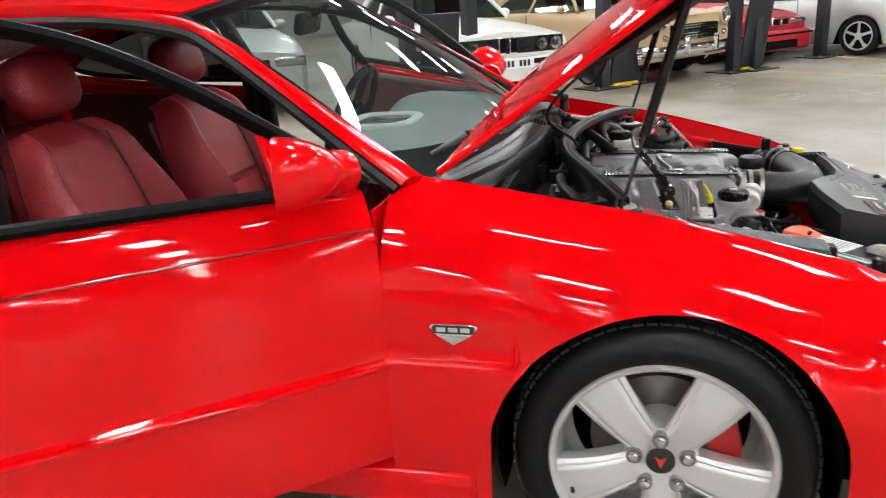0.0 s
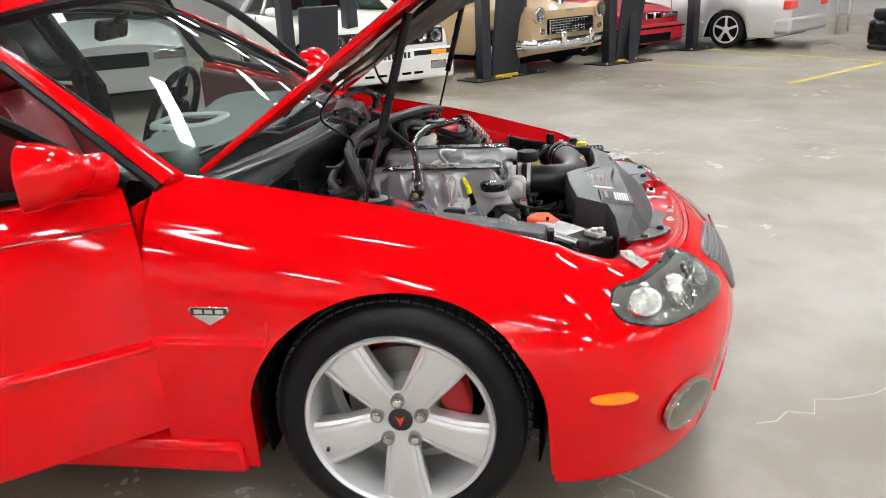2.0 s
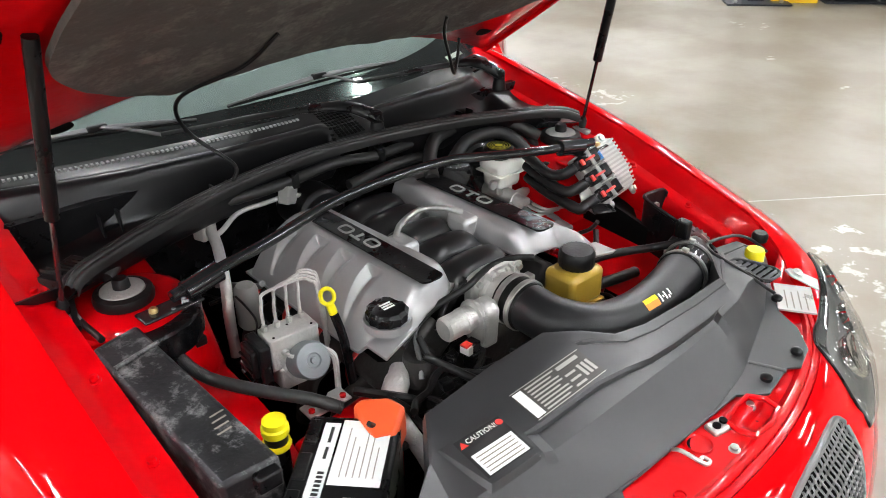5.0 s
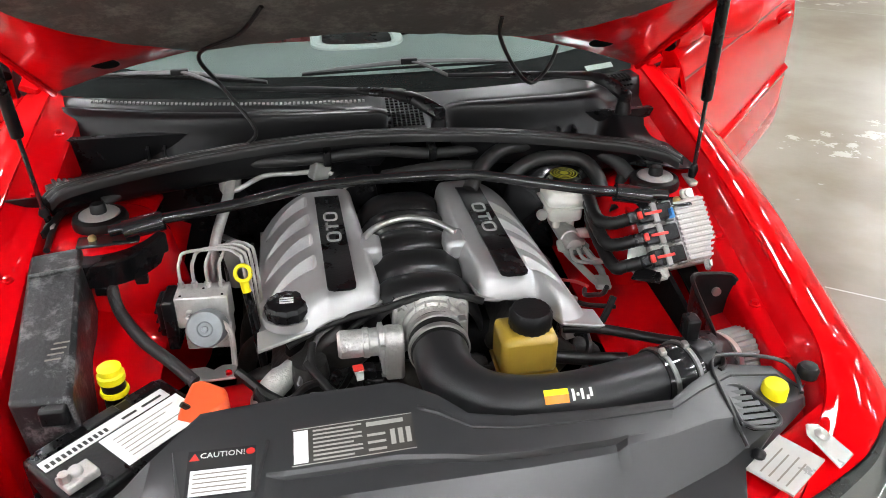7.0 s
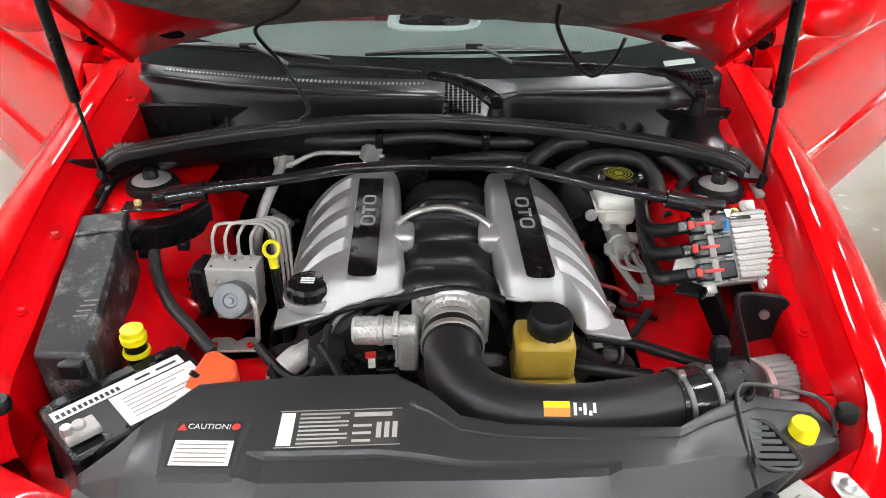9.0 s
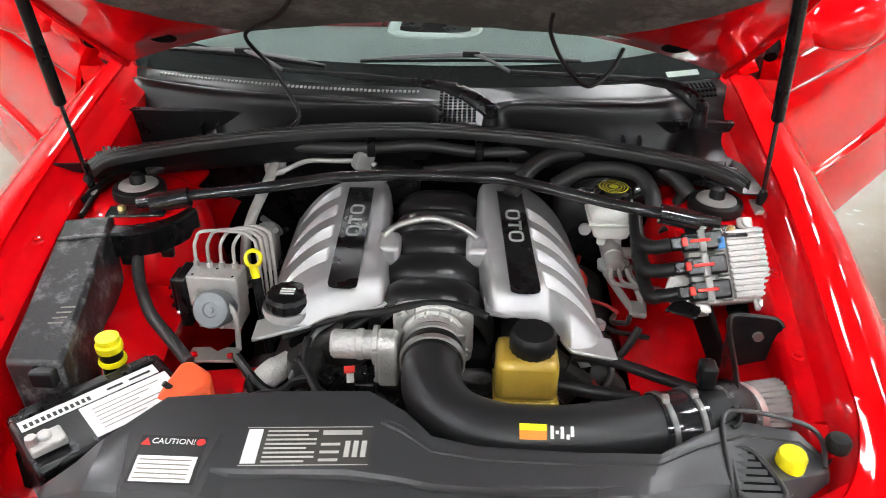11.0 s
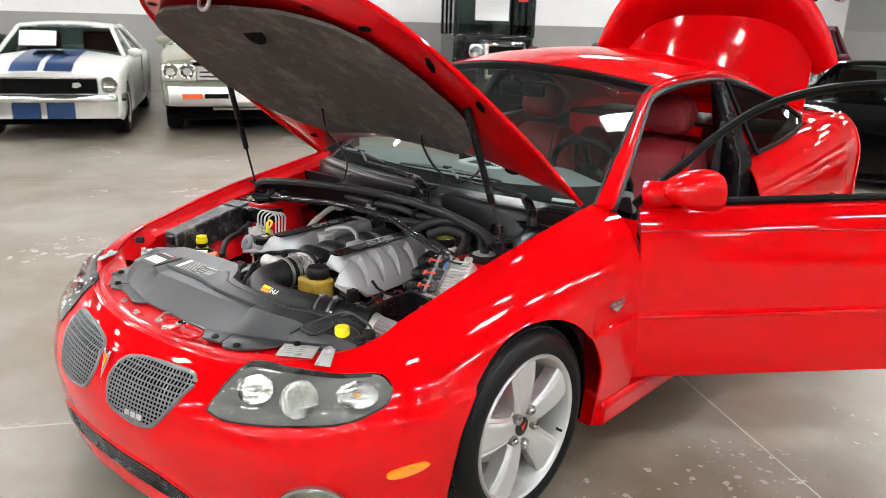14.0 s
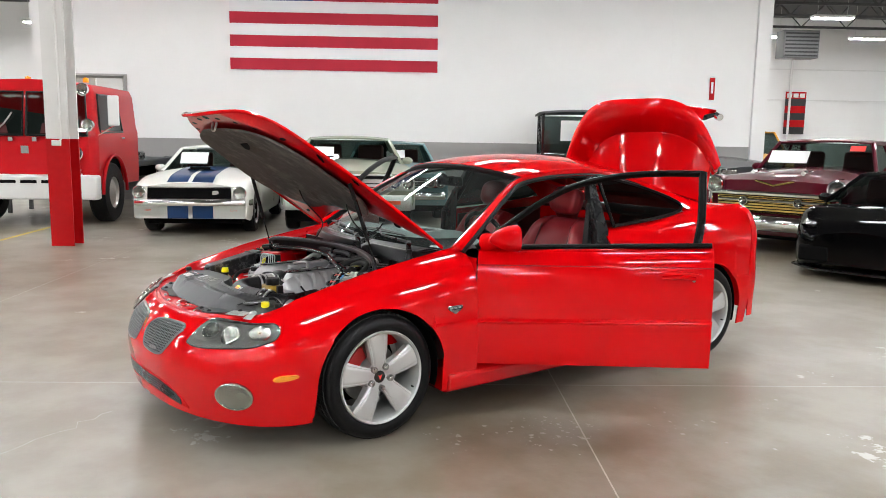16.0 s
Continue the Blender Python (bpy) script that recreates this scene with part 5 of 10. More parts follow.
# intake plenum
RUNNER = mat("moulded_black_nylon", (0.009, 0.009, 0.0095), rough=0.3, spec=0.5, bump=0.015, scale=420)
man = mesh("intake_plenum", *moved(lathe([(0.05, -0.2), (0.062, -0.19), (0.066, 0.0), (0.066, 0.2), (0.05, 0.215)], 24, "y"), Matrix.Translation((0.06, 0.02, 0.662))), BLACK, CAR, "ribbed black plastic intake manifold")
for k in range(5):
    yr = 0.18 - 0.085 * k
    def arch_skin(u, v, yr=yr):
        a = -1 + 2 * u
        w = -1 + 2 * v
        rise = 0.042 * (1 - math.sqrt(max(0.0, 1 - w * w * 0.97)))
        return Vector((0.056 + 0.112 * a, yr + 0.0435 * w + 0.014 * a * a, 0.763 - 0.012 * a * a - 0.085 * abs(a) ** 4 - rise))
    mesh("intake_runner", *grid(arch_skin, 33, 21), RUNNER, man, solid=0.004)
for k in range(6):
    mesh("plenum_rib", *box(0.0 + 0.024 * k - 0.0015, 0.0 + 0.024 * k + 0.0015, -0.205, -0.165, 0.70, 0.752 - 0.004 * abs(k - 2.5)), BLACK, man)
mesh("plenum_rib", *tube([(-0.02, -0.2, 0.735), (0.06, -0.205, 0.745), (0.14, -0.2, 0.735)], 0.003, 6, 4), BLACK, man)
mesh("crossover_pipe", *tube([(-0.04, -0.03, 0.778), (-0.01, -0.008, 0.789), (0.05, 0.006, 0.796), (0.105, -0.01, 0.789), (0.138, -0.034, 0.778)], 0.0065, 12, 6), STEEL, CAR, "bright metal crossover pipe")

CLAMP_STEEL = mat("dull_clamp_band", (0.2, 0.2, 0.195), rough=0.45, metal=0.9, vary=0.3, vscale=60)
# throttle body, intake pipe, filter
tb = mesh("throttle_body", *lathe([(0.03, -0.20), (0.054, -0.2), (0.054, -0.226), (0.049, -0.23), (0.049, -0.262), (0.046, -0.275)], 36, "y", (0.065, 0, 0.695)), CAST, CAR, "cast aluminium throttle body")
flange = [(-0.068, -0.036), (-0.05, -0.055), (0.05, -0.055), (0.068, -0.036), (0.068, 0.034), (0.052, 0.053), (0.024, 0.058), (-0.024, 0.058), (-0.052, 0.053), (-0.068, 0.034)]
mesh("throttle_flange", *moved(prism([(z, x) for x, z in flange], -0.012, 0.01, "y"), Matrix.Translation((0.063, -0.206, 0.695))), CAST, tb, bevel=0.004)
for x, z in ((-0.054, -0.04), (0.054, -0.04), (-0.054, 0.04), (0.054, 0.04)):
    mesh("flange_boss", *lathe([(0.012, -0.223), (0.0125, -0.216), (0.013, -0.2)], 14, "y", (0.063 + x, 0, 0.695 + z)), CAST, tb)
    mesh("flange_bolt", *lathe([(0.0, -0.231), (0.0068, -0.231), (0.0068, -0.222)], 6, "y", (0.063 + x, 0, 0.695 + z)), STEEL, tb)
for x in (-0.03, -0.012, 0.012, 0.03):
    mesh("flange_web", *box(0.063 + x - 0.0015, 0.063 + x + 0.0015, -0.236, -0.214, 0.736, 0.748), CAST, tb)
mesh("throttle_motor", *lathe([(0.0, -0.105), (0.02, -0.105), (0.0245, -0.1), (0.0245, -0.062), (0.0265, -0.06), (0.0265, -0.052), (0.0245, -0.05), (0.0245, -0.036), (0.033, -0.034), (0.033, -0.026)], 28, "x", (0, -0.25, 0.694)), CAST, tb)
gear = [(-0.024, -0.052), (0.01, -0.058), (0.026, -0.044), (0.024, 0.03), (0.012, 0.044), (-0.016, 0.044), (-0.028, 0.028)]
mesh("gear_housing", *moved(prism([(y, z) for y, z in gear], -0.016, 0.018, "x"), Matrix.Translation((-0.01, -0.258, 0.682))), CAST, tb, bevel=0.006)
mesh("gear_cover", *moved(prism([(y * 0.82, z * 0.84) for y, z in gear], -0.021, -0.0155, "x"), Matrix.Translation((-0.01, -0.258, 0.682))), PLATE, tb, bevel=0.002)
for y, z in ((-0.024, 0.022), (0.016, 0.034), (0.018, -0.038), (-0.018, -0.042)):
    mesh("cover_screw", *lathe([(0.0, -0.033), (0.0042, -0.033), (0.0042, -0.024)], 8, "x", (0, -0.258 + y, 0.682 + z)), STEEL, tb)
mesh("sensor_plug", *box(-0.065, -0.03, -0.29, -0.26, 0.60, 0.64), BLACK, tb, bevel=0.004)
mesh("rubber_cuff", *lathe([(0.0495, -0.25), (0.0505, -0.256), (0.0505, -0.30), (0.0485, -0.304)], 36, "y", (0.066, 0, 0.697)), RUBBER, tb)
for y in (-0.262, -0.292):
    mesh("hose_clamp", *lathe([(0.0505, y - 0.006), (0.0535, y - 0.005), (0.0535, y + 0.005), (0.0505, y + 0.006)], 36, "y", (0.066, 0, 0.697)), STEEL, tb)
mesh("clamp_screw", *box(0.104, 0.118, -0.27, -0.25, 0.722, 0.735), STEEL, tb, bevel=0.002)
itube = mesh("intake_pipe", *tube([(0.066, -0.262, 0.697), (0.066, -0.315, 0.697), (0.072, -0.365, 0.694), (0.105, -0.415, 0.690), (0.165, -0.442, 0.688), (0.25, -0.447, 0.688), (0.338, -0.432, 0.688), (0.405, -0.415, 0.688)], 0.0475, 28, 6), INTAKE, CAR, "satin black intake pipe with orange sticker")
def on_pipe(s, a):
    y = -0.447 + 0.02 * (s - 0.22) ** 2
    return Vector((s, y - 0.0485 * math.cos(a), 0.688 + 0.0485 * math.sin(a)))
mesh("sticker_orange", *grid(lambda u, v: on_pipe(0.197 + 0.038 * u, 0.72 + 0.46 * v), 6, 6), ORANGE_STK, itube)
mesh("sticker_yellow", *grid(lambda u, v: on_pipe(0.197 + 0.038 * u, 0.98 + 0.2 * v) + Vector((0, -0.0003, 0.0005)), 6, 6), YELLOW, itube)
mesh("sticker_dark", *grid(lambda u, v: on_pipe(0.236 + 0.042 * u, 0.72 + 0.46 * v), 6, 6), INK, itube)
for u0, v0, v1 in ((0.24, 0.76, 1.14), (0.247, 0.9, 1.0), (0.254, 0.78, 1.12), (0.262, 0.76, 0.9), (0.268, 0.84, 1.14)):
    mesh("sticker_white_mark", *grid(lambda u, v: on_pipe(u0 + 0.0045 * u, v0 + (v1 - v0) * v) + Vector((0, -0.0006, 0.0006)), 2, 4), LABEL_W, itube)
slv = mesh("silicone_sleeve", *tube([(0.398, -0.417, 0.688), (0.43, -0.409, 0.687), (0.462, -0.398, 0.685)], 0.051, 24, 4), BLACK_GLOSS, CAR)
for x, y in ((0.408, -0.415), (0.452, -0.402)):
    ang = Vector((0.06, 0.02, 0)).to_track_quat("Z", "Y").to_matrix().to_4x4()
    mesh("worm_clamp", *moved(lathe([(0.0515, -0.0042), (0.0535, -0.0036), (0.0535, 0.0036), (0.0515, 0.0042)], 28), Matrix.Translation((x, y, 0.6875)) @ ang), CLAMP_STEEL, slv)
    mesh("clamp_screw", *box(x - 0.005, x + 0.005, y - 0.007, y + 0.007, 0.738, 0.747), STEEL, slv, bevel=0.002)
mesh("airflow_meter", *tube([(0.455, -0.4, 0.685), (0.50, -0.375, 0.68), (0.53, -0.35, 0.67)], 0.046, 24, 4), BLACK, CAR)
mesh("meter_plug", *box(0.468, 0.492, -0.375, -0.345, 0.725, 0.765), BLACK, CAR, bevel=0.004)
fd = Vector((0.12, 0.07, -0.05)).normalized()
fm = Matrix.Translation((0.535, -0.352, 0.655)) @ fd.to_track_quat("Z", "Y").to_matrix().to_4x4()
flt = lathe([(0.048, 0.0), (0.052, 0.02), (0.05, 0.028), (0.056, 0.13), (0.045, 0.135), (0.0, 0.135)], 60, caps=False)
flt = ([(v[0] * (1.04 if i % 2 else 0.97), v[1] * (1.04 if i % 2 else 0.97), v[2]) for i, v in enumerate(flt[0])], flt[1])
mesh("air_filter", *moved(flt, fm), FILTER, CAR, "grey pleated cone air filter")
mesh("filter_clamp", *moved(lathe([(0.054, 0.004), (0.055, 0.012), (0.054, 0.02)], 28), fm), STEEL, CAR)
SHIELD = smooth_path([(0.505, -0.43, 0.706), (0.522, -0.41, 0.707), (0.538, -0.32, 0.72), (0.548, -0.24, 0.733), (0.556, -0.207, 0.738), (0.572, -0.196, 0.738), (0.61, -0.196, 0.736), (0.638, -0.198, 0.732), (0.648, -0.205, 0.722)], 5)
def shield_wall(u, v):
    p = SHIELD[round(u * (len(SHIELD) - 1))]
    k = max(0.0, (u - 0.6) / 0.4)
    return Vector((p.x, p.y, p.z - (0.19 - 0.11 * k) * v))
sh = mesh("heat_shield", *grid(shield_wall, len(SHIELD), 6), BLACK, CAR, "black airbox heat shield", solid=0.004)
mesh("shield_trim", *tube(SHIELD, 0.0045, 6, 1), RUBBER, sh)
mesh("shield_bolt", *lathe([(0.009, -0.206), (0.009, -0.200)], 10, "y", (0.612, 0, 0.70)), STEEL, sh)

# steering-fluid bottle
ps = mesh("fluid_bottle", *box(0.168, 0.268, -0.325, -0.245, 0.645, 0.722), RESERVOIR, CAR, "amber plastic fluid bottle with black cap", bevel=0.012)
mesh("bottle_base", *box(0.172, 0.264, -0.322, -0.248, 0.60, 0.642), WHITE_PL, ps, bevel=0.01)
mesh("bottle_seam", *box(0.165, 0.271, -0.328, -0.242, 0.641, 0.647), RESERVOIR, ps, bevel=0.002)
c2 = lathe([(0.033, 0.72), (0.036, 0.725), (0.036, 0.75), (0.031, 0.757), (0.0, 0.758)], 40, at=(0.226, -0.282, 0), caps=False)
mesh("bottle_cap", *([(v[0] + (v[0] - 0.226) * (0.05 if i % 2 else 0), v[1] + (v[1] + 0.282) * (0.05 if i % 2 else 0), v[2]) for i, v in enumerate(c2[0])], c2[1]), BLACK, ps)
mesh("bottle_outlet", *tube([(0.268, -0.29, 0.655), (0.33, -0.30, 0.65), (0.40, -0.31, 0.648)], 0.012, 10, 4), HOSE, ps)

def facet_path(pts, per=6):
    """Straight runs between corners, evenly divided."""
    pts = [Vector(p) for p in pts]
    return [a.lerp(b, k / per) for a, b in zip(pts, pts[1:]) for k in range(per)] + [pts[-1]]
# radiator cover: plateau with labels, sloped front face, flange with cut-outs
BACK = facet_path([(-0.455, -0.555, 0.665), (-0.40, -0.545, 0.705), (-0.365, -0.525, 0.731), (-0.306, -0.445, 0.735), (-0.15, -0.425, 0.735), (-0.02, -0.418, 0.735), (0.035, -0.455, 0.733), (0.075, -0.50, 0.731), (0.14, -0.515, 0.73), (0.27, -0.518, 0.728), (0.385, -0.512, 0.725), (0.44, -0.468, 0.715), (0.515, -0.415, 0.70), (0.60, -0.425, 0.693), (0.635, -0.46, 0.675)], 6)
CREASE = facet_path([(-0.450, -0.568, 0.662), (-0.405, -0.577, 0.685), (-0.375, -0.588, 0.703), (-0.31, -0.598, 0.713), (-0.17, -0.60, 0.714), (-0.04, -0.595, 0.714), (0.03, -0.592, 0.713), (0.085, -0.59, 0.713), (0.15, -0.588, 0.713), (0.26, -0.58, 0.712), (0.36, -0.565, 0.710), (0.44, -0.54, 0.705), (0.52, -0.525, 0.692), (0.595, -0.495, 0.680), (0.634, -0.475, 0.668)], 6)
FOOT = facet_path([(-0.448, -0.58, 0.640), (-0.42, -0.60, 0.640), (-0.39, -0.622, 0.640), (-0.32, -0.65, 0.640), (-0.18, -0.672, 0.640), (-0.06, -0.678, 0.640), (0.03, -0.677, 0.640), (0.09, -0.675, 0.640), (0.16, -0.668, 0.640), (0.26, -0.655, 0.640), (0.37, -0.62, 0.640), (0.45, -0.595, 0.640), (0.53, -0.55, 0.645), (0.597, -0.508, 0.655), (0.633, -0.482, 0.658)], 6)
def rad_cover(u, v):
    i = round(u * (len(BACK) - 1))
    a, c, b = BACK[i], CREASE[i], FOOT[i]
    if v < 0.06:
        return Vector((a.x, a.y + 0.004, a.z - 0.09 * (1 - v / 0.06)))
    if v < 0.62:
        t = (v - 0.06) / 0.56
        p = a.lerp(c, t)
        k = min(1.0, max(0.0, (u - 0.262) / 0.012), max(0.0, (0.668 - u) / 0.012))
        if t > 0.76:
            p.z -= 0.0105 * k * min(1.0, (t - 0.76) / 0.025)
        if 0.20 < t < 0.25 and u > 0.40:
            p.z += 0.003
        return p
    t = (v - 0.62) / 0.38
    p = c.lerp(b, t)
    k = min(1.0, max(0.0, (u - 0.262) / 0.012), max(0.0, (0.668 - u) / 0.012))
    p.z -= 0.0105 * k * (1 - t) ** 1.5
    return p
cov = mesh("radiator_cover", *grid(rad_cover, len(BACK), 101), COVER, CAR, "large black plastic radiator cover with labels", solid=0.004)
cov.data.set_sharp_from_angle(angle=radians(13))
RIMC = [(-0.46, -0.572), (-0.455, -0.60), (-0.425, -0.645), (-0.37, -0.688), (-0.315, -0.706), (-0.285, -0.688), (-0.21, -0.70), (-0.165, -0.714), (-0.145, -0.706), (-0.126, -0.682), (0.195, -0.677), (0.222, -0.70), (0.24, -0.714), (0.325, -0.70), (0.345, -0.716), (0.40, -0.70), (0.445, -0.655), (0.47, -0.602), (0.545, -0.54), (0.60, -0.495), (0.64, -0.462)]
fl_poly = [(x, y) for x, y in RIMC] + [(p.x, p.y + 0.012) for p in reversed(FOOT[::3])]
flv, flf = prism(fl_poly, 0.637, 0.642)
mesh("cover_flange", [(x, y, z + 0.026 * (abs(x) / 0.55) ** 2.2) for x, y, z in flv], flf, COVER, cov, bevel=0.0015)
for x in (-0.33, 0.30):
    mesh("flange_rib", *moved(box(-0.004, 0.004, -0.035, 0.03, 0, 0.006), pose(x, -0.672, 0.646, 0, 0, 25 if x > 0 else -25)), COVER, cov, bevel=0.002)
for x, y in ((-0.42, -0.622), (-0.335, -0.675), (0.27, -0.69), (0.375, -0.69), (0.50, -0.58)):
    mesh("cover_clip", *lathe([(0.011, 0.64), (0.011, 0.648), (0.006, 0.652), (0, 0.653)], 12, at=(x, y, 0.026 * (abs(x) / 0.55) ** 2.2)), BLACK, cov)
COVER_PTS = np.array([v.co[:] for v in cov.data.vertices])
def cover_h(x, y):
    k = np.argsort((COVER_PTS[:, 0] - x) ** 2 + (COVER_PTS[:, 1] - y) ** 2)[:4]
    return float(COVER_PTS[k, 2].max())
LA, LB, LC = [Vector((x, y, cover_h(x, y) + 0.0045)) for x, y in ((-0.178, -0.556), (-0.006, -0.546), (-0.178, -0.492))]
def on_label(u, v, h=0.0):
    return LA + (LB - LA) * u + (LC - LA) * v + Vector((0, 0, h))
def label_bar(name, u0, u1, v0, v1, material, parent):
    mesh(name, *grid(lambda u, v: on_label(u0 + (u1 - u0) * u, v0 + (v1 - v0) * v, 0.0006), 2, 2), PRINT if material is LABEL_W and name != "label_barcode" else material, parent)
lab = mesh("spec_label", *grid(on_label, 2, 2), LABEL_D, cov, "dark printed data label with pale lines")
label_bar("label_edge", 0.0, 1.0, 0.0, 0.025, LABEL_W, lab)
label_bar("label_edge", 0.0, 1.0, 0.975, 1.0, LABEL_W, lab)
label_bar("label_barcode", 0.015, 0.13, 0.06, 0.94, LABEL_W, lab)
for k in range(8):
    label_bar("label_line", 0.17, 0.17 + 0.40 * (1.0 if k % 3 else 0.82), 0.08 + 0.112 * k, 0.13 + 0.112 * k, LABEL_W, lab)
label_bar("label_heading", 0.61, 0.92, 0.78, 0.9, LABEL_W, lab)
for k in range(3):
    label_bar("label_line", 0.61, 0.76, 0.10 + 0.2 * k, 0.17 + 0.2 * k, LABEL_W, lab)
    label_bar("label_diagram", 0.80 + 0.065 * k, 0.84 + 0.065 * k, 0.2, 0.62, LABEL_W, lab)
cpan = [(-0.338, -0.512), (-0.318, -0.60), (-0.228, -0.60), (-0.212, -0.508)]
rp = mesh("caution_plate", *([(x, y, cover_h(-0.27, y) + 0.009) for x, y in cpan] + [(x * 1.0 + (0.006 if x > -0.27 else -0.006), y + (0.006 if y > -0.55 else -0.006), cover_h(-0.27, y) - 0.002) for x, y in cpan], [(0, 1, 2, 3), (0, 4, 5, 1), (1, 5, 6, 2), (2, 6, 7, 3), (3, 7, 4, 0)]), COVER, cov, smooth=False)
def plate_pt(x, y, h=0.0):
    return Vector((x, y, cover_h(-0.27, -0.512) + 0.009 + (y + 0.512) * (cover_h(-0.27, -0.60) - cover_h(-0.27, -0.512)) / -0.088 + h))
mesh("caution_panel", *grid(lambda u, v: plate_pt(-0.316 + 0.09 * u, -0.591 + 0.075 * v, 0.0012), 2, 2), INK, rp)
mesh("caution_text_field", *grid(lambda u, v: plate_pt(-0.311 + 0.08 * u, -0.589 + 0.04 * v, 0.0022), 2, 2), LABEL_W, rp)
for k in range(5):
    mesh("caution_line", *grid(lambda u, v: plate_pt(-0.307 + 0.07 * u, -0.585 + 0.007 * k + 0.002 * v, 0.003), 2, 2), LABEL_G, rp)
tilt = math.degrees(math.atan2(plate_pt(0, -0.52).z - plate_pt(0, -0.58).z, 0.06))
writing("caution_word", "CAUTION!", 0.0125, Matrix.Translation(plate_pt(-0.27, -0.5265, 0.0026)) @ Matrix.Rotation(radians(tilt), 4, "X"), LABEL_W, rp, 0.0003)
mesh("caution_triangle", *([plate_pt(-0.314, -0.533, 0.0026), plate_pt(-0.300, -0.533, 0.0026), plate_pt(-0.307, -0.521, 0.0026)], [(0, 1, 2)]), REDTAG, rp)
mesh("caution_disc", *moved(lathe([(0.006, 0), (0.006, 0.0006)], 16), Matrix.Translation(plate_pt(-0.233, -0.526, 0.0022))), REDTAG, rp)
# washer filler with louvres
POCKET = smooth_path([(0.475, -0.585, 0.690), (0.481, -0.50, 0.706), (0.495, -0.418, 0.713), (0.53, -0.402, 0.713), (0.612, -0.412, 0.702), (0.632, -0.44, 0.696), (0.622, -0.485, 0.688)], 5)
mesh("louvre_rim", *tube(POCKET, 0.0035, 8, 1), COVER, cov)
LV = [(0.484, -0.545), (0.493, -0.476), (0.500, -0.466), (0.520, -0.468), (0.533, -0.488), (0.545, -0.535), (0.543, -0.552), (0.530, -0.562), (0.498, -0.56)]
wv = mesh("louvre_panel", *prism(LV, 0.694, 0.700), DARK, cov)
lvr = smooth_path([(x, y, 0.701) for x, y in LV + LV[:1]], 4)
mesh("louvre_frame", *tube(lvr, 0.0035, 8, 1), COVER, wv)
for k in range(6):
    y = -0.481 - 0.0138 * k
    x0, x1 = 0.490 - 0.0015 * k, 0.523 + 0.0045 * k
    mesh("louvre_slat", *moved(box(x0 - 0.508, x1 - 0.508, -0.0035, 0.0035, 0, 0.004), pose(0.508, y, 0.6985, 22, 0, 0)), COVER, wv)
wc = lathe([(0.0205, 0.685), (0.0205, 0.706), (0.018, 0.711), (0.0, 0.712)], 30, at=(0.574, -0.482, 0), caps=False)
mesh("washer_cap", *wc, YELLOW, CAR, "yellow washer filler cap")

# latch panel between the cover and the nose
def latch(u, v):
    x = -0.60 + 1.20 * u
    yb = -0.60 - 0.135 * (1 - (x / 0.60) ** 2)
    a = max(14, 90 - 72 * (abs(x) / 0.66) ** 1.15)
    p = nose_point(a, NOSE_TOP(a) - NOSE_CUT(a))
    q = Vector((p.x if x > 0 else -p.x, p.y, p.z))
    b = Vector((x * 0.98, yb + 0.075, 0.626 + 0.02 * (x / 0.6) ** 2))
    r = b.lerp(q, v)
    deck = 0.632 + 0.026 * (abs(x) / 0.55) ** 2.2
    side = max(0.0, min(1.0, (0.5 - abs(x)) / 0.06))
    if 0.05 < v < 0.93:
        r.z += (deck - 0.003 - r.z) * side * min(1.0, (v - 0.05) / 0.1, (0.93 - v) / 0.1)
    r.z += side * (0.005 * math.exp(-((v - 0.80) / 0.035) ** 2) + 0.004 * math.exp(-((v - 0.93) / 0.025) ** 2) - 0.004 * math.exp(-((v - 0.88) / 0.02) ** 2))
    r.z += side * 0.003 * math.sin(x * 23) * math.sin(math.pi * v)
    d = math.exp(-(((x - 0.17) / 0.042) ** 6)) * math.exp(-(((v - 0.62) / 0.13) ** 6))
    r.z -= 0.02 * d
    return r
lp = mesh("latch_panel", *grid(latch, 161, 61), RED_IN, CAR, "red bonnet latch panel with holes and bolts", solid=0.004)
def on_latch(x, y):
    """The panel's surface at a place in plan."""
    v = min((abs(latch((x + 0.6) / 1.2, k / 60).y - y), k / 60) for k in range(61))[1]
    p = latch((x + 0.6) / 1.2, v)
    return Vector((x, y, p.z))
for x, y, r in ((0.051, -0.699, 0.019), (0.125, -0.745, 0.009), (-0.40, -0.66, 0.013), (0.40, -0.69, 0.012), (-0.30, -0.72, 0.008), (0.235, -0.748, 0.007), (-0.06, -0.74, 0.008)):
    p = on_latch(x, y)
    mesh("panel_hole", *moved(lathe([(r * 1.4, 0.001), (r * 1.15, 0.007), (r, 0.004)], 20, caps=False), Matrix.Translation(p)), RED_IN, lp)
    mesh("hole_void", *moved(lathe([(0, 0.0032), (r, 0.0032)], 20, caps=False), Matrix.Translation(p)), DARK, lp)
for x, y in ((0.084, -0.742), (0.297, -0.726), (-0.205, -0.72), (-0.10, -0.735), (-0.36, -0.70), (0.205, -0.70), (0.44, -0.67), (-0.46, -0.63)):
    mesh("panel_bolt", *moved(lathe([(0.011, 0), (0.011, 0.004), (0.007, 0.005), (0.007, 0.010), (0, 0.010)], 10), Matrix.Translation(on_latch(x, y))), STEEL, lp)
p = on_latch(0.17, -0.728)
mesh("latch_slot", *moved(box(-0.03, 0.03, -0.013, 0.013, 0.001, 0.004), Matrix.Translation(p) @ Matrix.Rotation(radians(12), 4, "Z")), DARK, lp)
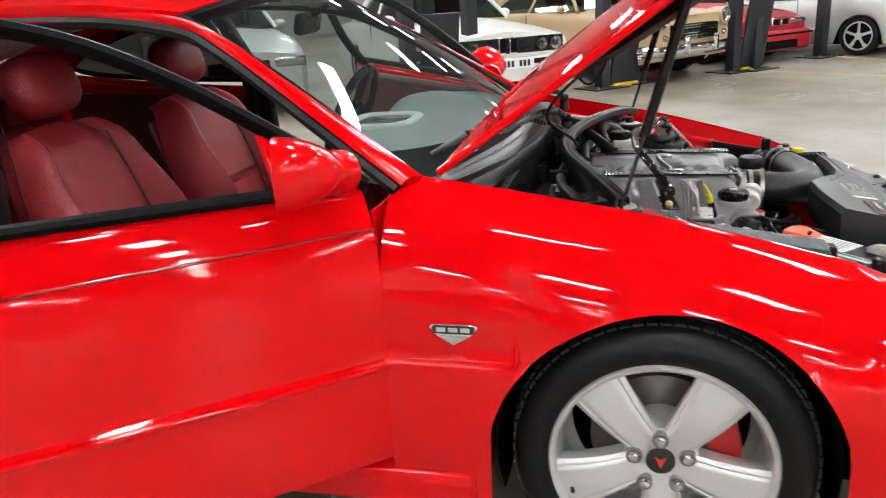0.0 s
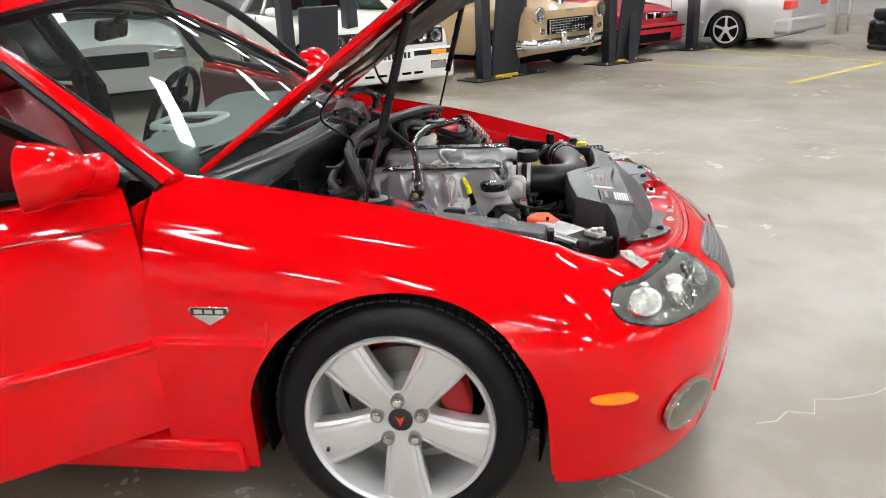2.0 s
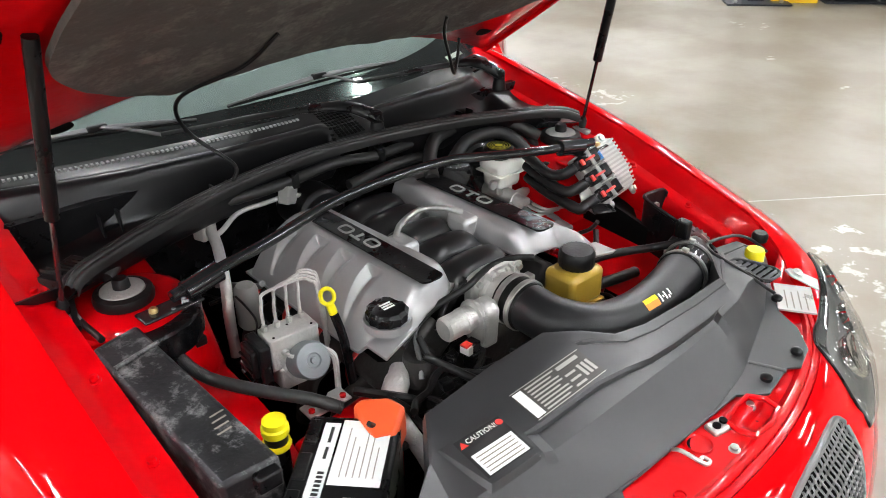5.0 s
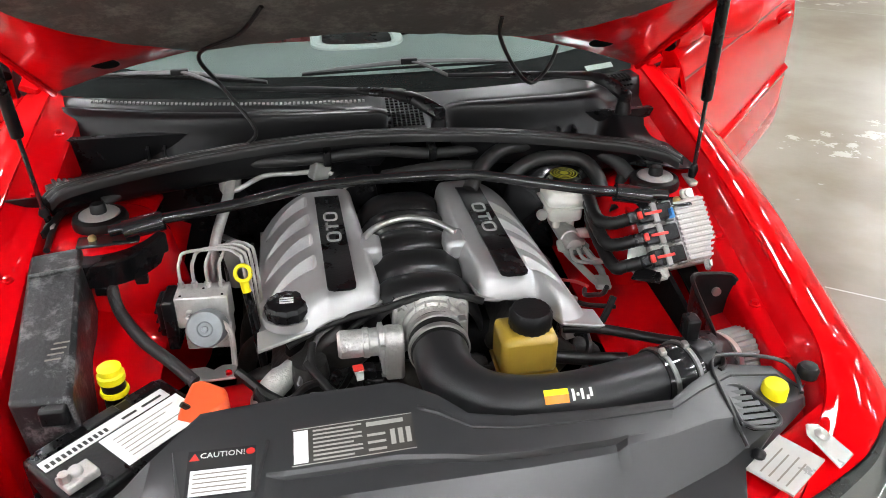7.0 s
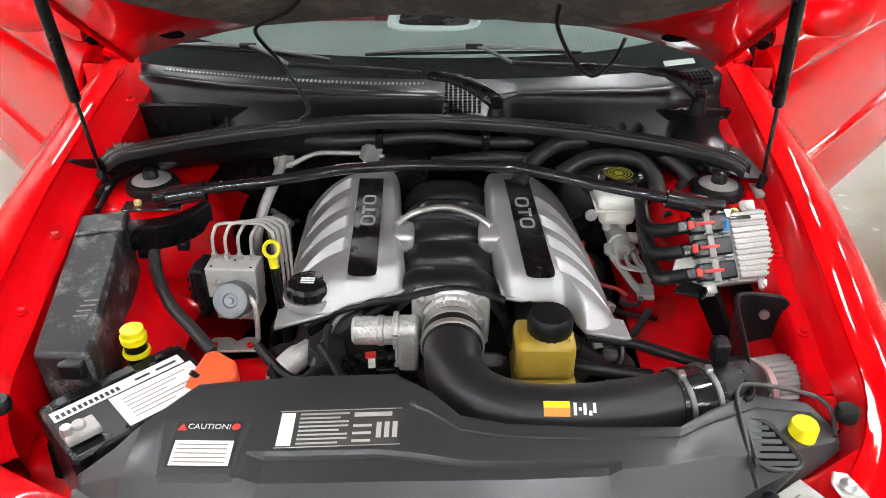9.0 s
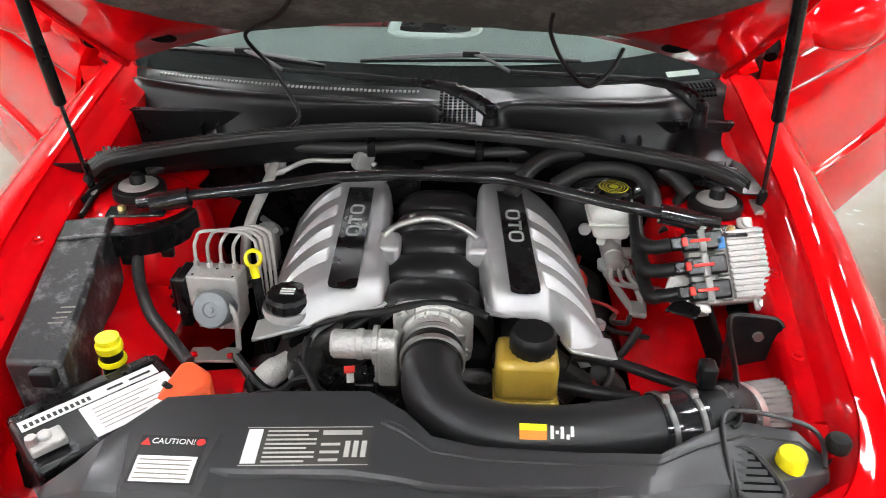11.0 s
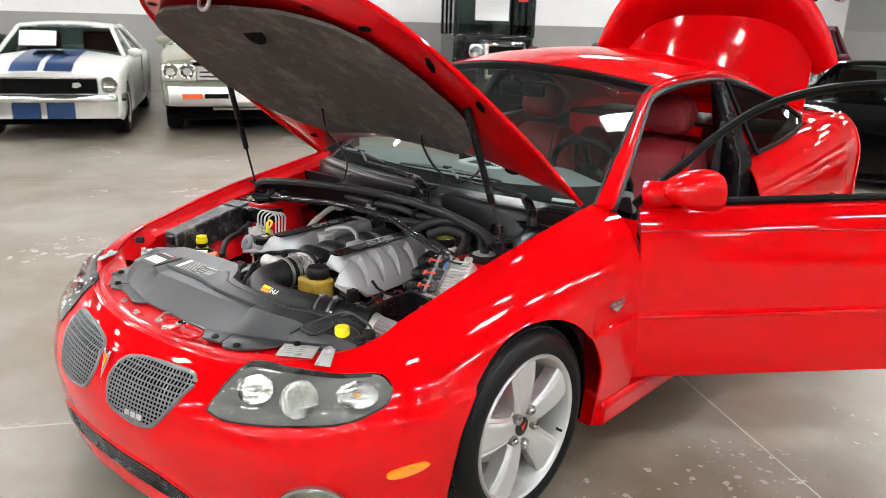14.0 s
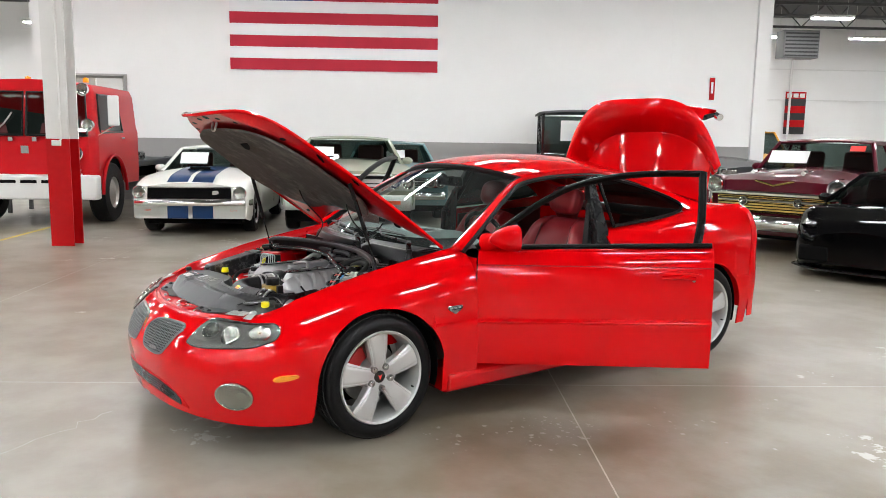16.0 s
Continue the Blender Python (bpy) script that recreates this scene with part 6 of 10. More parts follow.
mesh("slot_lip", *tube([Vector((x, y, 0.643)) for x, y in ((0.125, -0.70), (0.208, -0.69), (0.22, -0.742), (0.13, -0.752), (0.122, -0.70))], 0.005, 8, 2), RED_IN, lp)
p = on_latch(0.108, -0.699)
lm = mesh("latch_mechanism", *moved(box(-0.022, 0.022, -0.014, 0.014, 0.002, 0.014), Matrix.Translation(p) @ Matrix.Rotation(radians(-10), 4, "Z")), STEEL, lp, bevel=0.004)
for d in (-0.009, 0.010):
    mesh("latch_stud", *moved(lathe([(0.007, 0.013), (0.007, 0.018), (0.0, 0.018)], 10, at=(d, 0, 0)), Matrix.Translation(p)), DARK, lm)
p = on_latch(0.015, -0.725)
mesh("latch_hook", *tube([p + Vector((-0.012, 0.045, 0.012)), p + Vector((-0.01, 0.03, 0.018)), p + Vector((-0.002, 0.004, 0.012)), p + Vector((0.004, -0.008, 0.008)), p + Vector((0.014, -0.008, 0.008)), p + Vector((0.014, 0.004, 0.008)), p + Vector((0.004, 0.004, 0.008))], 0.0035, 8, 4), STEEL, lp)
mesh("build_plate", *moved(box(-0.05, 0.05, -0.036, 0.036, 0.0, 0.004), Matrix.Translation((0.532, -0.602, 0.660)) @ Matrix.Rotation(radians(34), 4, "Z")), PLATE, lp, "pale metal build plate")
for k in range(4):
    mesh("plate_print", *moved(box(-0.042, 0.02 + 0.006 * (k % 2), -0.022 + 0.013 * k, -0.0195 + 0.013 * k, 0.004, 0.0045), Matrix.Translation((0.532, -0.602, 0.660)) @ Matrix.Rotation(radians(34), 4, "Z")), LABEL_G, lp)
for s in (1, -1):
    bw = Matrix.Translation((s * 0.608, -0.562, 0.666)) @ Matrix.Rotation(radians(s * 32), 4, "Z") @ Matrix.Rotation(radians(20), 4, "X")
    br = mesh("lamp_bracket", *moved(prism([(-0.016, 0.014), (-0.022, -0.05), (0.022, -0.05), (0.018, 0.014), (0.0, 0.026)], 0.001, 0.006), bw), PLATE, CAR, "off-white headlamp bracket", bevel=0.003)
    mesh("bracket_bolt", *moved(lathe([(0.012, 0.009), (0.012, 0.012), (0.006, 0.017)], 10), bw), STEEL, br)

# control unit with cooling fins, on the left apron
EM = Matrix.Translation((0.587, -0.062, 0.752)) @ Matrix.Rotation(radians(4), 4, "Z") @ Matrix.Rotation(radians(-6), 4, "Y") @ Matrix.Rotation(radians(46), 4, "X")
ecu = mesh("control_unit", *moved(join(box(-0.066, 0.07, -0.068, 0.068, -0.03, 0.004), box(0.0, 0.07, -0.064, 0.064, 0.004, 0.012)), EM), CAST, CAR, "finned aluminium engine control unit", bevel=0.004)
for k in range(12):
    y = -0.058 + 0.0105 * k
    mesh("cooling_fin", *moved(box(0.002, 0.068, y - 0.0026, y + 0.0026, 0.012, 0.019), EM), FIN, ecu)
for x, y in ((-0.035, 0.075), (0.045, 0.075), (-0.055, -0.075), (0.05, -0.075)):
    mesh("mounting_lug", *moved(box(x - 0.014, x + 0.014, y - 0.012, y + 0.012, -0.006, 0.006), EM), CAST, ecu, bevel=0.005)
    mesh("lug_bolt", *moved(lathe([(0.008, 0.006), (0.008, 0.012), (0.004, 0.013), (0, 0.012)], 8, at=(x, y, 0)), EM), STEEL, ecu)
for k, y in enumerate((0.046, 0.001, -0.044)):
    pl = mesh("connector", *moved(join(box(-0.078, -0.006, y - 0.017, y + 0.017, 0.002, 0.026), box(-0.1, -0.074, y - 0.012, y + 0.012, 0.004, 0.022)), EM), BLACK, ecu, bevel=0.004)
    mesh("connector_latch", *moved(box(-0.066, -0.03, y - 0.003, y + 0.003, 0.026, 0.030), EM), REDTAG, pl, bevel=0.001)
    mesh("connector_tab", *moved(box(-0.08, -0.07, y - 0.008, y + 0.008, 0.022, 0.029), EM), REDTAG, pl, bevel=0.002)
    mesh("connector_clamp", *moved(join(box(-0.05, -0.038, y - 0.021, y + 0.021, 0.012, 0.029), box(-0.02, -0.004, y - 0.021, y + 0.021, 0.004, 0.022)), EM), HOUSING, pl, bevel=0.002)
    a = EM @ Vector((-0.098, y, 0.013))
    mesh("loom", *tube([a, a + Vector((-0.028, 0.004, -0.008)), a + Vector((-0.048, 0.03 - 0.008 * k, -0.012)), a + Vector((-0.05, 0.07 + 0.02 * k, 0.0)), a + Vector((-0.045, 0.12 + 0.03 * k, 0.015))], 0.0125, 10, 6, rings=0.1), HOSE, pl)
mesh("wire_tag", *moved(box(-0.018, -0.004, 0.028, 0.05, 0.022, 0.026), EM), mat("blue_wire", (0.03, 0.2, 0.5), rough=0.4), ecu, bevel=0.004)
mesh("unit_bracket", *moved(prism([(-0.07, -0.07), (-0.10, -0.075), (-0.118, -0.04), (-0.10, 0.0), (-0.066, 0.02)], -0.014, -0.01), EM), CAST, ecu, bevel=0.002)
mesh("harness_bracket", *prism([(0.47, -0.13), (0.52, -0.155), (0.54, -0.12), (0.50, -0.09)], 0.695, 0.70), BLACK, CAR, bevel=0.003)

# brake fluid bottle and servo
CAP_PRINT = mat("worn_yellow_print", (0.4, 0.36, 0.03), rough=0.5, vary=0.4, vscale=60)
br = mesh("brake_fluid_bottle", *join(box(0.366, 0.442, 0.082, 0.148, 0.712, 0.756), box(0.358, 0.45, 0.072, 0.155, 0.752, 0.786)), WHITE_PL, CAR, "translucent white brake fluid bottle", bevel=0.014)
mesh("bottle_seam", *box(0.355, 0.453, 0.069, 0.158, 0.752, 0.756), WHITE_PL, br, bevel=0.0015)
for x in (0.388, 0.42):
    mesh("bottle_neck", *lathe([(0.009, 0.695), (0.009, 0.714)], 12, at=(x, 0.105, 0)), WHITE_PL, br)
mesh("bottle_lug", *moved(lathe([(0.012, -0.004), (0.012, 0.004)], 16, "y"), Matrix.Translation((0.35, 0.09, 0.735))), CAST, br)
bc = lathe([(0.034, 0.785), (0.037, 0.79), (0.036, 0.806), (0.03, 0.811), (0.0, 0.812)], 32, at=(0.404, 0.128, 0), caps=False)
bcap = mesh("brake_cap", *([(v[0] + (v[0] - 0.404) * (0.05 if i % 2 else 0), v[1] + (v[1] - 0.128) * (0.05 if i % 2 else 0), v[2]) for i, v in enumerate(bc[0])], bc[1]), BLACK, br)
for r in (0.029, 0.0225, 0.0165):
    mesh("cap_ring", *lathe([(r, 0.8125), (r - 0.0022, 0.8128)], 28, at=(0.404, 0.128, 0), caps=False), CAP_PRINT, bcap)
mesh("cap_dot", *lathe([(0.0095, 0.8128), (0.0, 0.813)], 20, at=(0.404, 0.128, 0), caps=False), CAP_PRINT, bcap)
mesh("brake_servo", *lathe([(0.03, 0.17), (0.10, 0.19), (0.125, 0.22), (0.125, 0.28), (0.10, 0.3)], 36, "y", (0.42, 0, 0.70)), BLACK_GLOSS, CAR, "round black brake servo")
mc = mesh("master_cylinder", *lathe([(0.0, 0.035), (0.016, 0.035), (0.019, 0.04), (0.019, 0.065), (0.022, 0.067), (0.022, 0.17)], 20, "y", (0.41, 0, 0.682)), CAST, CAR, "cast brake master cylinder")
mesh("outlet_boss", *lathe([(0.012, 0.0), (0.012, 0.03), (0.009, 0.034), (0.009, 0.045)], 14, "x", (0.43, 0.085, 0.685)), CAST, mc)
bk = mesh("brake_bracket", *moved(prism([(-0.036, 0.014), (-0.038, -0.012), (-0.014, -0.03), (0.026, -0.028), (0.034, -0.006), (0.022, 0.016), (0.0, 0.024)], 0.0, 0.008), pose(0.414, 0.055, 0.672, 18, 0, 0)), HOUSING, CAR, "grey pressed bracket below the brake bottle", bevel=0.003)
for pts in ([(0.39, 0.03, 0.674), (0.405, -0.005, 0.664), (0.42, -0.04, 0.655), (0.43, -0.062, 0.65)], [(0.434, 0.032, 0.674), (0.444, 0.0, 0.664), (0.45, -0.03, 0.656), (0.446, -0.06, 0.65)]):
    mesh("bracket_arm", *tube(pts, 0.0075, 8, 5, flat=0.5), HOUSING, bk)
mesh("bracket_end", *moved(box(-0.016, 0.016, -0.022, 0.022, -0.006, 0.006), pose(0.441, -0.062, 0.65, 0, 0, -10)), HOUSING, bk, bevel=0.004)
mesh("bracket_bolt", *lathe([(0.009, 0.679), (0.009, 0.686), (0.004, 0.688)], 10, at=(0.43, 0.052, 0)), STEEL, bk)
for k in range(3):
    mesh("brake_line", *tube([(0.40 + 0.015 * k, 0.03, 0.68), (0.40 + 0.02 * k, -0.01, 0.675), (0.45 + 0.02 * k, -0.02, 0.67)], 0.004, 7, 5), STEEL, CAR)

# tower bar
TBAR = [(-0.50, -0.012, 0.822), (-0.41, 0.003, 0.832), (-0.30, 0.022, 0.838), (-0.20, 0.045, 0.846), (-0.13, 0.062, 0.85), (0.01, 0.075, 0.852), (0.17, 0.074, 0.85), (0.235, 0.058, 0.847), (0.32, 0.03, 0.84), (0.42, -0.005, 0.834), (0.50, -0.02, 0.828), (0.57, -0.028, 0.822)]
bar = mesh("tower_bar", *tube(TBAR, 0.0108, 14, 5), BLACK_GLOSS, CAR, "black strut tower brace bar")
for s, x, y in ((-1, -0.505, -0.01), (1, 0.565, -0.026)):
    mesh("bar_plate", *moved(box(-0.055, 0.055, -0.02, 0.02, 0, 0.006), pose(x, y, 0.80, 0, 0, 5)), BLACK_GLOSS, bar, bevel=0.006)
    mesh("bar_clamp", *tube([(x - s * 0.03, y + 0.002, 0.82), (x - s * 0.10, y + 0.012, 0.83)], 0.019, 12, 2), BLACK_GLOSS, bar)
    mesh("bar_bolt", *lathe([(0.008, 0.806), (0.008, 0.811), (0.005, 0.815)], 8, at=(x + s * 0.028, y, 0)), mat("brass_bolt", (0.5, 0.36, 0.16), rough=0.35, metal=0.9), bar)

# fuse box on the right rail
fx = [(-0.645, -0.018), (-0.56, 0.008), (-0.508, -0.36), (-0.602, -0.356)]
ft = [0.788, 0.786, 0.722, 0.72]
fv = [(x, y, z) for (x, y), z in zip(fx, ft)] + [(x + 0.01, y, z - 0.15) for (x, y), z in zip(fx, ft)]
# pale patches put the lamps' reflection on the lid into its colour
FUSE = scuff_or_sheen(mat("lamp_sheen_black_plastic", (0.014, 0.014, 0.015), rough=0.4, bump=0.12, scale=120, rvary=0.1), (0.2, 0.2, 0.2), 0.5, 0.66, 20)
fb = mesh("fuse_box", *(fv, [(3, 2, 1, 0), (4, 5, 6, 7), (0, 1, 5, 4), (1, 2, 6, 5), (2, 3, 7, 6), (3, 0, 4, 7)]), FUSE, CAR, "long dusty black fuse box", bevel=0.008)
mesh("fuse_lid_rib", *tube([(-0.63, -0.08, 0.779), (-0.55, -0.055, 0.777)], 0.004, 6, 1), FUSE, fb)
mesh("fuse_clip", *moved(box(-0.02, 0.02, -0.012, 0.012, -0.03, 0.0), pose(-0.535, -0.365, 0.715)), BLACK, fb, bevel=0.004)
for k in range(4):
    mesh("fuse_mark", *moved(box(-0.012, 0.012, -0.0015, 0.0015, 0, 0.0005), pose(-0.545 - 0.002 * k, -0.24 - 0.012 * k, 0.744 - 0.002 * k, 10, 0, 8)), LABEL_G, fb)
# shroud round the right tower
SHROUD = smooth_path([(-0.585, -0.03, 0.77), (-0.55, -0.036, 0.77), (-0.51, -0.032, 0.77), (-0.475, -0.015, 0.77), (-0.445, 0.02, 0.77), (-0.425, 0.07, 0.77)], 6)
SHROUD_SECTION = [(0.0, -0.052), (-0.004, -0.05), (-0.004, -0.004), (0.0, 0.0), (0.03, 0.001), (0.034, -0.003), (0.034, -0.05)]
def shroud(u, v):
    k = round(u * (len(SHROUD) - 1))
    d = SHROUD[min(k + 1, len(SHROUD) - 1)] - SHROUD[max(k - 1, 0)]
    side = Vector((-d.y, d.x, 0)).normalized()
    a, b = SHROUD_SECTION[round(v * 6)]
    return SHROUD[k] + side * a + Vector((0, 0, b))
ts = mesh("tower_shroud", *grid(shroud, len(SHROUD), 7), BLACK, CAR, "black plastic shroud beside tower")
for k in (9, 20):
    p = SHROUD[k]
    mesh("shroud_foot", *moved(box(-0.012, 0.012, -0.006, 0.01, -0.068, -0.05), Matrix.Translation(p)), BLACK, ts, bevel=0.003)

MOTOR_GREY = mat("zinc_motor_shell", (0.2, 0.215, 0.225), rough=0.4, metal=0.5, vary=0.25, vscale=30)
# battery, terminal cover, coolant cap
BM = Matrix.Translation((-0.435, -0.40, 0.60)) @ Matrix.Rotation(radians(44), 4, "Z")
bat = mesh("battery", *moved(box(-0.12, 0.12, -0.075, 0.075, -0.14, 0.075), BM), BLACK, CAR, "black battery with white paper labels", bevel=0.008)
mesh("battery_label", *moved(box(-0.11, 0.10, 0.02, 0.045, 0.0755, 0.0765), BM), LABEL_W, bat)
mesh("battery_label", *moved(box(-0.03, 0.108, -0.062, 0.016, 0.0755, 0.0765), BM), LABEL_W, bat)
for k in range(6):
    mesh("label_print", *moved(box(-0.015, 0.05 + 0.02 * (k % 3), -0.05 + 0.010 * k, -0.0485 + 0.010 * k, 0.077, 0.0774), BM), LABEL_G, bat)
for k in range(12):
    mesh("label_print", *moved(box(-0.105 + 0.0085 * k, -0.1 + 0.0085 * k, 0.024, 0.034, 0.077, 0.0774), BM), INK, bat)
for x0, x1 in ((0.02, 0.045), (0.055, 0.09)):
    mesh("label_print", *moved(box(x0, x1, 0.028, 0.033, 0.077, 0.0774), BM), INK, bat)
for k in range(3):
    mesh("vent_cap", *moved(box(-0.10 + 0.075 * k, -0.045 + 0.075 * k, 0.05, 0.07, 0.075, 0.079), BM), BLACK, bat, bevel=0.003)
mesh("battery_terminal", *moved(join(lathe([(0.011, 0.075), (0.01, 0.10)], 14, at=(-0.09, -0.03, 0)), box(-0.115, -0.065, -0.05, -0.015, 0.078, 0.092)), BM), CAST, bat, bevel=0.003)
mesh("terminal_bolt", *moved(lathe([(0.008, 0.09), (0.008, 0.105)], 8, at=(-0.108, -0.033, 0)), BM), STEEL, bat)
oc = [(-0.366, -0.385), (-0.33, -0.40), (-0.278, -0.36), (-0.285, -0.325), (-0.325, -0.295), (-0.345, -0.30)]
mesh("terminal_cover", *([(x, y, 0.625) for x, y in oc] + [(x * 0.97 - 0.01, y * 0.97 - 0.01, 0.688 - 0.012 * (i in (0, 1))) for i, (x, y) in enumerate(oc)], [tuple(range(5, -1, -1)), tuple(range(6, 12))] + [(i, (i + 1) % 6, 6 + (i + 1) % 6, 6 + i) for i in range(6)]), ORANGE, CAR, "orange plastic battery terminal cover", bevel=0.008)
cc = mesh("coolant_neck", *lathe([(0.019, 0.56), (0.019, 0.688)], 18, at=(-0.472, -0.275, 0)), BLACK, CAR, "yellow-capped black filler neck")
mesh("coolant_cap", *lathe([(0.021, 0.686), (0.022, 0.69), (0.022, 0.699), (0.019, 0.702), (0.019, 0.712), (0.0, 0.713)], 28, at=(-0.472, -0.275, 0), caps=False), YELLOW, cc)
mesh("coolant_ring", *lathe([(0.022, 0.66), (0.0235, 0.664), (0.022, 0.67)], 28, at=(-0.472, -0.275, 0)), YELLOW, cc)
mesh("battery_cable", *tube([(-0.52, -0.47, 0.66), (-0.55, -0.44, 0.64), (-0.56, -0.38, 0.60)], 0.009, 8, 5), HOSE, CAR)

# brake pressure unit with its pipes
AM = Matrix.Translation((-0.342, -0.10, 0.70)) @ Matrix.Rotation(radians(-3), 4, "Z")
ab = mesh("pressure_unit", *moved(join(box(-0.045, 0.05, -0.026, 0.026, -0.03, 0.035), box(-0.034, 0.046, -0.03, 0.03, -0.075, -0.03)), AM), CAST, CAR, "aluminium brake pressure unit with steel pipes", bevel=0.003)
PM = AM @ Matrix.Translation((0.012, -0.02, -0.03)) @ Matrix.Rotation(radians(62), 4, "X")
mesh("pump_motor", *moved(lathe([(0.03, 0.0), (0.034, 0.004), (0.0345, 0.05), (0.031, 0.056), (0.014, 0.0575), (0.012, 0.0545), (0.006, 0.0545), (0.005, 0.058), (0.0, 0.058)], 36), PM), MOTOR_GREY, ab)
mesh("motor_flange", *moved(lathe([(0.036, 0.0), (0.039, 0.002), (0.039, 0.007), (0.036, 0.009)], 30), PM), CAST, ab)
for k in range(3):
    a = radians(40 + 120 * k)
    mesh("motor_screw", *moved(lathe([(0.004, 0.008), (0.004, 0.013), (0.0, 0.013)], 8, at=(0.037 * math.cos(a), 0.037 * math.sin(a), 0)), PM), STEEL, ab)
for x, y in ((-0.034, -0.018), (0.04, -0.018), (0.004, 0.005)):
    mesh("port_mark", *moved(lathe([(0.0025, 0.035), (0.0025, 0.0358), (0.0, 0.0358)], 8, at=(x, y, 0)), AM), DARK, ab)
for x in (-0.02, 0.018):
    mesh("port_plug", *moved(lathe([(0.0, -0.034), (0.006, -0.034), (0.007, -0.026)], 12, "y", (x, 0, 0.004)), AM), STEEL, ab)
mesh("unit_controller", *moved(join(box(-0.068, -0.046, -0.03, 0.034, -0.075, 0.03), box(-0.08, -0.066, -0.02, 0.028, -0.05, 0.022)), AM), BLACK, ab, bevel=0.005)
for k in range(3):
    mesh("controller_rib", *moved(box(-0.084, -0.08, -0.018, 0.026, -0.04 + 0.02 * k, -0.036 + 0.02 * k), AM), BLACK, ab)
for k in range(4):
    x = -0.036 + 0.024 * k
    p0 = AM @ Vector((x, 0.012, 0.035))
    mesh("brake_pipe", *tube([p0, p0 + Vector((0, 0.002, 0.035)), p0 + Vector((0.004, 0.006, 0.052)), p0 + Vector((0.016, 0.016 + 0.004 * k, 0.064)), AM @ Vector((0.045 + 0.006 * k, 0.03 + 0.008 * k, 0.101)), AM @ Vector((0.068 + 0.006 * k, 0.026 + 0.01 * k, 0.092)), AM @ Vector((0.078 + 0.006 * k, 0.02 + 0.01 * k, 0.07)), AM @ Vector((0.082 + 0.006 * k, 0.012 + 0.008 * k, -0.06))], 0.0032, 7, 6), CAST, ab)
    mesh("pipe_nut", *moved(lathe([(0.0062, 0.035), (0.0062, 0.045)], 6, at=(x, 0.012, 0)), AM), STEEL, ab)
for k in range(2):
    p0 = AM @ Vector((-0.02 + 0.038 * k, -0.034, 0.004))
    mesh("brake_pipe", *tube([p0, p0 + Vector((0.0, -0.016, 0.004)), p0 + Vector((0.018, -0.022, 0.0)), p0 + Vector((0.062 - 0.03 * k, -0.03, -0.01)), p0 + Vector((0.072 - 0.034 * k, -0.035, -0.03)), p0 + Vector((0.07 - 0.034 * k, -0.04, -0.09))], 0.0036, 7, 6), CAST, ab)
mesh("unit_bracket", *prism([(-0.376, -0.215), (-0.288, -0.212), (-0.288, -0.172), (-0.314, -0.172), (-0.328, -0.184), (-0.344, -0.172), (-0.376, -0.175)], 0.612, 0.617), STEEL, ab, bevel=0.002)
for x in (-0.365, -0.30):
    mesh("bracket_stud", *lathe([(0.006, 0.617), (0.006, 0.622), (0.003, 0.624)], 10, at=(x, -0.2, 0)), RED_IN, ab)
mesh("chassis_leg", *prism([(-0.42, -0.22), (-0.24, -0.19), (-0.27, -0.34), (-0.40, -0.36)], 0.50, 0.595), RED_IN, CAR, bevel=0.01)
mesh("corrugated_hose", *tube([(-0.515, -0.02, 0.725), (-0.512, -0.035, 0.71), (-0.502, -0.065, 0.698), (-0.482, -0.105, 0.69), (-0.437, -0.18, 0.69), (-0.385, -0.235, 0.68), (-0.345, -0.27, 0.66)], 0.0108, 12, 26, rings=0.06), LOOM, CAR, "black corrugated loom hose")
ds = mesh("dipstick", *tube([(-0.262 + 0.0135 * math.cos(radians(a)), -0.115 + 0.007 * math.sin(radians(a)), 0.772 + 0.0125 * math.sin(radians(a))) for a in range(0, 361, 20)], 0.004, 8, 1), YELLOW, CAR, "yellow ring-handled dipstick")
mesh("dipstick_neck", *tube([(-0.262, -0.12, 0.76), (-0.258, -0.125, 0.738)], 0.008, 10, 1), YELLOW, ds)
mesh("dipstick_tube", *tube([(-0.258, -0.125, 0.738), (-0.25, -0.14, 0.68), (-0.24, -0.15, 0.55)], 0.009, 8, 3), BLACK, ds)
rp = mesh("refrigerant_pipe", *tube([(-0.305, 0.265, 0.785), (-0.315, 0.21, 0.76), (-0.338, 0.145, 0.71), (-0.352, 0.12, 0.65), (-0.355, 0.11, 0.56)], 0.0115, 12, 6), CAST, CAR, "bare aluminium refrigerant pipe")
mesh("refrigerant_valve", *lathe([(0.014, 0.765), (0.016, 0.78), (0.016, 0.80), (0.009, 0.805), (0.009, 0.822)], 14, at=(-0.302, 0.275, 0)), PLATE, rp)
mesh("valve_block", *moved(box(-0.02, 0.02, -0.016, 0.016, -0.03, 0.012), pose(-0.312, 0.268, 0.785, 0, 0, 20)), PLATE, rp, bevel=0.004)
mesh("dryer_can", *lathe([(0.018, 0.60), (0.025, 0.61), (0.025, 0.69), (0.018, 0.70), (0.008, 0.703)], 20, at=(-0.305, 0.13, 0)), HOUSING, rp)
mesh("refrigerant_pipe", *tube([(-0.305, 0.235, 0.77), (-0.285, 0.24, 0.775), (-0.235, 0.262, 0.79), (-0.17, 0.266, 0.79), (-0.11, 0.266, 0.79), (-0.075, 0.25, 0.78), (-0.06, 0.22, 0.765)], 0.0055, 10, 5), CAST, CAR)
mesh("pipe_block", *moved(box(-0.02, 0.02, -0.014, 0.014, -0.018, 0.022), pose(-0.115, 0.262, 0.792, 0, 20, 30)), HOUSING, CAR, bevel=0.004)
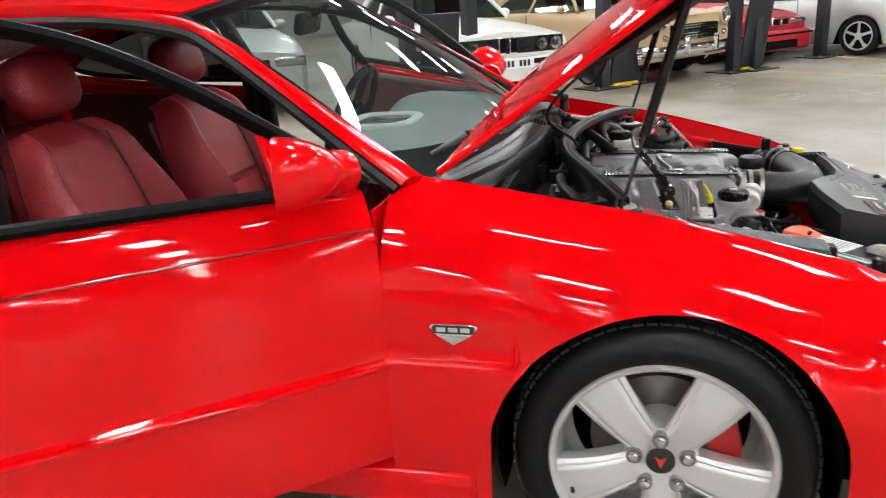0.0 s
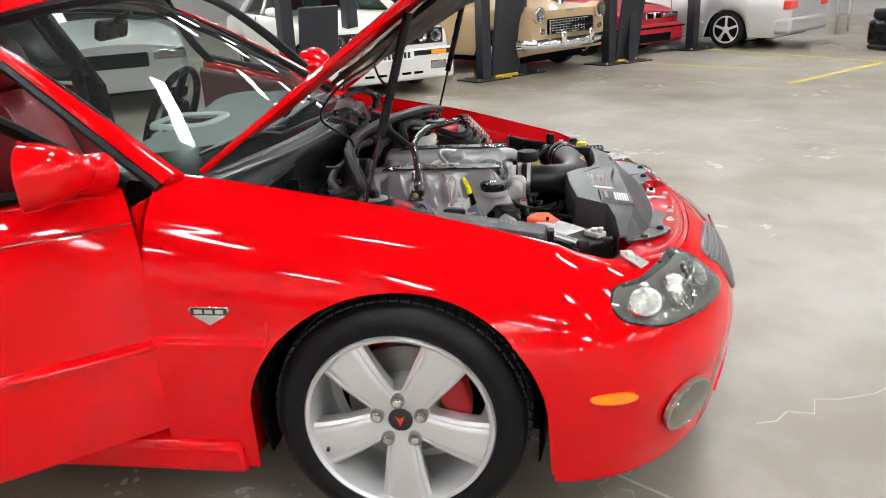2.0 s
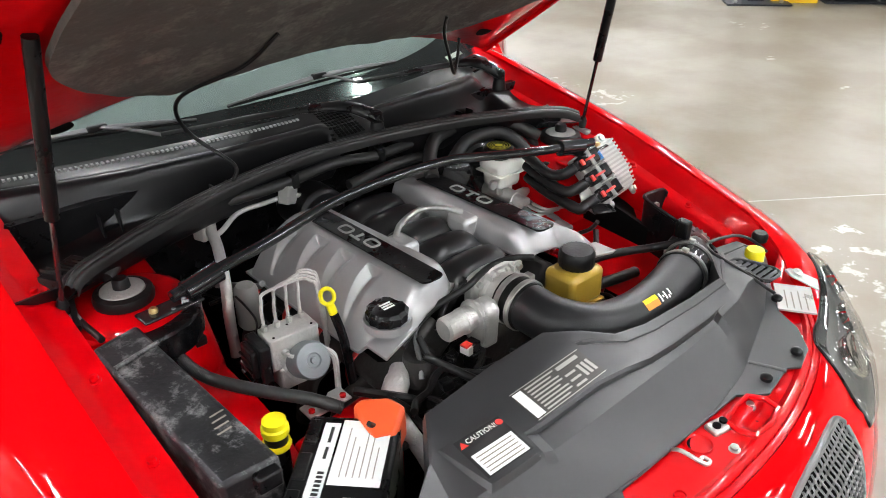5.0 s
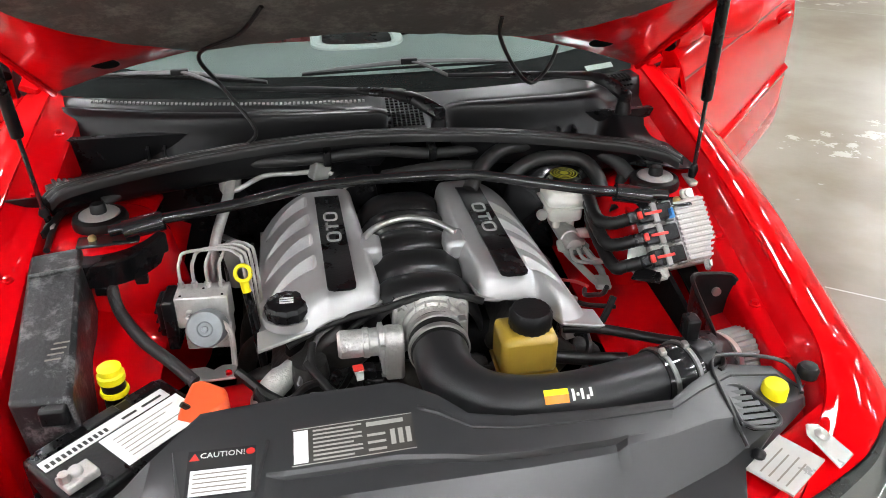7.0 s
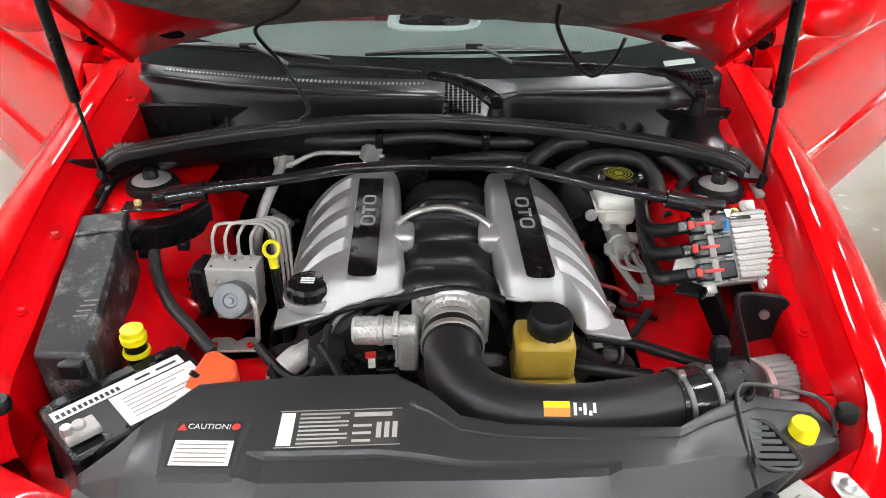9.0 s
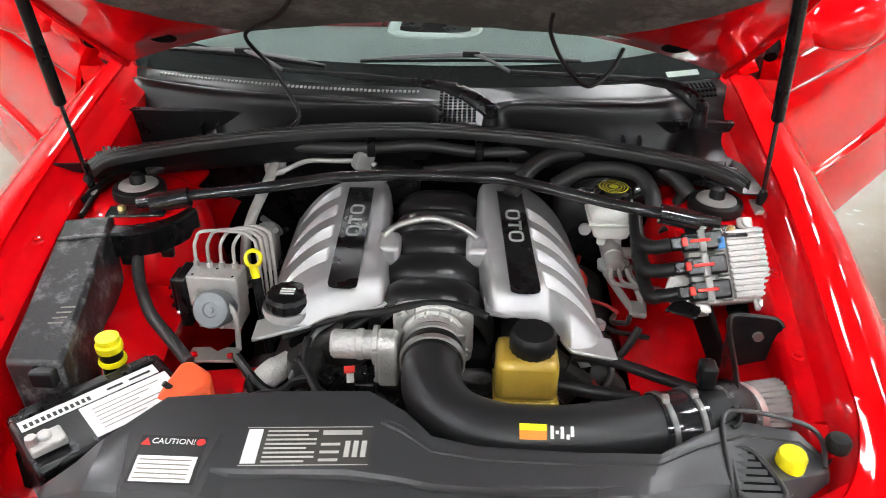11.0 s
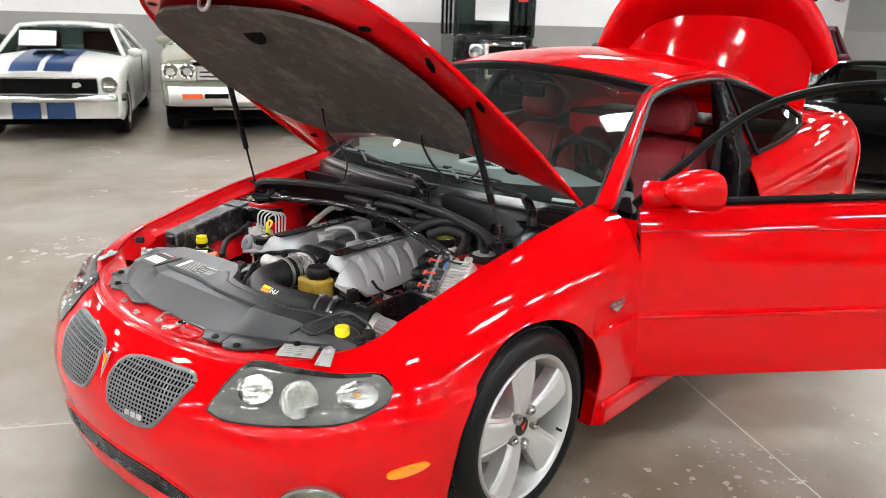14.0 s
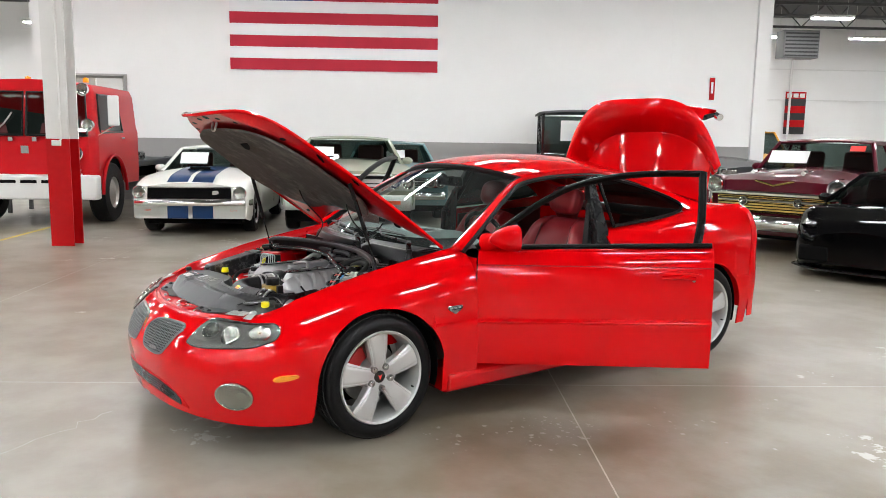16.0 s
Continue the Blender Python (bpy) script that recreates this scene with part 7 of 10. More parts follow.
mesh("drain_pipe", *tube([(-0.26, -0.30, 0.62), (-0.245, -0.36, 0.56), (-0.235, -0.40, 0.50)], 0.016, 12, 4), CAST, CAR)
# looms and hoses along the firewall
for pts, r in (([(-0.55, 0.16, 0.80), (-0.46, 0.235, 0.82), (-0.33, 0.262, 0.825), (-0.195, 0.262, 0.822), (-0.095, 0.268, 0.822), (0.025, 0.28, 0.824), (0.137, 0.262, 0.82), (0.268, 0.275, 0.82), (0.376, 0.30, 0.82)], 0.0125),
               ([(0.20, 0.14, 0.78), (0.235, 0.19, 0.81), (0.29, 0.232, 0.83), (0.36, 0.245, 0.835), (0.44, 0.232, 0.832), (0.52, 0.185, 0.82), (0.56, 0.14, 0.79)], 0.0165),
               ([(0.02, 0.22, 0.79), (0.15, 0.23, 0.80), (0.25, 0.22, 0.80)], 0.013),
               ([(0.29, 0.17, 0.79), (0.36, 0.19, 0.82), (0.45, 0.18, 0.82), (0.48, 0.14, 0.80), (0.485, 0.10, 0.77)], 0.016),
               ([(-0.64, 0.05, 0.79), (-0.60, 0.20, 0.80), (-0.50, 0.26, 0.80), (-0.36, 0.28, 0.80)], 0.007),
               ([(-0.62, 0.0, 0.785), (-0.625, 0.14, 0.79), (-0.55, 0.23, 0.80)], 0.006),
               ([(-0.19, -0.235, 0.69), (-0.14, -0.215, 0.705), (-0.08, -0.207, 0.72), (-0.021, -0.222, 0.741), (0.028, -0.213, 0.75), (0.075, -0.207, 0.752), (0.12, -0.215, 0.749), (0.155, -0.228, 0.742)], 0.0068),
               ([(-0.10, -0.225, 0.68), (-0.075, -0.212, 0.70), (-0.04, -0.19, 0.71), (0.0, -0.17, 0.712)], 0.006),
               ([(-0.148, -0.232, 0.69), (-0.15, -0.27, 0.665), (-0.124, -0.306, 0.645), (-0.06, -0.355, 0.635), (0.0, -0.38, 0.63)], 0.007),
               ([(-0.16, -0.26, 0.67), (-0.13, -0.30, 0.65), (-0.09, -0.36, 0.63), (-0.02, -0.395, 0.62), (0.04, -0.40, 0.62)], 0.008),
               ([(0.30, -0.245, 0.68), (0.36, -0.27, 0.69), (0.43, -0.32, 0.70), (0.47, -0.37, 0.72)], 0.009),
               ([(0.54, 0.24, 0.80), (0.56, 0.18, 0.79), (0.53, 0.12, 0.77), (0.50, 0.05, 0.75)], 0.014)):
    mesh("bay_hose", *tube(pts, r, 10, 10, rings=0.05 if r > 0.012 else 0.0), LOOM if r > 0.012 else HOSE, CAR)
for x, y in ((-0.33, 0.262), (-0.095, 0.268), (0.137, 0.262)):
    mesh("loom_clip", *box(x - 0.009, x + 0.009, y - 0.018, y + 0.03, 0.806, 0.842), BLACK, CAR, bevel=0.004)
mesh("loom_band", *moved(lathe([(0.0172, -0.008), (0.0178, 0.0), (0.0172, 0.008)], 16, "x"), pose(0.385, 0.246, 0.8345, 0, 0, -8)), LABEL_W, CAR)
mesh("heater_duct", *lathe([(0.06, 0.0), (0.06, 0.12)], 20, "y", (-0.05, 0.22, 0.74)), BLACK, CAR, bevel=0.01)

mesh("coolant_elbow", *tube([(-0.255, -0.262, 0.56), (-0.235, -0.255, 0.60), (-0.212, -0.243, 0.622), (-0.185, -0.222, 0.63)], [0.022, 0.024, 0.024, 0.021], 16, 5), CAST, CAR, "cast aluminium coolant elbow")
thp = mesh("throttle_plug", *moved(box(-0.016, 0.006, -0.012, 0.012, -0.01, 0.01), pose(-0.05, -0.275, 0.652, 0, 0, 8)), BLACK, CAR, bevel=0.002)
mesh("plug_insert", *moved(box(-0.028, -0.016, -0.011, 0.011, -0.009, 0.009), pose(-0.05, -0.275, 0.652, 0, 0, 8)), LABEL_W, thp)
mesh("plug_lock", *moved(box(-0.032, -0.014, -0.008, 0.008, 0.009, 0.012), pose(-0.05, -0.275, 0.652, 0, 0, 8)), REDTAG, thp)
# thin wires and vacuum lines low in the bay
rw = random.Random(5)
WIRE_RED = mat("red_wire", (0.4, 0.03, 0.03), rough=0.4)
WIRE_GREY = mat("grey_wire", (0.16, 0.16, 0.16), rough=0.45)
for k in range(34):
    cx, cy, cz = ((-0.19, -0.30, 0.60), (-0.08, -0.36, 0.58), (-0.30, -0.30, 0.58), (0.34, -0.22, 0.60), (0.36, -0.05, 0.62), (-0.31, 0.17, 0.66))[k % 6]
    p = Vector((cx, cy, cz)) + Vector((rw.uniform(-0.06, 0.06), rw.uniform(-0.06, 0.06), rw.uniform(-0.04, 0.05)))
    pts = [p]
    d = Vector((rw.uniform(-1, 1), rw.uniform(-1, 1), rw.uniform(-0.4, 0.4))).normalized()
    for q in range(4):
        d = (d + Vector((rw.uniform(-1, 1), rw.uniform(-1, 1), rw.uniform(-0.5, 0.5))) * 0.6).normalized()
        pts.append(pts[-1] + d * 0.032)
    mesh("bay_wire", *tube(pts, rw.choice((0.0025, 0.0035, 0.005, 0.007)), 7, 5), HOSE if k % 5 else (WIRE_RED if k % 6 in (3, 4) else WIRE_GREY), CAR)
for x, y, z in ((-0.15, -0.31, 0.63), (-0.24, -0.27, 0.62), (-0.05, -0.33, 0.615), (0.33, -0.20, 0.635), (0.36, -0.10, 0.64), (-0.11, -0.27, 0.64)):
    mesh("wire_plug", *moved(box(-0.014, 0.014, -0.011, 0.011, -0.009, 0.009), pose(x, y, z, rw.uniform(-30, 30), rw.uniform(-30, 30), rw.uniform(0, 90))), BLACK if x < 0 else CAST, CAR, bevel=0.003)
# spark plug leads beside the left rocker cover
for k in range(4):
    y = -0.22 + 0.09 * k
    mesh("plug_lead", *tube([(0.27, y, 0.70), (0.32, y + 0.01, 0.68), (0.335, y + 0.02, 0.63), (0.33, y + 0.02, 0.57)], 0.0055, 8, 5), WIRE_RED if k % 2 else HOSE, CAR)

# cowl: seal strip, plenum wall, leaf grille
SEAL = [(-0.63, 0.09, 0.846), (-0.60, 0.112, 0.86), (-0.5, 0.152, 0.868), (-0.38, 0.196, 0.871), (-0.27, 0.231, 0.872), (-0.16, 0.255, 0.873), (-0.04, 0.269, 0.873), (0.08, 0.264, 0.873), (0.2, 0.25, 0.872), (0.31, 0.225, 0.872), (0.43, 0.188, 0.87), (0.55, 0.14, 0.867), (0.615, 0.105, 0.86), (0.645, 0.08, 0.848)]
sp = smooth_path(SEAL, 9)
SEAL_RIBS = [(-0.025, -0.022), (-0.027, -0.006), (-0.0255, 0.001), (-0.022, 0.005), (-0.0165, 0.006), (-0.0135, 0.003), (-0.0115, 0.0), (-0.0095, 0.004), (-0.006, 0.0085), (0.0, 0.0105), (0.006, 0.0095), (0.0095, 0.006), (0.0115, 0.001), (0.0135, 0.003), (0.0165, 0.0075), (0.021, 0.0085), (0.025, 0.005), (0.027, -0.002), (0.026, -0.022)]
def seal_strip(u, v):
    k = round(u * (len(sp) - 1))
    p, d = sp[k], sp[min(k + 1, len(sp) - 1)] - sp[max(k - 1, 0)]
    side = Vector((-d.y, d.x, 0)).normalized()
    a, b = SEAL_RIBS[round(v * (len(SEAL_RIBS) - 1))]
    return p + side * (0.58 * a) + Vector((0, 0, 0.75 * b - 0.002))
mesh("bonnet_seal", *grid(seal_strip, len(sp), len(SEAL_RIBS)), SEAL_RUBBER, CAR, "thick black rubber bonnet seal", auto=False)
COWL_LIP = lerp_table([(-0.72, 0.50), (-0.6, 0.445), (-0.44, 0.385), (-0.3, 0.353), (-0.18, 0.336), (-0.05, 0.328), (0.07, 0.33), (0.2, 0.345), (0.33, 0.352), (0.46, 0.362), (0.55, 0.385), (0.72, 0.46)])
COWL_SEAL = lerp_table([(p[0], p[1]) for p in SEAL])
TROUGH = lerp_table([(0, 0.856), (0.03, 0.83), (0.09, 0.80), (0.2, 0.788), (0.5, 0.785), (0.7, 0.79), (0.8, 0.806), (0.88, 0.838), (0.93, 0.868), (0.96, 0.889), (1.0, 0.8985)])
SHELF = lerp_table([(0, 0.8985), (0.1, 0.902), (0.22, 0.9015), (0.3, 0.8985), (0.38, 0.901), (0.55, 0.9045), (0.8, 0.909), (1.0, 0.912)])
def cowl_at(x, s):
    """s: 0 at the seal, 1 at the lip, 2 at the windscreen."""
    y0, yl, y1 = COWL_SEAL(x) + 0.016, COWL_LIP(x), 0.404 + 0.15 * (x / 0.735) ** 2
    y = y0 + (yl - y0) * s if s < 1 else yl + (y1 - yl) * (s - 1)
    z = TROUGH(s) if s < 1 else SHELF(s - 1)
    # the lip dies away into a mesh ramp behind each wiper pivot
    mid = step01(0.02, 0.06, x) * (1 - step01(0.165, 0.215, x))
    end = step01(0.55, 0.60, x)
    far = 0.865 + (0.912 - 0.865) * s / 2
    z += mid * (far - z)
    z += end * ((0.83 + 0.082 * step01(0.45, 1.5, s)) - z)
    return Vector((x, y, z - 0.012 * (abs(x) / 0.7) ** 3))
COWL_S = [k / 24 for k in range(20)] + [0.8 + k * 0.02 for k in range(11)] + [1 + k / 24 for k in range(1, 25)]
cw = mesh("cowl_panel", *grid(lambda u, v: cowl_at(-0.72 + 1.44 * u, COWL_S[round(v * (len(COWL_S) - 1))]), 145, len(COWL_S)), COWL, CAR, "black plastic cowl below the windscreen", auto=False, solid=0.003)
for k in range(64):
    x = -0.62 + 0.0098 * k
    if x < 0.0:
        mesh("grille_tooth", *moved(box(-0.0026, 0.0026, -0.0045, 0.0045, -0.002, 0.0028), Matrix.Translation(cowl_at(x, 1.72))), HOUSING, cw)
for x in (-0.47, -0.24, 0.27, 0.47):
    q = cowl_at(x, 0.8)
    for d in (-0.018, 0.018):
        mesh("cowl_tab", *moved(box(-0.002, 0.002, -0.016, 0.01, -0.012, 0.034), Matrix.Translation(q + Vector((d, 0, 0)))), COWL, cw)
    mesh("tab_bridge", *moved(box(-0.016, 0.016, -0.004, 0.002, -0.008, 0.004), Matrix.Translation(q)), COWL, cw)
for s in (-1, 1):
    at = Vector((s * 0.605, COWL_SEAL(s * 0.605) + 0.06, 0.836))
    for k in range(6):
        mesh("corner_vent_slat", *moved(box(-0.003, 0.003, -0.022, 0.022, 0.004, 0.010), pose(at.x + 0.011 * (k - 2.5), at.y, at.z, 0, 0, s * -30)), RUBBER, cw)
    mesh("corner_vent", *moved(box(-0.042, 0.042, -0.03, 0.03, -0.03, 0.004), pose(*at, 0, 0, s * -30)), BLACK, cw, bevel=0.002)
for x0, n, s0, s1, rows in ((0.05, 8, 0.45, 1.8, 11), (0.60, 8, 1.25, 1.75, 5)):
    for i in range(n):
        for j in range(rows):
            mesh("vent_hole", *moved(box(-0.0034, 0.0034, -0.0042, 0.0042, -0.003, 0.0012), Matrix.Translation(cowl_at(x0 + 0.0105 * i, s0 + (s1 - s0) * j / (rows - 1)))), DARK, cw)
for p in ((0.158, 0.292), (0.61, 0.34)):
    mesh("pivot_boss", *lathe([(0.02, 0.86), (0.017, 0.88), (0.012, 0.90)], 16, at=(p[0], p[1], 0)), COWL, cw)
# plain chassis plate behind the glass
q, n = screen(0.918, 0.032), (screen(0.928, 0.032) - screen(0.908, 0.032)).cross(screen(0.918, 0.052) - screen(0.918, 0.012)).normalized()
VIN = surface_frame(q - n * 0.004 if n.z > 0 else q + n * 0.004, n if n.z > 0 else -n)
mesh("chassis_plate", *moved(box(-0.042, 0.042, -0.0075, 0.0075, 0.0, 0.001), VIN), WHITE_PL, ws, "white chassis plate behind the windscreen")
BLADE = mat("worn_grey_wiper_metal", (0.11, 0.11, 0.11), rough=0.4, metal=0.3, vary=0.3, vscale=40)
# wipers
def wiper(pivot, elbow, tip, blade_a, blade_b):
    w = mesh("wiper", *tube([pivot, Vector(pivot).lerp(Vector(elbow), 0.4) + Vector((0, 0, 0.018)), elbow, tip], [0.018, 0.016, 0.0125, 0.009, 0.006], 10, 5, flat=0.6), BLACK, CAR, "black windscreen wiper arm and blade")
    mesh("wiper_pivot", *lathe([(0.016, -0.012), (0.016, 0.008), (0.01, 0.014)], 14, at=pivot), BLACK, w)
    a, b = Vector(blade_a), Vector(blade_b)
    at = lambda k, h: a.lerp(b, k) + Vector((0, -0.3 * h, h))
    mesh("wiper_blade", *tube([at(0, 0), at(0.25, 0.002), at(0.5, 0.003), at(0.75, 0.002), at(1, 0)], 0.0035, 6, 4), RUBBER, w)
    mesh("blade_frame", *tube([at(0, 0.004), at(0.2, 0.011), at(0.5, 0.017), at(0.8, 0.011), at(1, 0.004)], [0.0025, 0.005, 0.0062, 0.005, 0.0025], 8, 6, flat=0.6), BLADE, w)
    mesh("blade_clip", *moved(box(-0.02, 0.02, -0.007, 0.007, -0.006, 0.008), Matrix.Translation(at(0.5, 0.018))), BLACK, w, bevel=0.003)
    mesh("arm_rod", *tube([tip, Vector(tip).lerp(at(0.5, 0.02), 0.5) + Vector((0, 0, 0.004)), at(0.5, 0.022)], 0.0045, 8, 4, flat=0.6), BLADE, w)
def on_screen(x, v, h=0.012):
    p = screen((x / 0.735 + 1) / 2, v)
    return (p.x, p.y - h * 0.4, p.z + h)
wiper((0.158, 0.292, 0.902), (-0.01, 0.362, 0.938), (-0.31, 0.42, 0.94), on_screen(-0.62, 0.062), on_screen(-0.22, 0.052))
wiper((0.61, 0.34, 0.902), (0.49, 0.405, 0.938), (0.20, 0.425, 0.945), on_screen(-0.14, 0.075), on_screen(0.37, 0.075))
# washer tubes hanging between bonnet and cowl
h0 = lid_open((-0.19, 0.02, lid_z(-0.19, 0.02) - 0.07))
h1 = lid_open((-0.33, 0.20, lid_z(-0.33, 0.2) - 0.07))
mesh("washer_tube", *tube([h0, h0 + Vector((-0.05, 0.05, -0.06)), h1 + Vector((0, 0, -0.01)), (-0.30, 0.30, 0.98), (-0.24, 0.24, 0.91), (-0.255, 0.22, 0.885)], 0.0042, 8, 8), HOSE, CAR, "thin black washer tube")
g0 = lid_open((0.26, 0.10, lid_z(0.26, 0.1) - 0.07))
g1 = lid_open((0.42, 0.27, lid_z(0.42, 0.27) - 0.06))
mesh("washer_tube", *tube([g0, g0 + Vector((0.0, 0.01, -0.04)), g0.lerp(g1, 0.22) + Vector((0, 0, -0.085)), g0.lerp(g1, 0.55) + Vector((0, 0, -0.105)), g0.lerp(g1, 0.85) + Vector((0, 0, -0.055)), g1], 0.0042, 8, 8), HOSE, CAR)
def under_frame(x, y):
    """A place just off the underside of the bonnet's pressed frame, z pointing away from it."""
    i = min(range(45), key=lambda q: abs(lid_ys[q] - y))
    v = (x / max(0.05, EX[i]) + 1) / 2
    u = i / 44
    p = lid_under(u, v)
    n = (lid_under(min(1, u + 1 / 44), v) - lid_under(u - 1 / 44, v)).cross(lid_under(u, v + 0.02) - lid_under(u, v - 0.02)).normalized()
    if n.dot(lid_open((x, y, 0)) - lid_open((x, y, 1))) < 0:
        n = -n
    return surface_frame(p + n * 0.003, n)
# holes in the bonnet's inner frame
# flat near-black discs stand for the shade inside these openings
for s in (-1, 1):
    q = lid_open((s * 0.53, 0.29, lid_z(0.53, 0.29) - 0.0395))
    mesh("frame_slot", *moved(lathe([(0.0, 0.0), (0.03, 0.0)], 20, caps=False), Matrix.Translation(q) @ Matrix.Rotation(radians(-LID_OPEN - 8), 4, "X") @ Matrix.Diagonal((1.0, 0.55, 1, 1)) @ Matrix.Rotation(math.pi, 4, "X")), DARK, bon)
    for x, y, a, b in ((0.13, -0.70, 0.03, 0.014), (0.29, -0.665, 0.026, 0.014), (0.40, -0.60, 0.024, 0.013), (0.53, -0.50, 0.022, 0.012), (0.62, -0.33, 0.012, 0.04), (0.655, -0.12, 0.012, 0.035)):
        mesh("frame_hole", *moved(lathe([(0.0, 0.0), (1.0, 0.0)], 6, caps=False), under_frame(s * x, y) @ Matrix.Diagonal((a, b, 1, 1))), DARK, bon)
mesh("frame_hole", *moved(lathe([(0.0, 0.0), (1.0, 0.0)], 16, caps=False), under_frame(0.0, -0.72) @ Matrix.Diagonal((0.035, 0.018, 1, 1))), DARK, bon)
q = lid_open((0.0, -0.66, lid_low(0, -0.66) - 0.045))
mesh("bonnet_striker", *tube([q + Vector((-0.03, 0, 0.02)), q + Vector((-0.02, -0.01, -0.03)), q + Vector((0.02, -0.01, -0.03)), q + Vector((0.03, 0, 0.02))], 0.006, 8, 3), STEEL, bon)
mesh("pad_opening", *moved(lathe([(0.0, -0.002), (0.05, -0.002)], 24, caps=False), Matrix.Translation(lid_open((0.0, -0.47, lid_low(0, -0.47) - 0.075))) @ Matrix.Rotation(radians(-LID_OPEN - 8), 4, "X") @ Matrix.Diagonal((1.1, 0.7, 1, 1)) @ Matrix.Rotation(math.pi, 4, "X")), DARK, bon)

TRAY_RIM = mat("pale_grey_trim", (0.62, 0.66, 0.64), rough=0.45, vary=0.06, vscale=20)
# ---- the coupe: cabin ----
mesh("cabin_floor", *box(-0.78, 0.78, 0.40, 2.5, 0.17, 0.20), LEATHER_DK, CAR)
mesh("centre_tunnel", *box(-0.10, 0.10, 0.5, 2.1, 0.20, 0.46), BLACK, CAR, bevel=0.04)
def dash_top(u, v):
    x = -0.70 + 1.4 * u
    y = 0.56 + 0.40 * v - 0.05 * (x / 0.7) ** 2 + 0.08 * (abs(x) / 0.7) ** 3 * (1 - v)
    hump = 0.045 * math.exp(-((x - 0.37) / 0.17) ** 2) * math.sin(min(1, v * 1.3) * math.pi * 0.6)
    return Vector((x, y, 0.905 + 0.02 * math.sin(v * math.pi) + hump - 0.18 * max(0, v - 0.85) ** 1.2 * 4))
mesh("dashboard", *grid(dash_top, 40, 16), DASH, CAR, "grey-green vinyl dashboard", solid=0.02)
def tray_ring(u, v):
    """Rounded frame in the middle of the dashboard: u round it, v across its section."""
    a = 2 * math.pi * u
    c, q = math.cos(a), math.sin(a)
    k = 0.5
    ox, oy = math.copysign(abs(c) ** k, c), math.copysign(abs(q) ** k, q)
    inset, h = ((0.0, 0.0), (0.0, 0.012), (0.006, 0.018), (0.026, 0.016), (0.032, 0.010), (0.034, 0.0))[round(v * 5)]
    return Vector((0.0135 + (0.128 - inset) * ox, 0.855 + (0.112 - inset) * oy, 0.918 + h))
dt = mesh("dash_display", *grid(tray_ring, 64, 6, closed_u=True), TRAY_RIM, CAR, "dashboard centre display with pale frame")
mesh("display_glass", *grid(lambda u, v: (0.0135 - 0.1 + 0.2 * u, 0.855 - 0.085 + 0.17 * v, 0.928), 2, 2), BLACK, dt)
mesh("dash_face", *box(-0.70, 0.70, 0.90, 0.95, 0.52, 0.86), BLACK, CAR, bevel=0.02)
WM = Matrix.Translation((0.37, 1.10, 0.885)) @ Matrix.Rotation(radians(-66), 4, "X")
sw = mesh("steering_wheel", *moved(tube([(0.19 * math.cos(radians(a)), 0.19 * math.sin(radians(a)), 0) for a in range(0, 361, 10)], 0.015, 10, 1), WM), BLACK, CAR, "black three-spoke steering wheel")
mesh("wheel_hub", *moved(lathe([(0.075, -0.03), (0.08, 0.0), (0.06, 0.02), (0.0, 0.026)], 24), WM), BLACK, sw)
for a in (10, 170, 270):
    mesh("wheel_spoke", *moved(tube([(0.06 * math.cos(radians(a)), 0.06 * math.sin(radians(a)), 0), (0.185 * math.cos(radians(a)), 0.185 * math.sin(radians(a)), 0)], 0.016, 8, 1), WM), BLACK, sw)
mesh("column_shroud", *tube([(0.37, 1.08, 0.87), (0.37, 0.92, 0.80)], 0.05, 12, 1), BLACK, sw)


def rounded_slab(w, d, h, bolster, crease, lean=0.0):
    narrow = lambda t: 1 - lean * max(0.0, (t - 0.45) / 0.55) ** 1.8
    def fn(u, v):
        x = -1 + 2 * u
        t = v
        b = bolster * math.exp(-((abs(x) - 0.8) / 0.17) ** 2) * (0.45 + 0.8 * math.exp(-((t - 0.36) / 0.3) ** 2))
        c = 0.02 * sum(math.exp(-((t - q) / 0.014) ** 2) for q in crease) * (abs(x) < 0.62) + 0.016 * math.exp(-((abs(x) - 0.60) / 0.028) ** 2)
        p = 0.014 * (1 - (x / 0.6) ** 2) if abs(x) < 0.6 else 0.0
        e = 0.07 * (max(0, t - 0.82) / 0.18) ** 2 + 0.05 * (max(0, 0.1 - t) / 0.1) ** 2 + 0.05 * max(0.0, (abs(x) - 0.86) / 0.14) ** 2
        return Vector((w * x * narrow(t), -(b + p - c - e), h * t - 0.05 * x * x * max(0.0, t - 0.6)))
    front = grid(fn, 41, 41)
    back = grid(lambda u, v: Vector((w * 0.97 * (-1 + 2 * u) * narrow(v), d - 0.02 * abs(-1 + 2 * u), h * v - 0.05 * (2 * u - 1) ** 2 * max(0.0, v - 0.6))), 41, 41, flip=True)
    n = 41
    fv, ff = join(front, back)
    for i in range(n - 1):
        ff.append((i * n, n * n + i * n, n * n + (i + 1) * n, (i + 1) * n))
        ff.append((i * n + n - 1, (i + 1) * n + n - 1, n * n + (i + 1) * n + n - 1, n * n + i * n + n - 1))
    for j in range(n - 1):
        ff.append((j, j + 1, n * n + j + 1, n * n + j))
        k0 = (n - 1) * n
        ff.append((k0 + j, n * n + k0 + j, n * n + k0 + j + 1, k0 + j + 1))
    return fv, ff


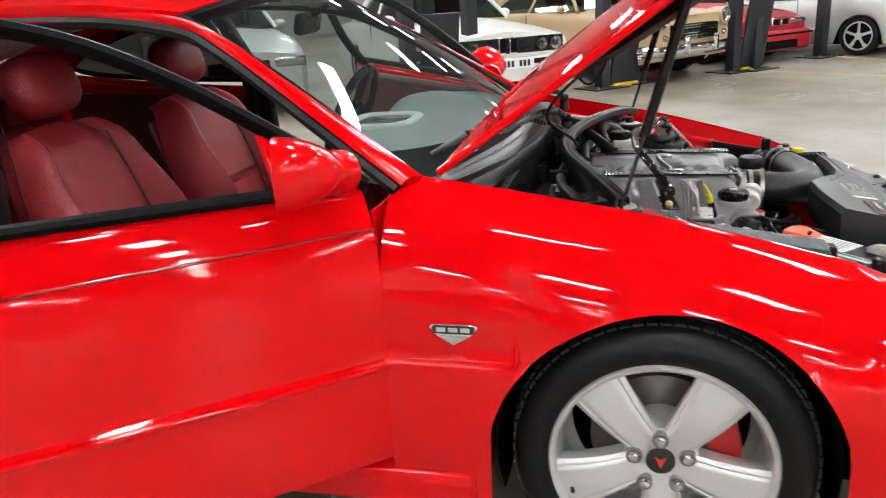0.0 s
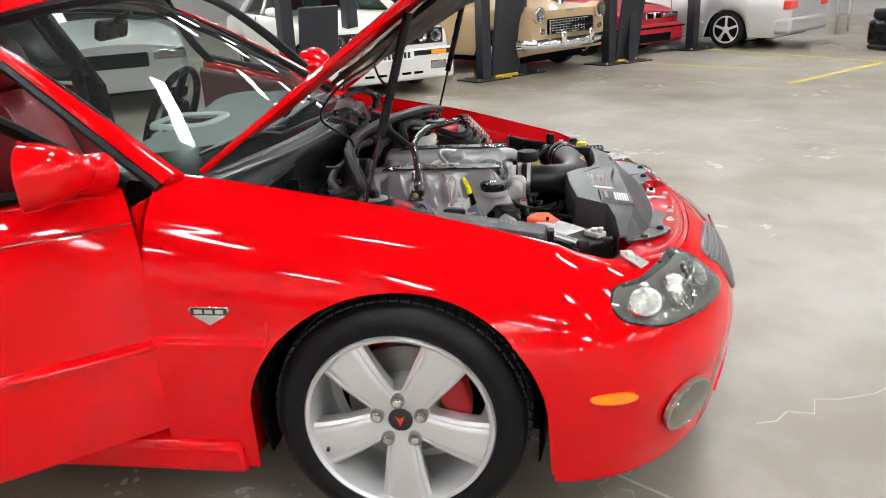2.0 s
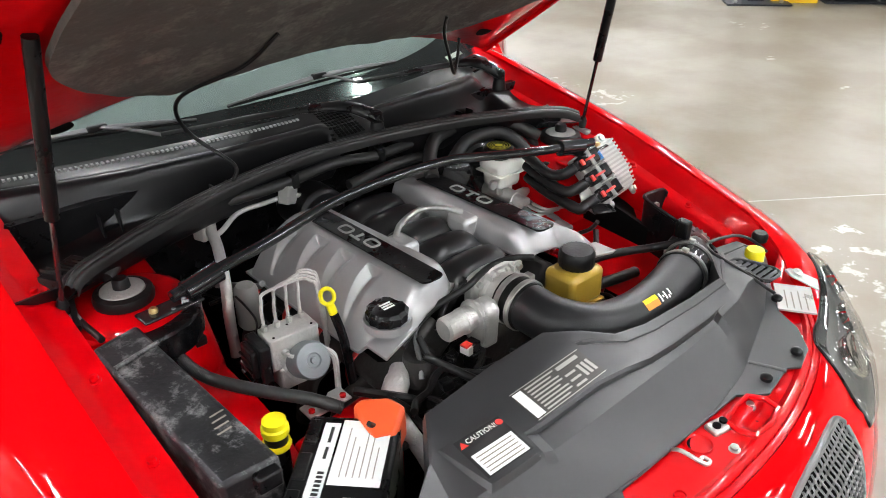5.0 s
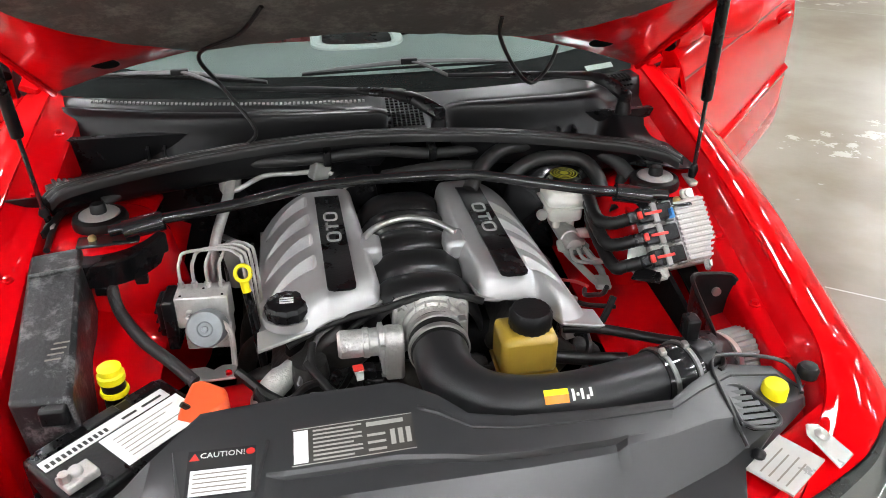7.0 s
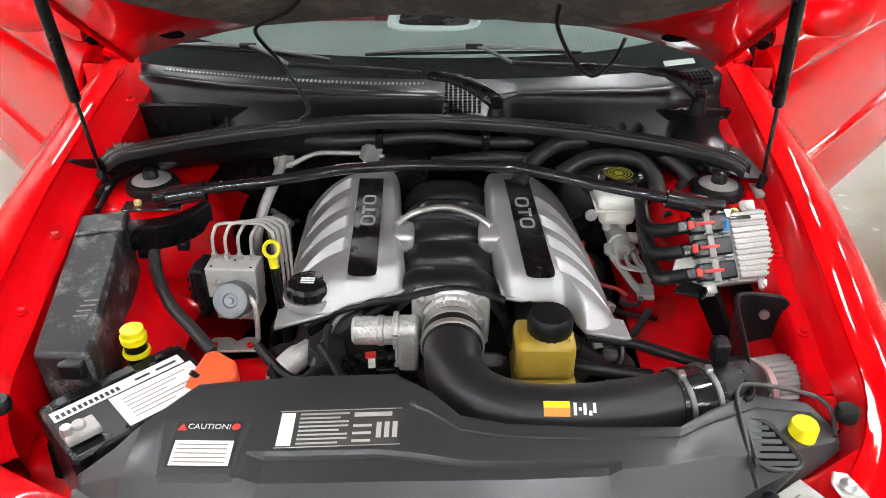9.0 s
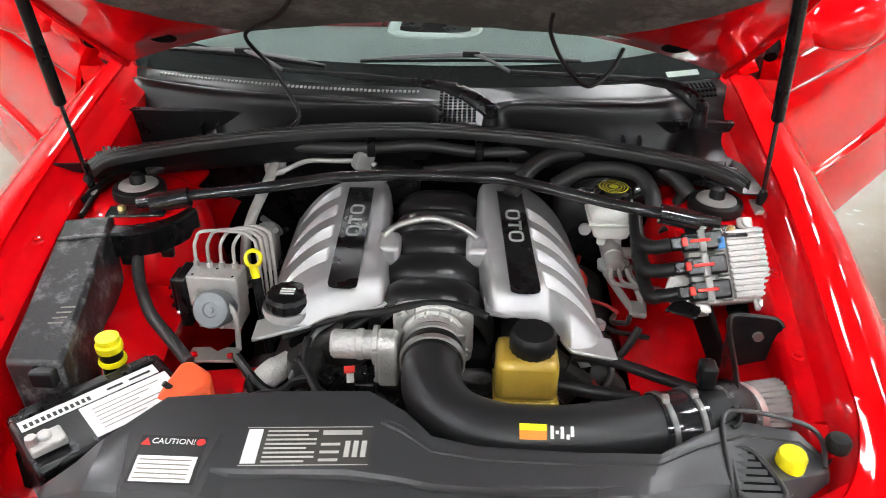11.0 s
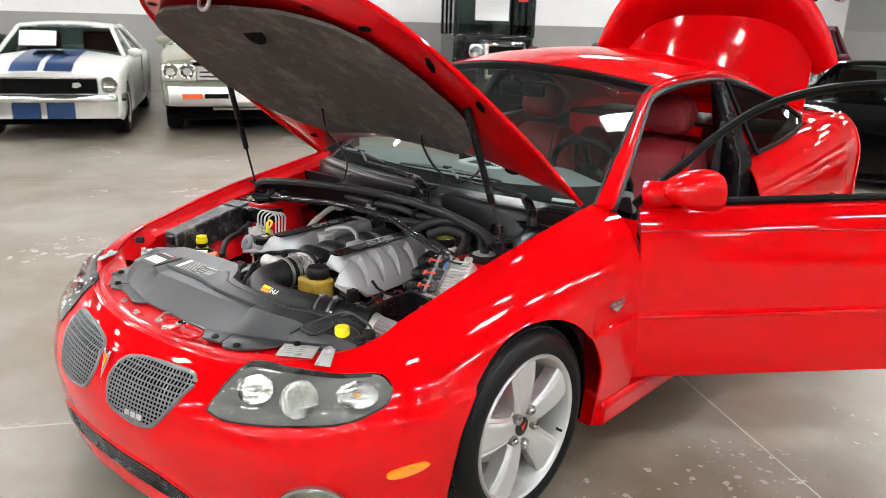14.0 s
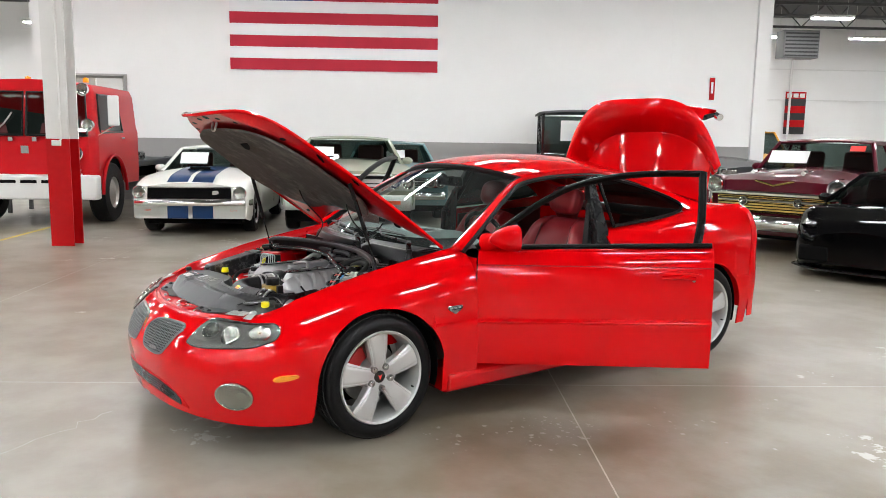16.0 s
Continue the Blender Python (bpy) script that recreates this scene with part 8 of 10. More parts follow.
def front_seat(x):
    bm_ = Matrix.Translation((x, 1.52, 0.42)) @ Matrix.Rotation(radians(-19), 4, "X")
    st = mesh("front_seat", *moved(rounded_slab(0.275, 0.11, 0.63, 0.085, (0.4,), 0.3), bm_), LEATHER, CAR, "dark red leather bucket seat")
    cm = Matrix.Translation((x, 1.06, 0.40)) @ Matrix.Rotation(radians(-80), 4, "X")
    mesh("seat_cushion", *moved(rounded_slab(0.26, 0.14, 0.50, 0.06, (0.5,)), cm), LEATHER, st)
    hm = bm_ @ Matrix.Translation((0, 0.03, 0.74))
    def ball(u, v):
        a, b = 2 * math.pi * u, math.pi * v
        s = lambda q, p: math.copysign(abs(q) ** p, q)
        return Vector((0.128 * s(math.cos(a), 0.75) * math.sin(b) ** 0.7, 0.068 * s(math.sin(a), 0.7) * math.sin(b) ** 0.7, 0.095 * s(math.cos(b), 0.75)))
    mesh("headrest", *moved(grid(ball, 28, 17, closed_u=True), hm), LEATHER, st, auto=False)
    for k in range(3):
        q = bm_ @ Vector((-0.05 + 0.05 * k, 0.0, 0.50))
        ring = [(0.018 * math.copysign(abs(math.cos(t)) ** 0.6, math.cos(t)), 0.014 * math.copysign(abs(math.sin(t)) ** 0.6, math.sin(t)), 0) for t in [2 * math.pi * w / 16 for w in range(17)]]
        mesh("seat_mark", *moved(tube(ring, 0.003, 5, 1), Matrix.Translation(q) @ Matrix.Rotation(radians(71), 4, "X")), LEATHER_DK, st)
    for xs in (-0.15, 0.15):
        mesh("seat_seam", *moved(tube([(xs * 0.8, -0.012, 0.06), (xs, -0.016, 0.3), (xs * 0.9, -0.004, 0.56)], 0.004, 6, 5), bm_), LEATHER_DK, st)
    mesh("seat_shell", *moved(box(-0.23, 0.23, 0.10, 0.135, 0.02, 0.56), bm_), LEATHER_DK, st, bevel=0.03)
front_seat(0.37)
front_seat(-0.37)
rm = Matrix.Translation((0, 2.28, 0.42)) @ Matrix.Rotation(radians(-24), 4, "X")
rs = mesh("rear_seat", *moved(rounded_slab(0.60, 0.12, 0.56, 0.05, (0.4,)), rm), LEATHER, CAR, "dark red leather rear bench")
for s in (-0.33, 0.33):
    mesh("rear_headrest", *moved(box(-0.11, 0.11, -0.03, 0.05, 0.52, 0.66), rm @ Matrix.Translation((s, 0, 0))), LEATHER, rs, bevel=0.04)
mesh("rear_cushion", *box(-0.60, 0.60, 1.92, 2.32, 0.34, 0.46), LEATHER, rs, bevel=0.04)
for s in (1, -1):
    mesh("quarter_trim", *prism([(1.72, 0.3), (2.6, 0.3), (2.6, 0.96), (1.72, 0.93)], s * 0.72, s * 0.735, "x"), LEATHER_DK, CAR)
mesh("headlining", *grid(lambda u, v: roof(0.03 + 0.94 * u, 0.03 + 0.94 * v) - Vector((0, 0, 0.03)), 12, 12), BLACK, CAR)
mi = mesh("rear_view_mirror", *moved(box(-0.11, 0.11, -0.02, 0.015, -0.03, 0.035), pose(0, 1.08, 1.235, 12, 0, 8)), BLACK, CAR, bevel=0.014)
mesh("mirror_stalk", *tube([(0, 1.08, 1.25), (0, 1.0, 1.29)], 0.01, 8, 1), BLACK, mi)
for s in (1, -1):
    mesh("seat_belt", *tube([(s * 0.70, 1.66, 1.12), (s * 0.69, 1.64, 0.8), (s * 0.70, 1.62, 0.4)], 0.022, 6, 3, flat=0.15), INK, CAR)

# ---- parked vehicles round the hall ----
def placed(x, y, hx, hy):
    """The pose of a car whose front axle stands at x, y and whose nose points along hx, hy."""
    return pose(x, y, 0, 0, 0, math.degrees(math.atan2(hx, -hy)))


def paint(name, color, coat=0.6, metal=0.0):
    return mat(name, color, rough=0.4, coat=coat, metal=metal, spec=0.1)


def simple_wheel(parent, x, y, r, s, rim_r, width=0.19, hub=None, style="dish"):
    def fix(piece):
        m = Matrix.Translation((x, y, r)) @ Matrix.Diagonal((s, 1, 1, 1))
        v, f = moved(piece, m)
        return v, (f if s > 0 else [tuple(reversed(q)) for q in f])
    w = width / 2
    t = mesh("wheel", *fix(lathe([(rim_r, -w), (r * 0.93, -w), (r, -w * 0.7), (r, w * 0.7), (r * 0.93, w), (rim_r, w), (rim_r * 0.97, w * 0.8)], 36, "x", caps=False)), TYRE, parent)
    if style == "dish":
        mesh("rim", *fix(lathe([(rim_r, w * 0.9), (rim_r * 0.85, w * 0.55), (rim_r * 0.5, w * 0.75), (rim_r * 0.2, w * 1.0), (0.0, w * 1.05)], 30, "x", caps=False)), hub or CHROME, t)
    else:
        mesh("rim_back", *fix(lathe([(rim_r, 0.0), (0.0, -0.01)], 30, "x", caps=False)), DARK, t)
        mesh("rim", *fix(lathe([(rim_r, w * 0.95), (rim_r * 0.93, w), (rim_r * 0.88, w * 0.7)], 30, "x", caps=False)), hub or SILVER, t)
        mesh("hub", *fix(lathe([(rim_r * 0.3, w * 0.4), (rim_r * 0.26, w * 0.8), (0.0, w * 0.85)], 20, "x", caps=False)), hub or SILVER, t)
        n = 5 if style == "five" else 8
        for k in range(n):
            b = moved(box(w * 0.4, w * 0.8, -rim_r * 0.12, rim_r * 0.12, rim_r * 0.2, rim_r * 0.92), Matrix.Rotation(2 * math.pi * k / n, 4, "X"))
            mesh("spoke", *fix(b), hub or SILVER, t, bevel=0.008)
    return t


def car_body(car, P, body):
    """A body sheet from stations along the length; P holds the sizes."""
    L0, L1, W = -P["front"], P["base"] + P["rear"], P["width"] / 2
    top, r, zb = P["top"], P["arch"], P.get("sill", 0.22)
    wtab = P.get("plan") or lerp_table([(0, 0.80), (0.03, 0.90), (0.12, 0.97), (0.4, 1.0), (0.8, 0.99), (0.95, 0.93), (1.0, 0.82)])
    should = P["shoulder"]
    def fn(u, v):
        y = L0 + (L1 - L0) * u
        w = W * wtab(u)
        zs, zc = should(y), top(y)
        z0 = zb + P.get("tuck", 0.06) * (max(0, 0.06 - u) / 0.06 + max(0, u - 0.95) / 0.05)
        for c in (0.0, P["base"]):
            if abs(y - c) < r:
                z0 = max(z0, P["tyre"] + math.sqrt(r * r - (y - c) ** 2) * 0.95)
        prof = P.get("prof") or [(0.955, 0.0), (0.985, 0.12), (1.0, 0.35), (1.0, 0.6), (0.99, 0.82), (0.965, 0.95), (0.92, 1.0)]
        n = len(prof)
        i = v * (n + 5)
        if i <= n - 1:
            k = min(int(i), n - 2)
            t = i - k
            a = prof[k][0] + (prof[k + 1][0] - prof[k][0]) * t
            b = prof[k][1] + (prof[k + 1][1] - prof[k][1]) * t
            return Vector((w * a, y, z0 + (zs - z0) * b))
        t = (i - n + 1) / 6
        a = prof[-1][0] * (1 - t)
        return Vector((w * a, y, zs + (zc - zs) * math.sin(t * math.pi / 2)))
    nu, nv = 72, 12 * 2 + 1
    left = grid(fn, nu, nv)
    caps = []
    for i in (0, nu - 1):
        ring = [left[0][i * nv + j] for j in range(nv)]
        pts = ring + [Vector((-p.x, p.y, p.z)) for p in reversed(ring[:-1])]
        caps.append((pts, [tuple(range(len(pts)))]))
    b = mesh("body", *join(left, mirrored(left), *caps), body, car)
    # near-black boxes carry the shade below the body and in the arches
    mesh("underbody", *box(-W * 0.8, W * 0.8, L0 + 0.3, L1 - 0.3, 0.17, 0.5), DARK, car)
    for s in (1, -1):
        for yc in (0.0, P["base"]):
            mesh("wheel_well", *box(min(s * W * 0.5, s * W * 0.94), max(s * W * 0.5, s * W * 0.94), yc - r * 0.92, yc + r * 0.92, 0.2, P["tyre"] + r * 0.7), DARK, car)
    return b


def greenhouse(car, P, roof_mat, glass=None):
    c0, c1, r0, r1 = P["cab"]
    belt, H, wb, wt = P["belt"], P["height"], P["width"] / 2 * P.get("wb", 0.88), P["width"] / 2 * P.get("wt", 0.68)
    bz = lambda y: belt
    def rf(u, v):
        x = -1 + 2 * v
        y = r0 + (r1 - r0) * u
        e = (1 - (2 * u - 1) ** 4) * 0.03
        return Vector((wt * x * 1.02, y, H - 0.035 + 0.035 * (1 - x * x) - 0.03 + e))
    mesh("roof", *grid(rf, 14, 13), roof_mat, car, solid=0.025)
    glass = glass or GLASS_BG
    def quad(a, b, c, d, name):
        mesh(name, *grid(lambda u, v: (Vector(a).lerp(Vector(b), u)).lerp(Vector(d).lerp(Vector(c), u), v) + Vector((0, 0, 0)), 2, 2), glass, car, smooth=False)
    quad((-wb * 0.97, c0, belt), (wb * 0.97, c0, belt), (wt, r0, H - 0.05), (-wt, r0, H - 0.05), "windscreen")
    quad((wb * 0.97, c1, belt), (-wb * 0.97, c1, belt), (-wt, r1, H - 0.05), (wt, r1, H - 0.05), "rear_window")
    for s in (1, -1):
        A, B, C, D = (s * wb, c0, belt), (s * wb, c1, belt), (s * wt, r1, H - 0.05), (s * wt, r0, H - 0.05)
        quad(A, B, C, D, "side_window")
        mesh("pillar", *tube([A, D], 0.028, 8, 1), roof_mat, car)
        mesh("pillar", *tube([B, C], P.get("cpillar", 0.05), 8, 1), roof_mat, car)
        mesh("roof_rail", *tube([D, C], 0.028, 8, 1), roof_mat, car)
        m0, m1 = Vector(A).lerp(Vector(B), 0.52), Vector(D).lerp(Vector(C), 0.52)
        mesh("pillar", *tube([m0, m1], 0.022, 8, 1), roof_mat, car)
        mesh("belt_trim", *tube([A, B], 0.012, 6, 1), CHROME if P.get("chrome") else RUBBER, car)
        mesh("door_gap", *tube([(s * P["width"] / 2 * 1.001, (c0 + c1) / 2 + d, belt - 0.02) for d in (0,)] + [(s * P["width"] / 2 * 1.002, (c0 + c1) / 2, 0.35)], 0.006, 5, 1), DARK, car)
    for s in (0.36, -0.36):
        mesh("seat", *moved(box(-0.22, 0.22, -0.06, 0.06, -0.35, 0.30), pose(s, (r0 + r1) / 2 - 0.05, belt, -12)), P.get("seat", LEATHER_DK), car, bevel=0.05)
    mesh("cabin_tub", *box(-wb * 0.9, wb * 0.9, c0 + 0.1, c1 - 0.1, belt - 0.32, belt - 0.30), DARK, car)
    for s in (1, -1):
        mesh("door_mirror", *moved(grid(lambda u, v: Vector((0.09 * math.cos(2 * math.pi * u) * math.sin(math.pi * v), 0.05 * math.cos(math.pi * v), 0.06 * math.sin(2 * math.pi * u) * math.sin(math.pi * v))), 14, 9, closed_u=True), Matrix.Translation((s * (wb + 0.10), c0 + 0.28, belt + 0.05))), P.get("mirror") or roof_mat, car)


def round_lamp(car, x, y, z, r, label="", ring=None, tilt=0):
    m = Matrix.Translation((x, y, z)) @ Matrix.Rotation(radians(90 + tilt), 4, "X")
    lp = mesh("headlamp", *moved(lathe([(r * 1.15, 0.0), (r * 1.18, 0.03), (r * 1.0, 0.035)], 24, caps=False), m), ring or CHROME, car, label)
    mesh("reflector", *moved(lathe([(r, 0.032), (r * 0.7, 0.012), (0.0, 0.0)], 24, caps=False), m), LAMP_REFL, lp)
    mesh("lens", *moved(lathe([(r, 0.033), (r * 0.6, 0.048), (0.0, 0.054)], 24, caps=False), m), LENS, lp)


def bumper(car, W, y, z, h, d, material, bow=0.08, wrap=0.35, name="bumper", label=""):
    def fn(u, v):
        x = -1 + 2 * u
        a = 2 * math.pi * v
        yy = y + bow * x * x + wrap * max(0, abs(x) - 0.9) / 0.1 * 0.6
        return Vector((W * (x if abs(x) < 0.93 else math.copysign(0.93 + (abs(x) - 0.93) * 0.8, x)), yy + d * math.cos(a), z + h * math.sin(a)))
    mesh(name, *grid(fn, 41, 13), material, car, label)


def wheels_for(car, P, rim_r, hub=None, style="dish"):
    for s in (1, -1):
        for y in (0.0, P["base"]):
            simple_wheel(car, s * (P["width"] / 2 - 0.13), y, P["tyre"], s, rim_r, P.get("tw", 0.19), hub, style)


def flatcurve(pts):
    return lerp_table(pts)


# white fastback with blue stripes
WHITE_P = paint("white_car_paint", (0.66, 0.66, 0.61))
BLUE_P = paint("blue_stripe_paint", (0.008, 0.035, 0.11))
def striped_fastback():
    c = thing("striped_fastback", "white fastback coupe with two blue racing stripes", "car", placed(-7.98, 2.30, 0.84, -0.54))
    P = dict(front=0.80, base=2.74, rear=1.07, width=1.73, height=1.30, tyre=0.32, arch=0.36, belt=0.90, cab=(0.55, 2.75, 1.05, 1.95), wt=0.66, chrome=True,
             top=flatcurve([(-0.8, 0.80), (-0.5, 0.90), (0.5, 0.985), (1.5, 0.96), (2.8, 0.96), (3.8, 0.86)]), shoulder=flatcurve([(-0.8, 0.73), (-0.4, 0.83), (0.6, 0.90), (2.0, 0.88), (3.0, 0.91), (3.8, 0.80)]),
             plan=lerp_table([(0, 0.93), (0.02, 0.965), (0.1, 0.985), (0.4, 1.0), (0.8, 1.0), (1.0, 0.9)]))
    b = car_body(c, P, WHITE_P)
    greenhouse(c, P, WHITE_P)
    wheels_for(c, P, 0.2, SILVER, "five")
    W = 0.865
    gr = mesh("grille", *join(box(-0.60, 0.60, -0.83, -0.79, 0.56, 0.735)), DARK, c, "dark rectangular grille with chrome rim", bevel=0.03)
    mesh("grille_rim", *tube([(-0.6, -0.835, 0.56), (0.6, -0.835, 0.56), (0.6, -0.835, 0.735), (-0.6, -0.835, 0.735), (-0.6, -0.835, 0.56)], 0.008, 6, 1), CHROME, gr)
    mesh("grille_emblem", *moved(prism([(-0.05, -0.02), (0.0, -0.03), (0.05, 0.0), (0.03, 0.035), (-0.04, 0.03)], -0.02, 0.0), pose(0.38, -0.85, 0.655, 90)), CHROME, gr)
    for s in (1, -1):
        round_lamp(c, s * 0.72, -0.80, 0.655, 0.085)
        mesh("indicator", *box(s * 0.62 - 0.06, s * 0.62 + 0.06, -0.80, -0.77, 0.37, 0.42), ORANGE, c, bevel=0.01)
    bumper(c, 0.88, -0.86, 0.505, 0.045, 0.035, CHROME, label="slim chrome front bumper")
    mesh("valance", *box(-0.82, 0.82, -0.80, -0.7, 0.27, 0.47), WHITE_P, c, bevel=0.03)
    for x0, x1 in ((-0.33, -0.03), (0.03, 0.33)):
        for ya, yb in ((-0.78, 0.55),):
            fn = lambda u, v, x0=x0, x1=x1: Vector((x0 + (x1 - x0) * v, ya + (yb - ya) * u, P["shoulder"](ya + (yb - ya) * u) + (P["top"](ya + (yb - ya) * u) - P["shoulder"](ya + (yb - ya) * u)) * math.cos(math.asin(min(1, abs(x0 + (x1 - x0) * v) / 0.80))) + 0.006))
            fn2 = lambda u, v, x0=x0, x1=x1: Vector((x0 + (x1 - x0) * v, ya + (yb - ya) * u, P["top"](ya + (yb - ya) * u) + 0.004 - 0.03 * ((x0 + (x1 - x0) * v) / 0.8) ** 2))
            mesh("bonnet_stripe", *grid(fn2, 24, 5), BLUE_P, b)
        mesh("roof_stripe", *grid(lambda u, v: Vector((x0 + (x1 - x0) * v, 1.0 + 1.0 * u, 1.303 - 0.03 * ((x0 + (x1 - x0) * v) / 0.6) ** 2 - 0.03 * (2 * u - 1) ** 4)), 10, 5), BLUE_P, b)
        mesh("valance_stripe", *box(x0, x1, -0.806, -0.799, 0.275, 0.465), BLUE_P, b)
    mesh("bonnet_scoop", *moved(grid(lambda u, v: Vector((0.2 * (-1 + 2 * v), -0.15 + 0.4 * u, 0.055 * math.sin(math.pi * v) ** 0.5 * (1 - u ** 2))), 8, 13), pose(0, 0.05, 0.955)), BLUE_P, b)
    mesh("scoop_mouth", *box(-0.15, 0.15, -0.105, -0.098, 0.965, 1.0), DARK, b)
    mesh("window_card", *moved(box(-0.22, 0.22, -0.002, 0.002, -0.12, 0.12), pose(-0.30, 0.80, 1.11, -38)), LABEL_W, c)
striped_fastback()

# olive hardtop beside it
OLIVE = paint("pale_sage_car_paint", (0.27, 0.29, 0.22))
SATIN_CHROME = mat("aged_bright_trim", (0.62, 0.62, 0.6), rough=0.32, metal=0.6, vary=0.15, vscale=12)
def olive_hardtop():
    c = thing("olive_hardtop", "pale sage green hardtop with chrome grille and bumper", "car", placed(-7.1, 4.42, 0.86, -0.51) @ Matrix.Scale(1.08, 4))
    P = dict(front=0.88, base=2.95, rear=1.25, width=1.93, height=1.38, tyre=0.34, arch=0.38, belt=0.96, cab=(0.75, 2.9, 1.25, 2.25), chrome=True, sill=0.33,
             top=flatcurve([(-0.88, 0.92), (-0.4, 0.99), (0.7, 1.03), (3.0, 1.0), (4.2, 0.92)]), shoulder=flatcurve([(-0.88, 0.86), (-0.4, 0.93), (0.8, 0.96), (3.0, 0.95), (4.2, 0.86)]),
             plan=lerp_table([(0, 0.96), (0.03, 0.985), (0.3, 1.0), (0.8, 1.0), (1.0, 0.92)]))
    car_body(c, P, OLIVE)
    greenhouse(c, P, OLIVE)
    wheels_for(c, P, 0.2, STEEL)
    gr = mesh("grille", *box(-0.56, 0.56, -0.93, -0.86, 0.655, 0.80), SATIN_CHROME, c, "bright grille with two dark slots a side", bevel=0.01)
    for s in (1, -1):
        for z in (0.685, 0.735):
            mesh("grille_slot", *box(min(s * 0.04, s * 0.53), max(s * 0.04, s * 0.53), -0.934, -0.928, z, z + 0.016), DARK, gr)
    mesh("grille_bar", *box(-0.57, 0.57, -0.945, -0.925, 0.775, 0.80), SATIN_CHROME, gr, bevel=0.006)
    mesh("centre_badge", *box(-0.025, 0.025, -0.95, -0.93, 0.70, 0.76), SATIN_CHROME, gr, bevel=0.005)
    mesh("hood_gap", *box(-0.6, 0.6, -0.915, -0.86, 0.81, 0.85), DARK, c, bevel=0.01)
    mesh("hood_edge", *box(-0.62, 0.62, -0.92, -0.86, 0.852, 0.872), SATIN_CHROME, c, bevel=0.006)
    for s in (1, -1):
        mesh("lamp_panel", *box(min(s * 0.57, s * 0.93), max(s * 0.57, s * 0.93), -0.92, -0.87, 0.64, 0.82), SATIN_CHROME, c, bevel=0.02)
        for x in (0.66, 0.84):
            round_lamp(c, s * x, -0.91, 0.745, 0.072)
    bumper(c, 0.97, -0.97, 0.475, 0.11, 0.05, SATIN_CHROME, label="wide chrome front bumper")
    for s in (1, -1):
        mesh("parking_lamp", *box(s * 0.62 - 0.11, s * 0.62 + 0.11, -1.035, -0.99, 0.46, 0.51), ORANGE, c)
        mesh("bumper_slot", *box(s * 0.36 - 0.13, s * 0.36 + 0.13, -1.022, -1.0, 0.46, 0.51), DARK, c)
    mesh("plate", *box(-0.16, 0.16, -1.03, -1.015, 0.42, 0.56), LABEL_W, c)
    mesh("tow_bar", *tube([(-0.4, -0.8, 0.33), (0.4, -0.8, 0.33)], 0.025, 8, 1), STEEL, c)
    mesh("window_card", *moved(box(-0.2, 0.2, -0.002, 0.002, -0.11, 0.11), pose(-0.45, 0.98, 1.15, -50)), LABEL_W, c)
olive_hardtop()

# teal sedan and black vintage car by the wall
TEAL = paint("teal_car_paint", (0.13, 0.22, 0.23))
def teal_sedan():
    m = HALL @ pose(0.2, 10.2, 0, 0, 0, 4)
    c = thing("teal_sedan", "pale teal sixties sedan with chrome bumper", "car", m)
    P = dict(front=0.85, base=3.0, rear=1.3, width=1.95, height=1.40, tyre=0.34, arch=0.38, belt=0.96, cab=(0.75, 2.9, 1.25, 2.3), chrome=True, sill=0.25,
             top=flatcurve([(-0.85, 0.90), (-0.4, 0.98), (0.7, 1.03), (3.0, 1.0), (4.3, 0.92)]), shoulder=flatcurve([(-0.85, 0.84), (0.0, 0.93), (3.0, 0.94), (4.3, 0.86)]),
             plan=lerp_table([(0, 0.96), (0.03, 0.985), (0.3, 1.0), (0.8, 1.0), (1.0, 0.92)]))
    car_body(c, P, TEAL)
    greenhouse(c, P, TEAL)
    wheels_for(c, P, 0.2)
    gr = mesh("grille", *box(-0.85, 0.85, -0.90, -0.84, 0.62, 0.80), DARK, c)
    for k in range(4):
        mesh("grille_bar", *box(-0.85, 0.85, -0.915, -0.90, 0.64 + 0.045 * k, 0.652 + 0.045 * k), CHROME, gr)
    for s in (1, -1):
        for x in (0.62, 0.80):
            round_lamp(c, s * x, -0.90, 0.71, 0.075)
    bumper(c, 0.98, -0.95, 0.48, 0.07, 0.05, CHROME)
    for s in (-0.42, 0.08):
        mesh("window_card", *moved(box(-0.18, 0.18, -0.002, 0.002, -0.12, 0.12), pose(s, 0.97, 1.17, -52)), LABEL_W, c)
teal_sedan()


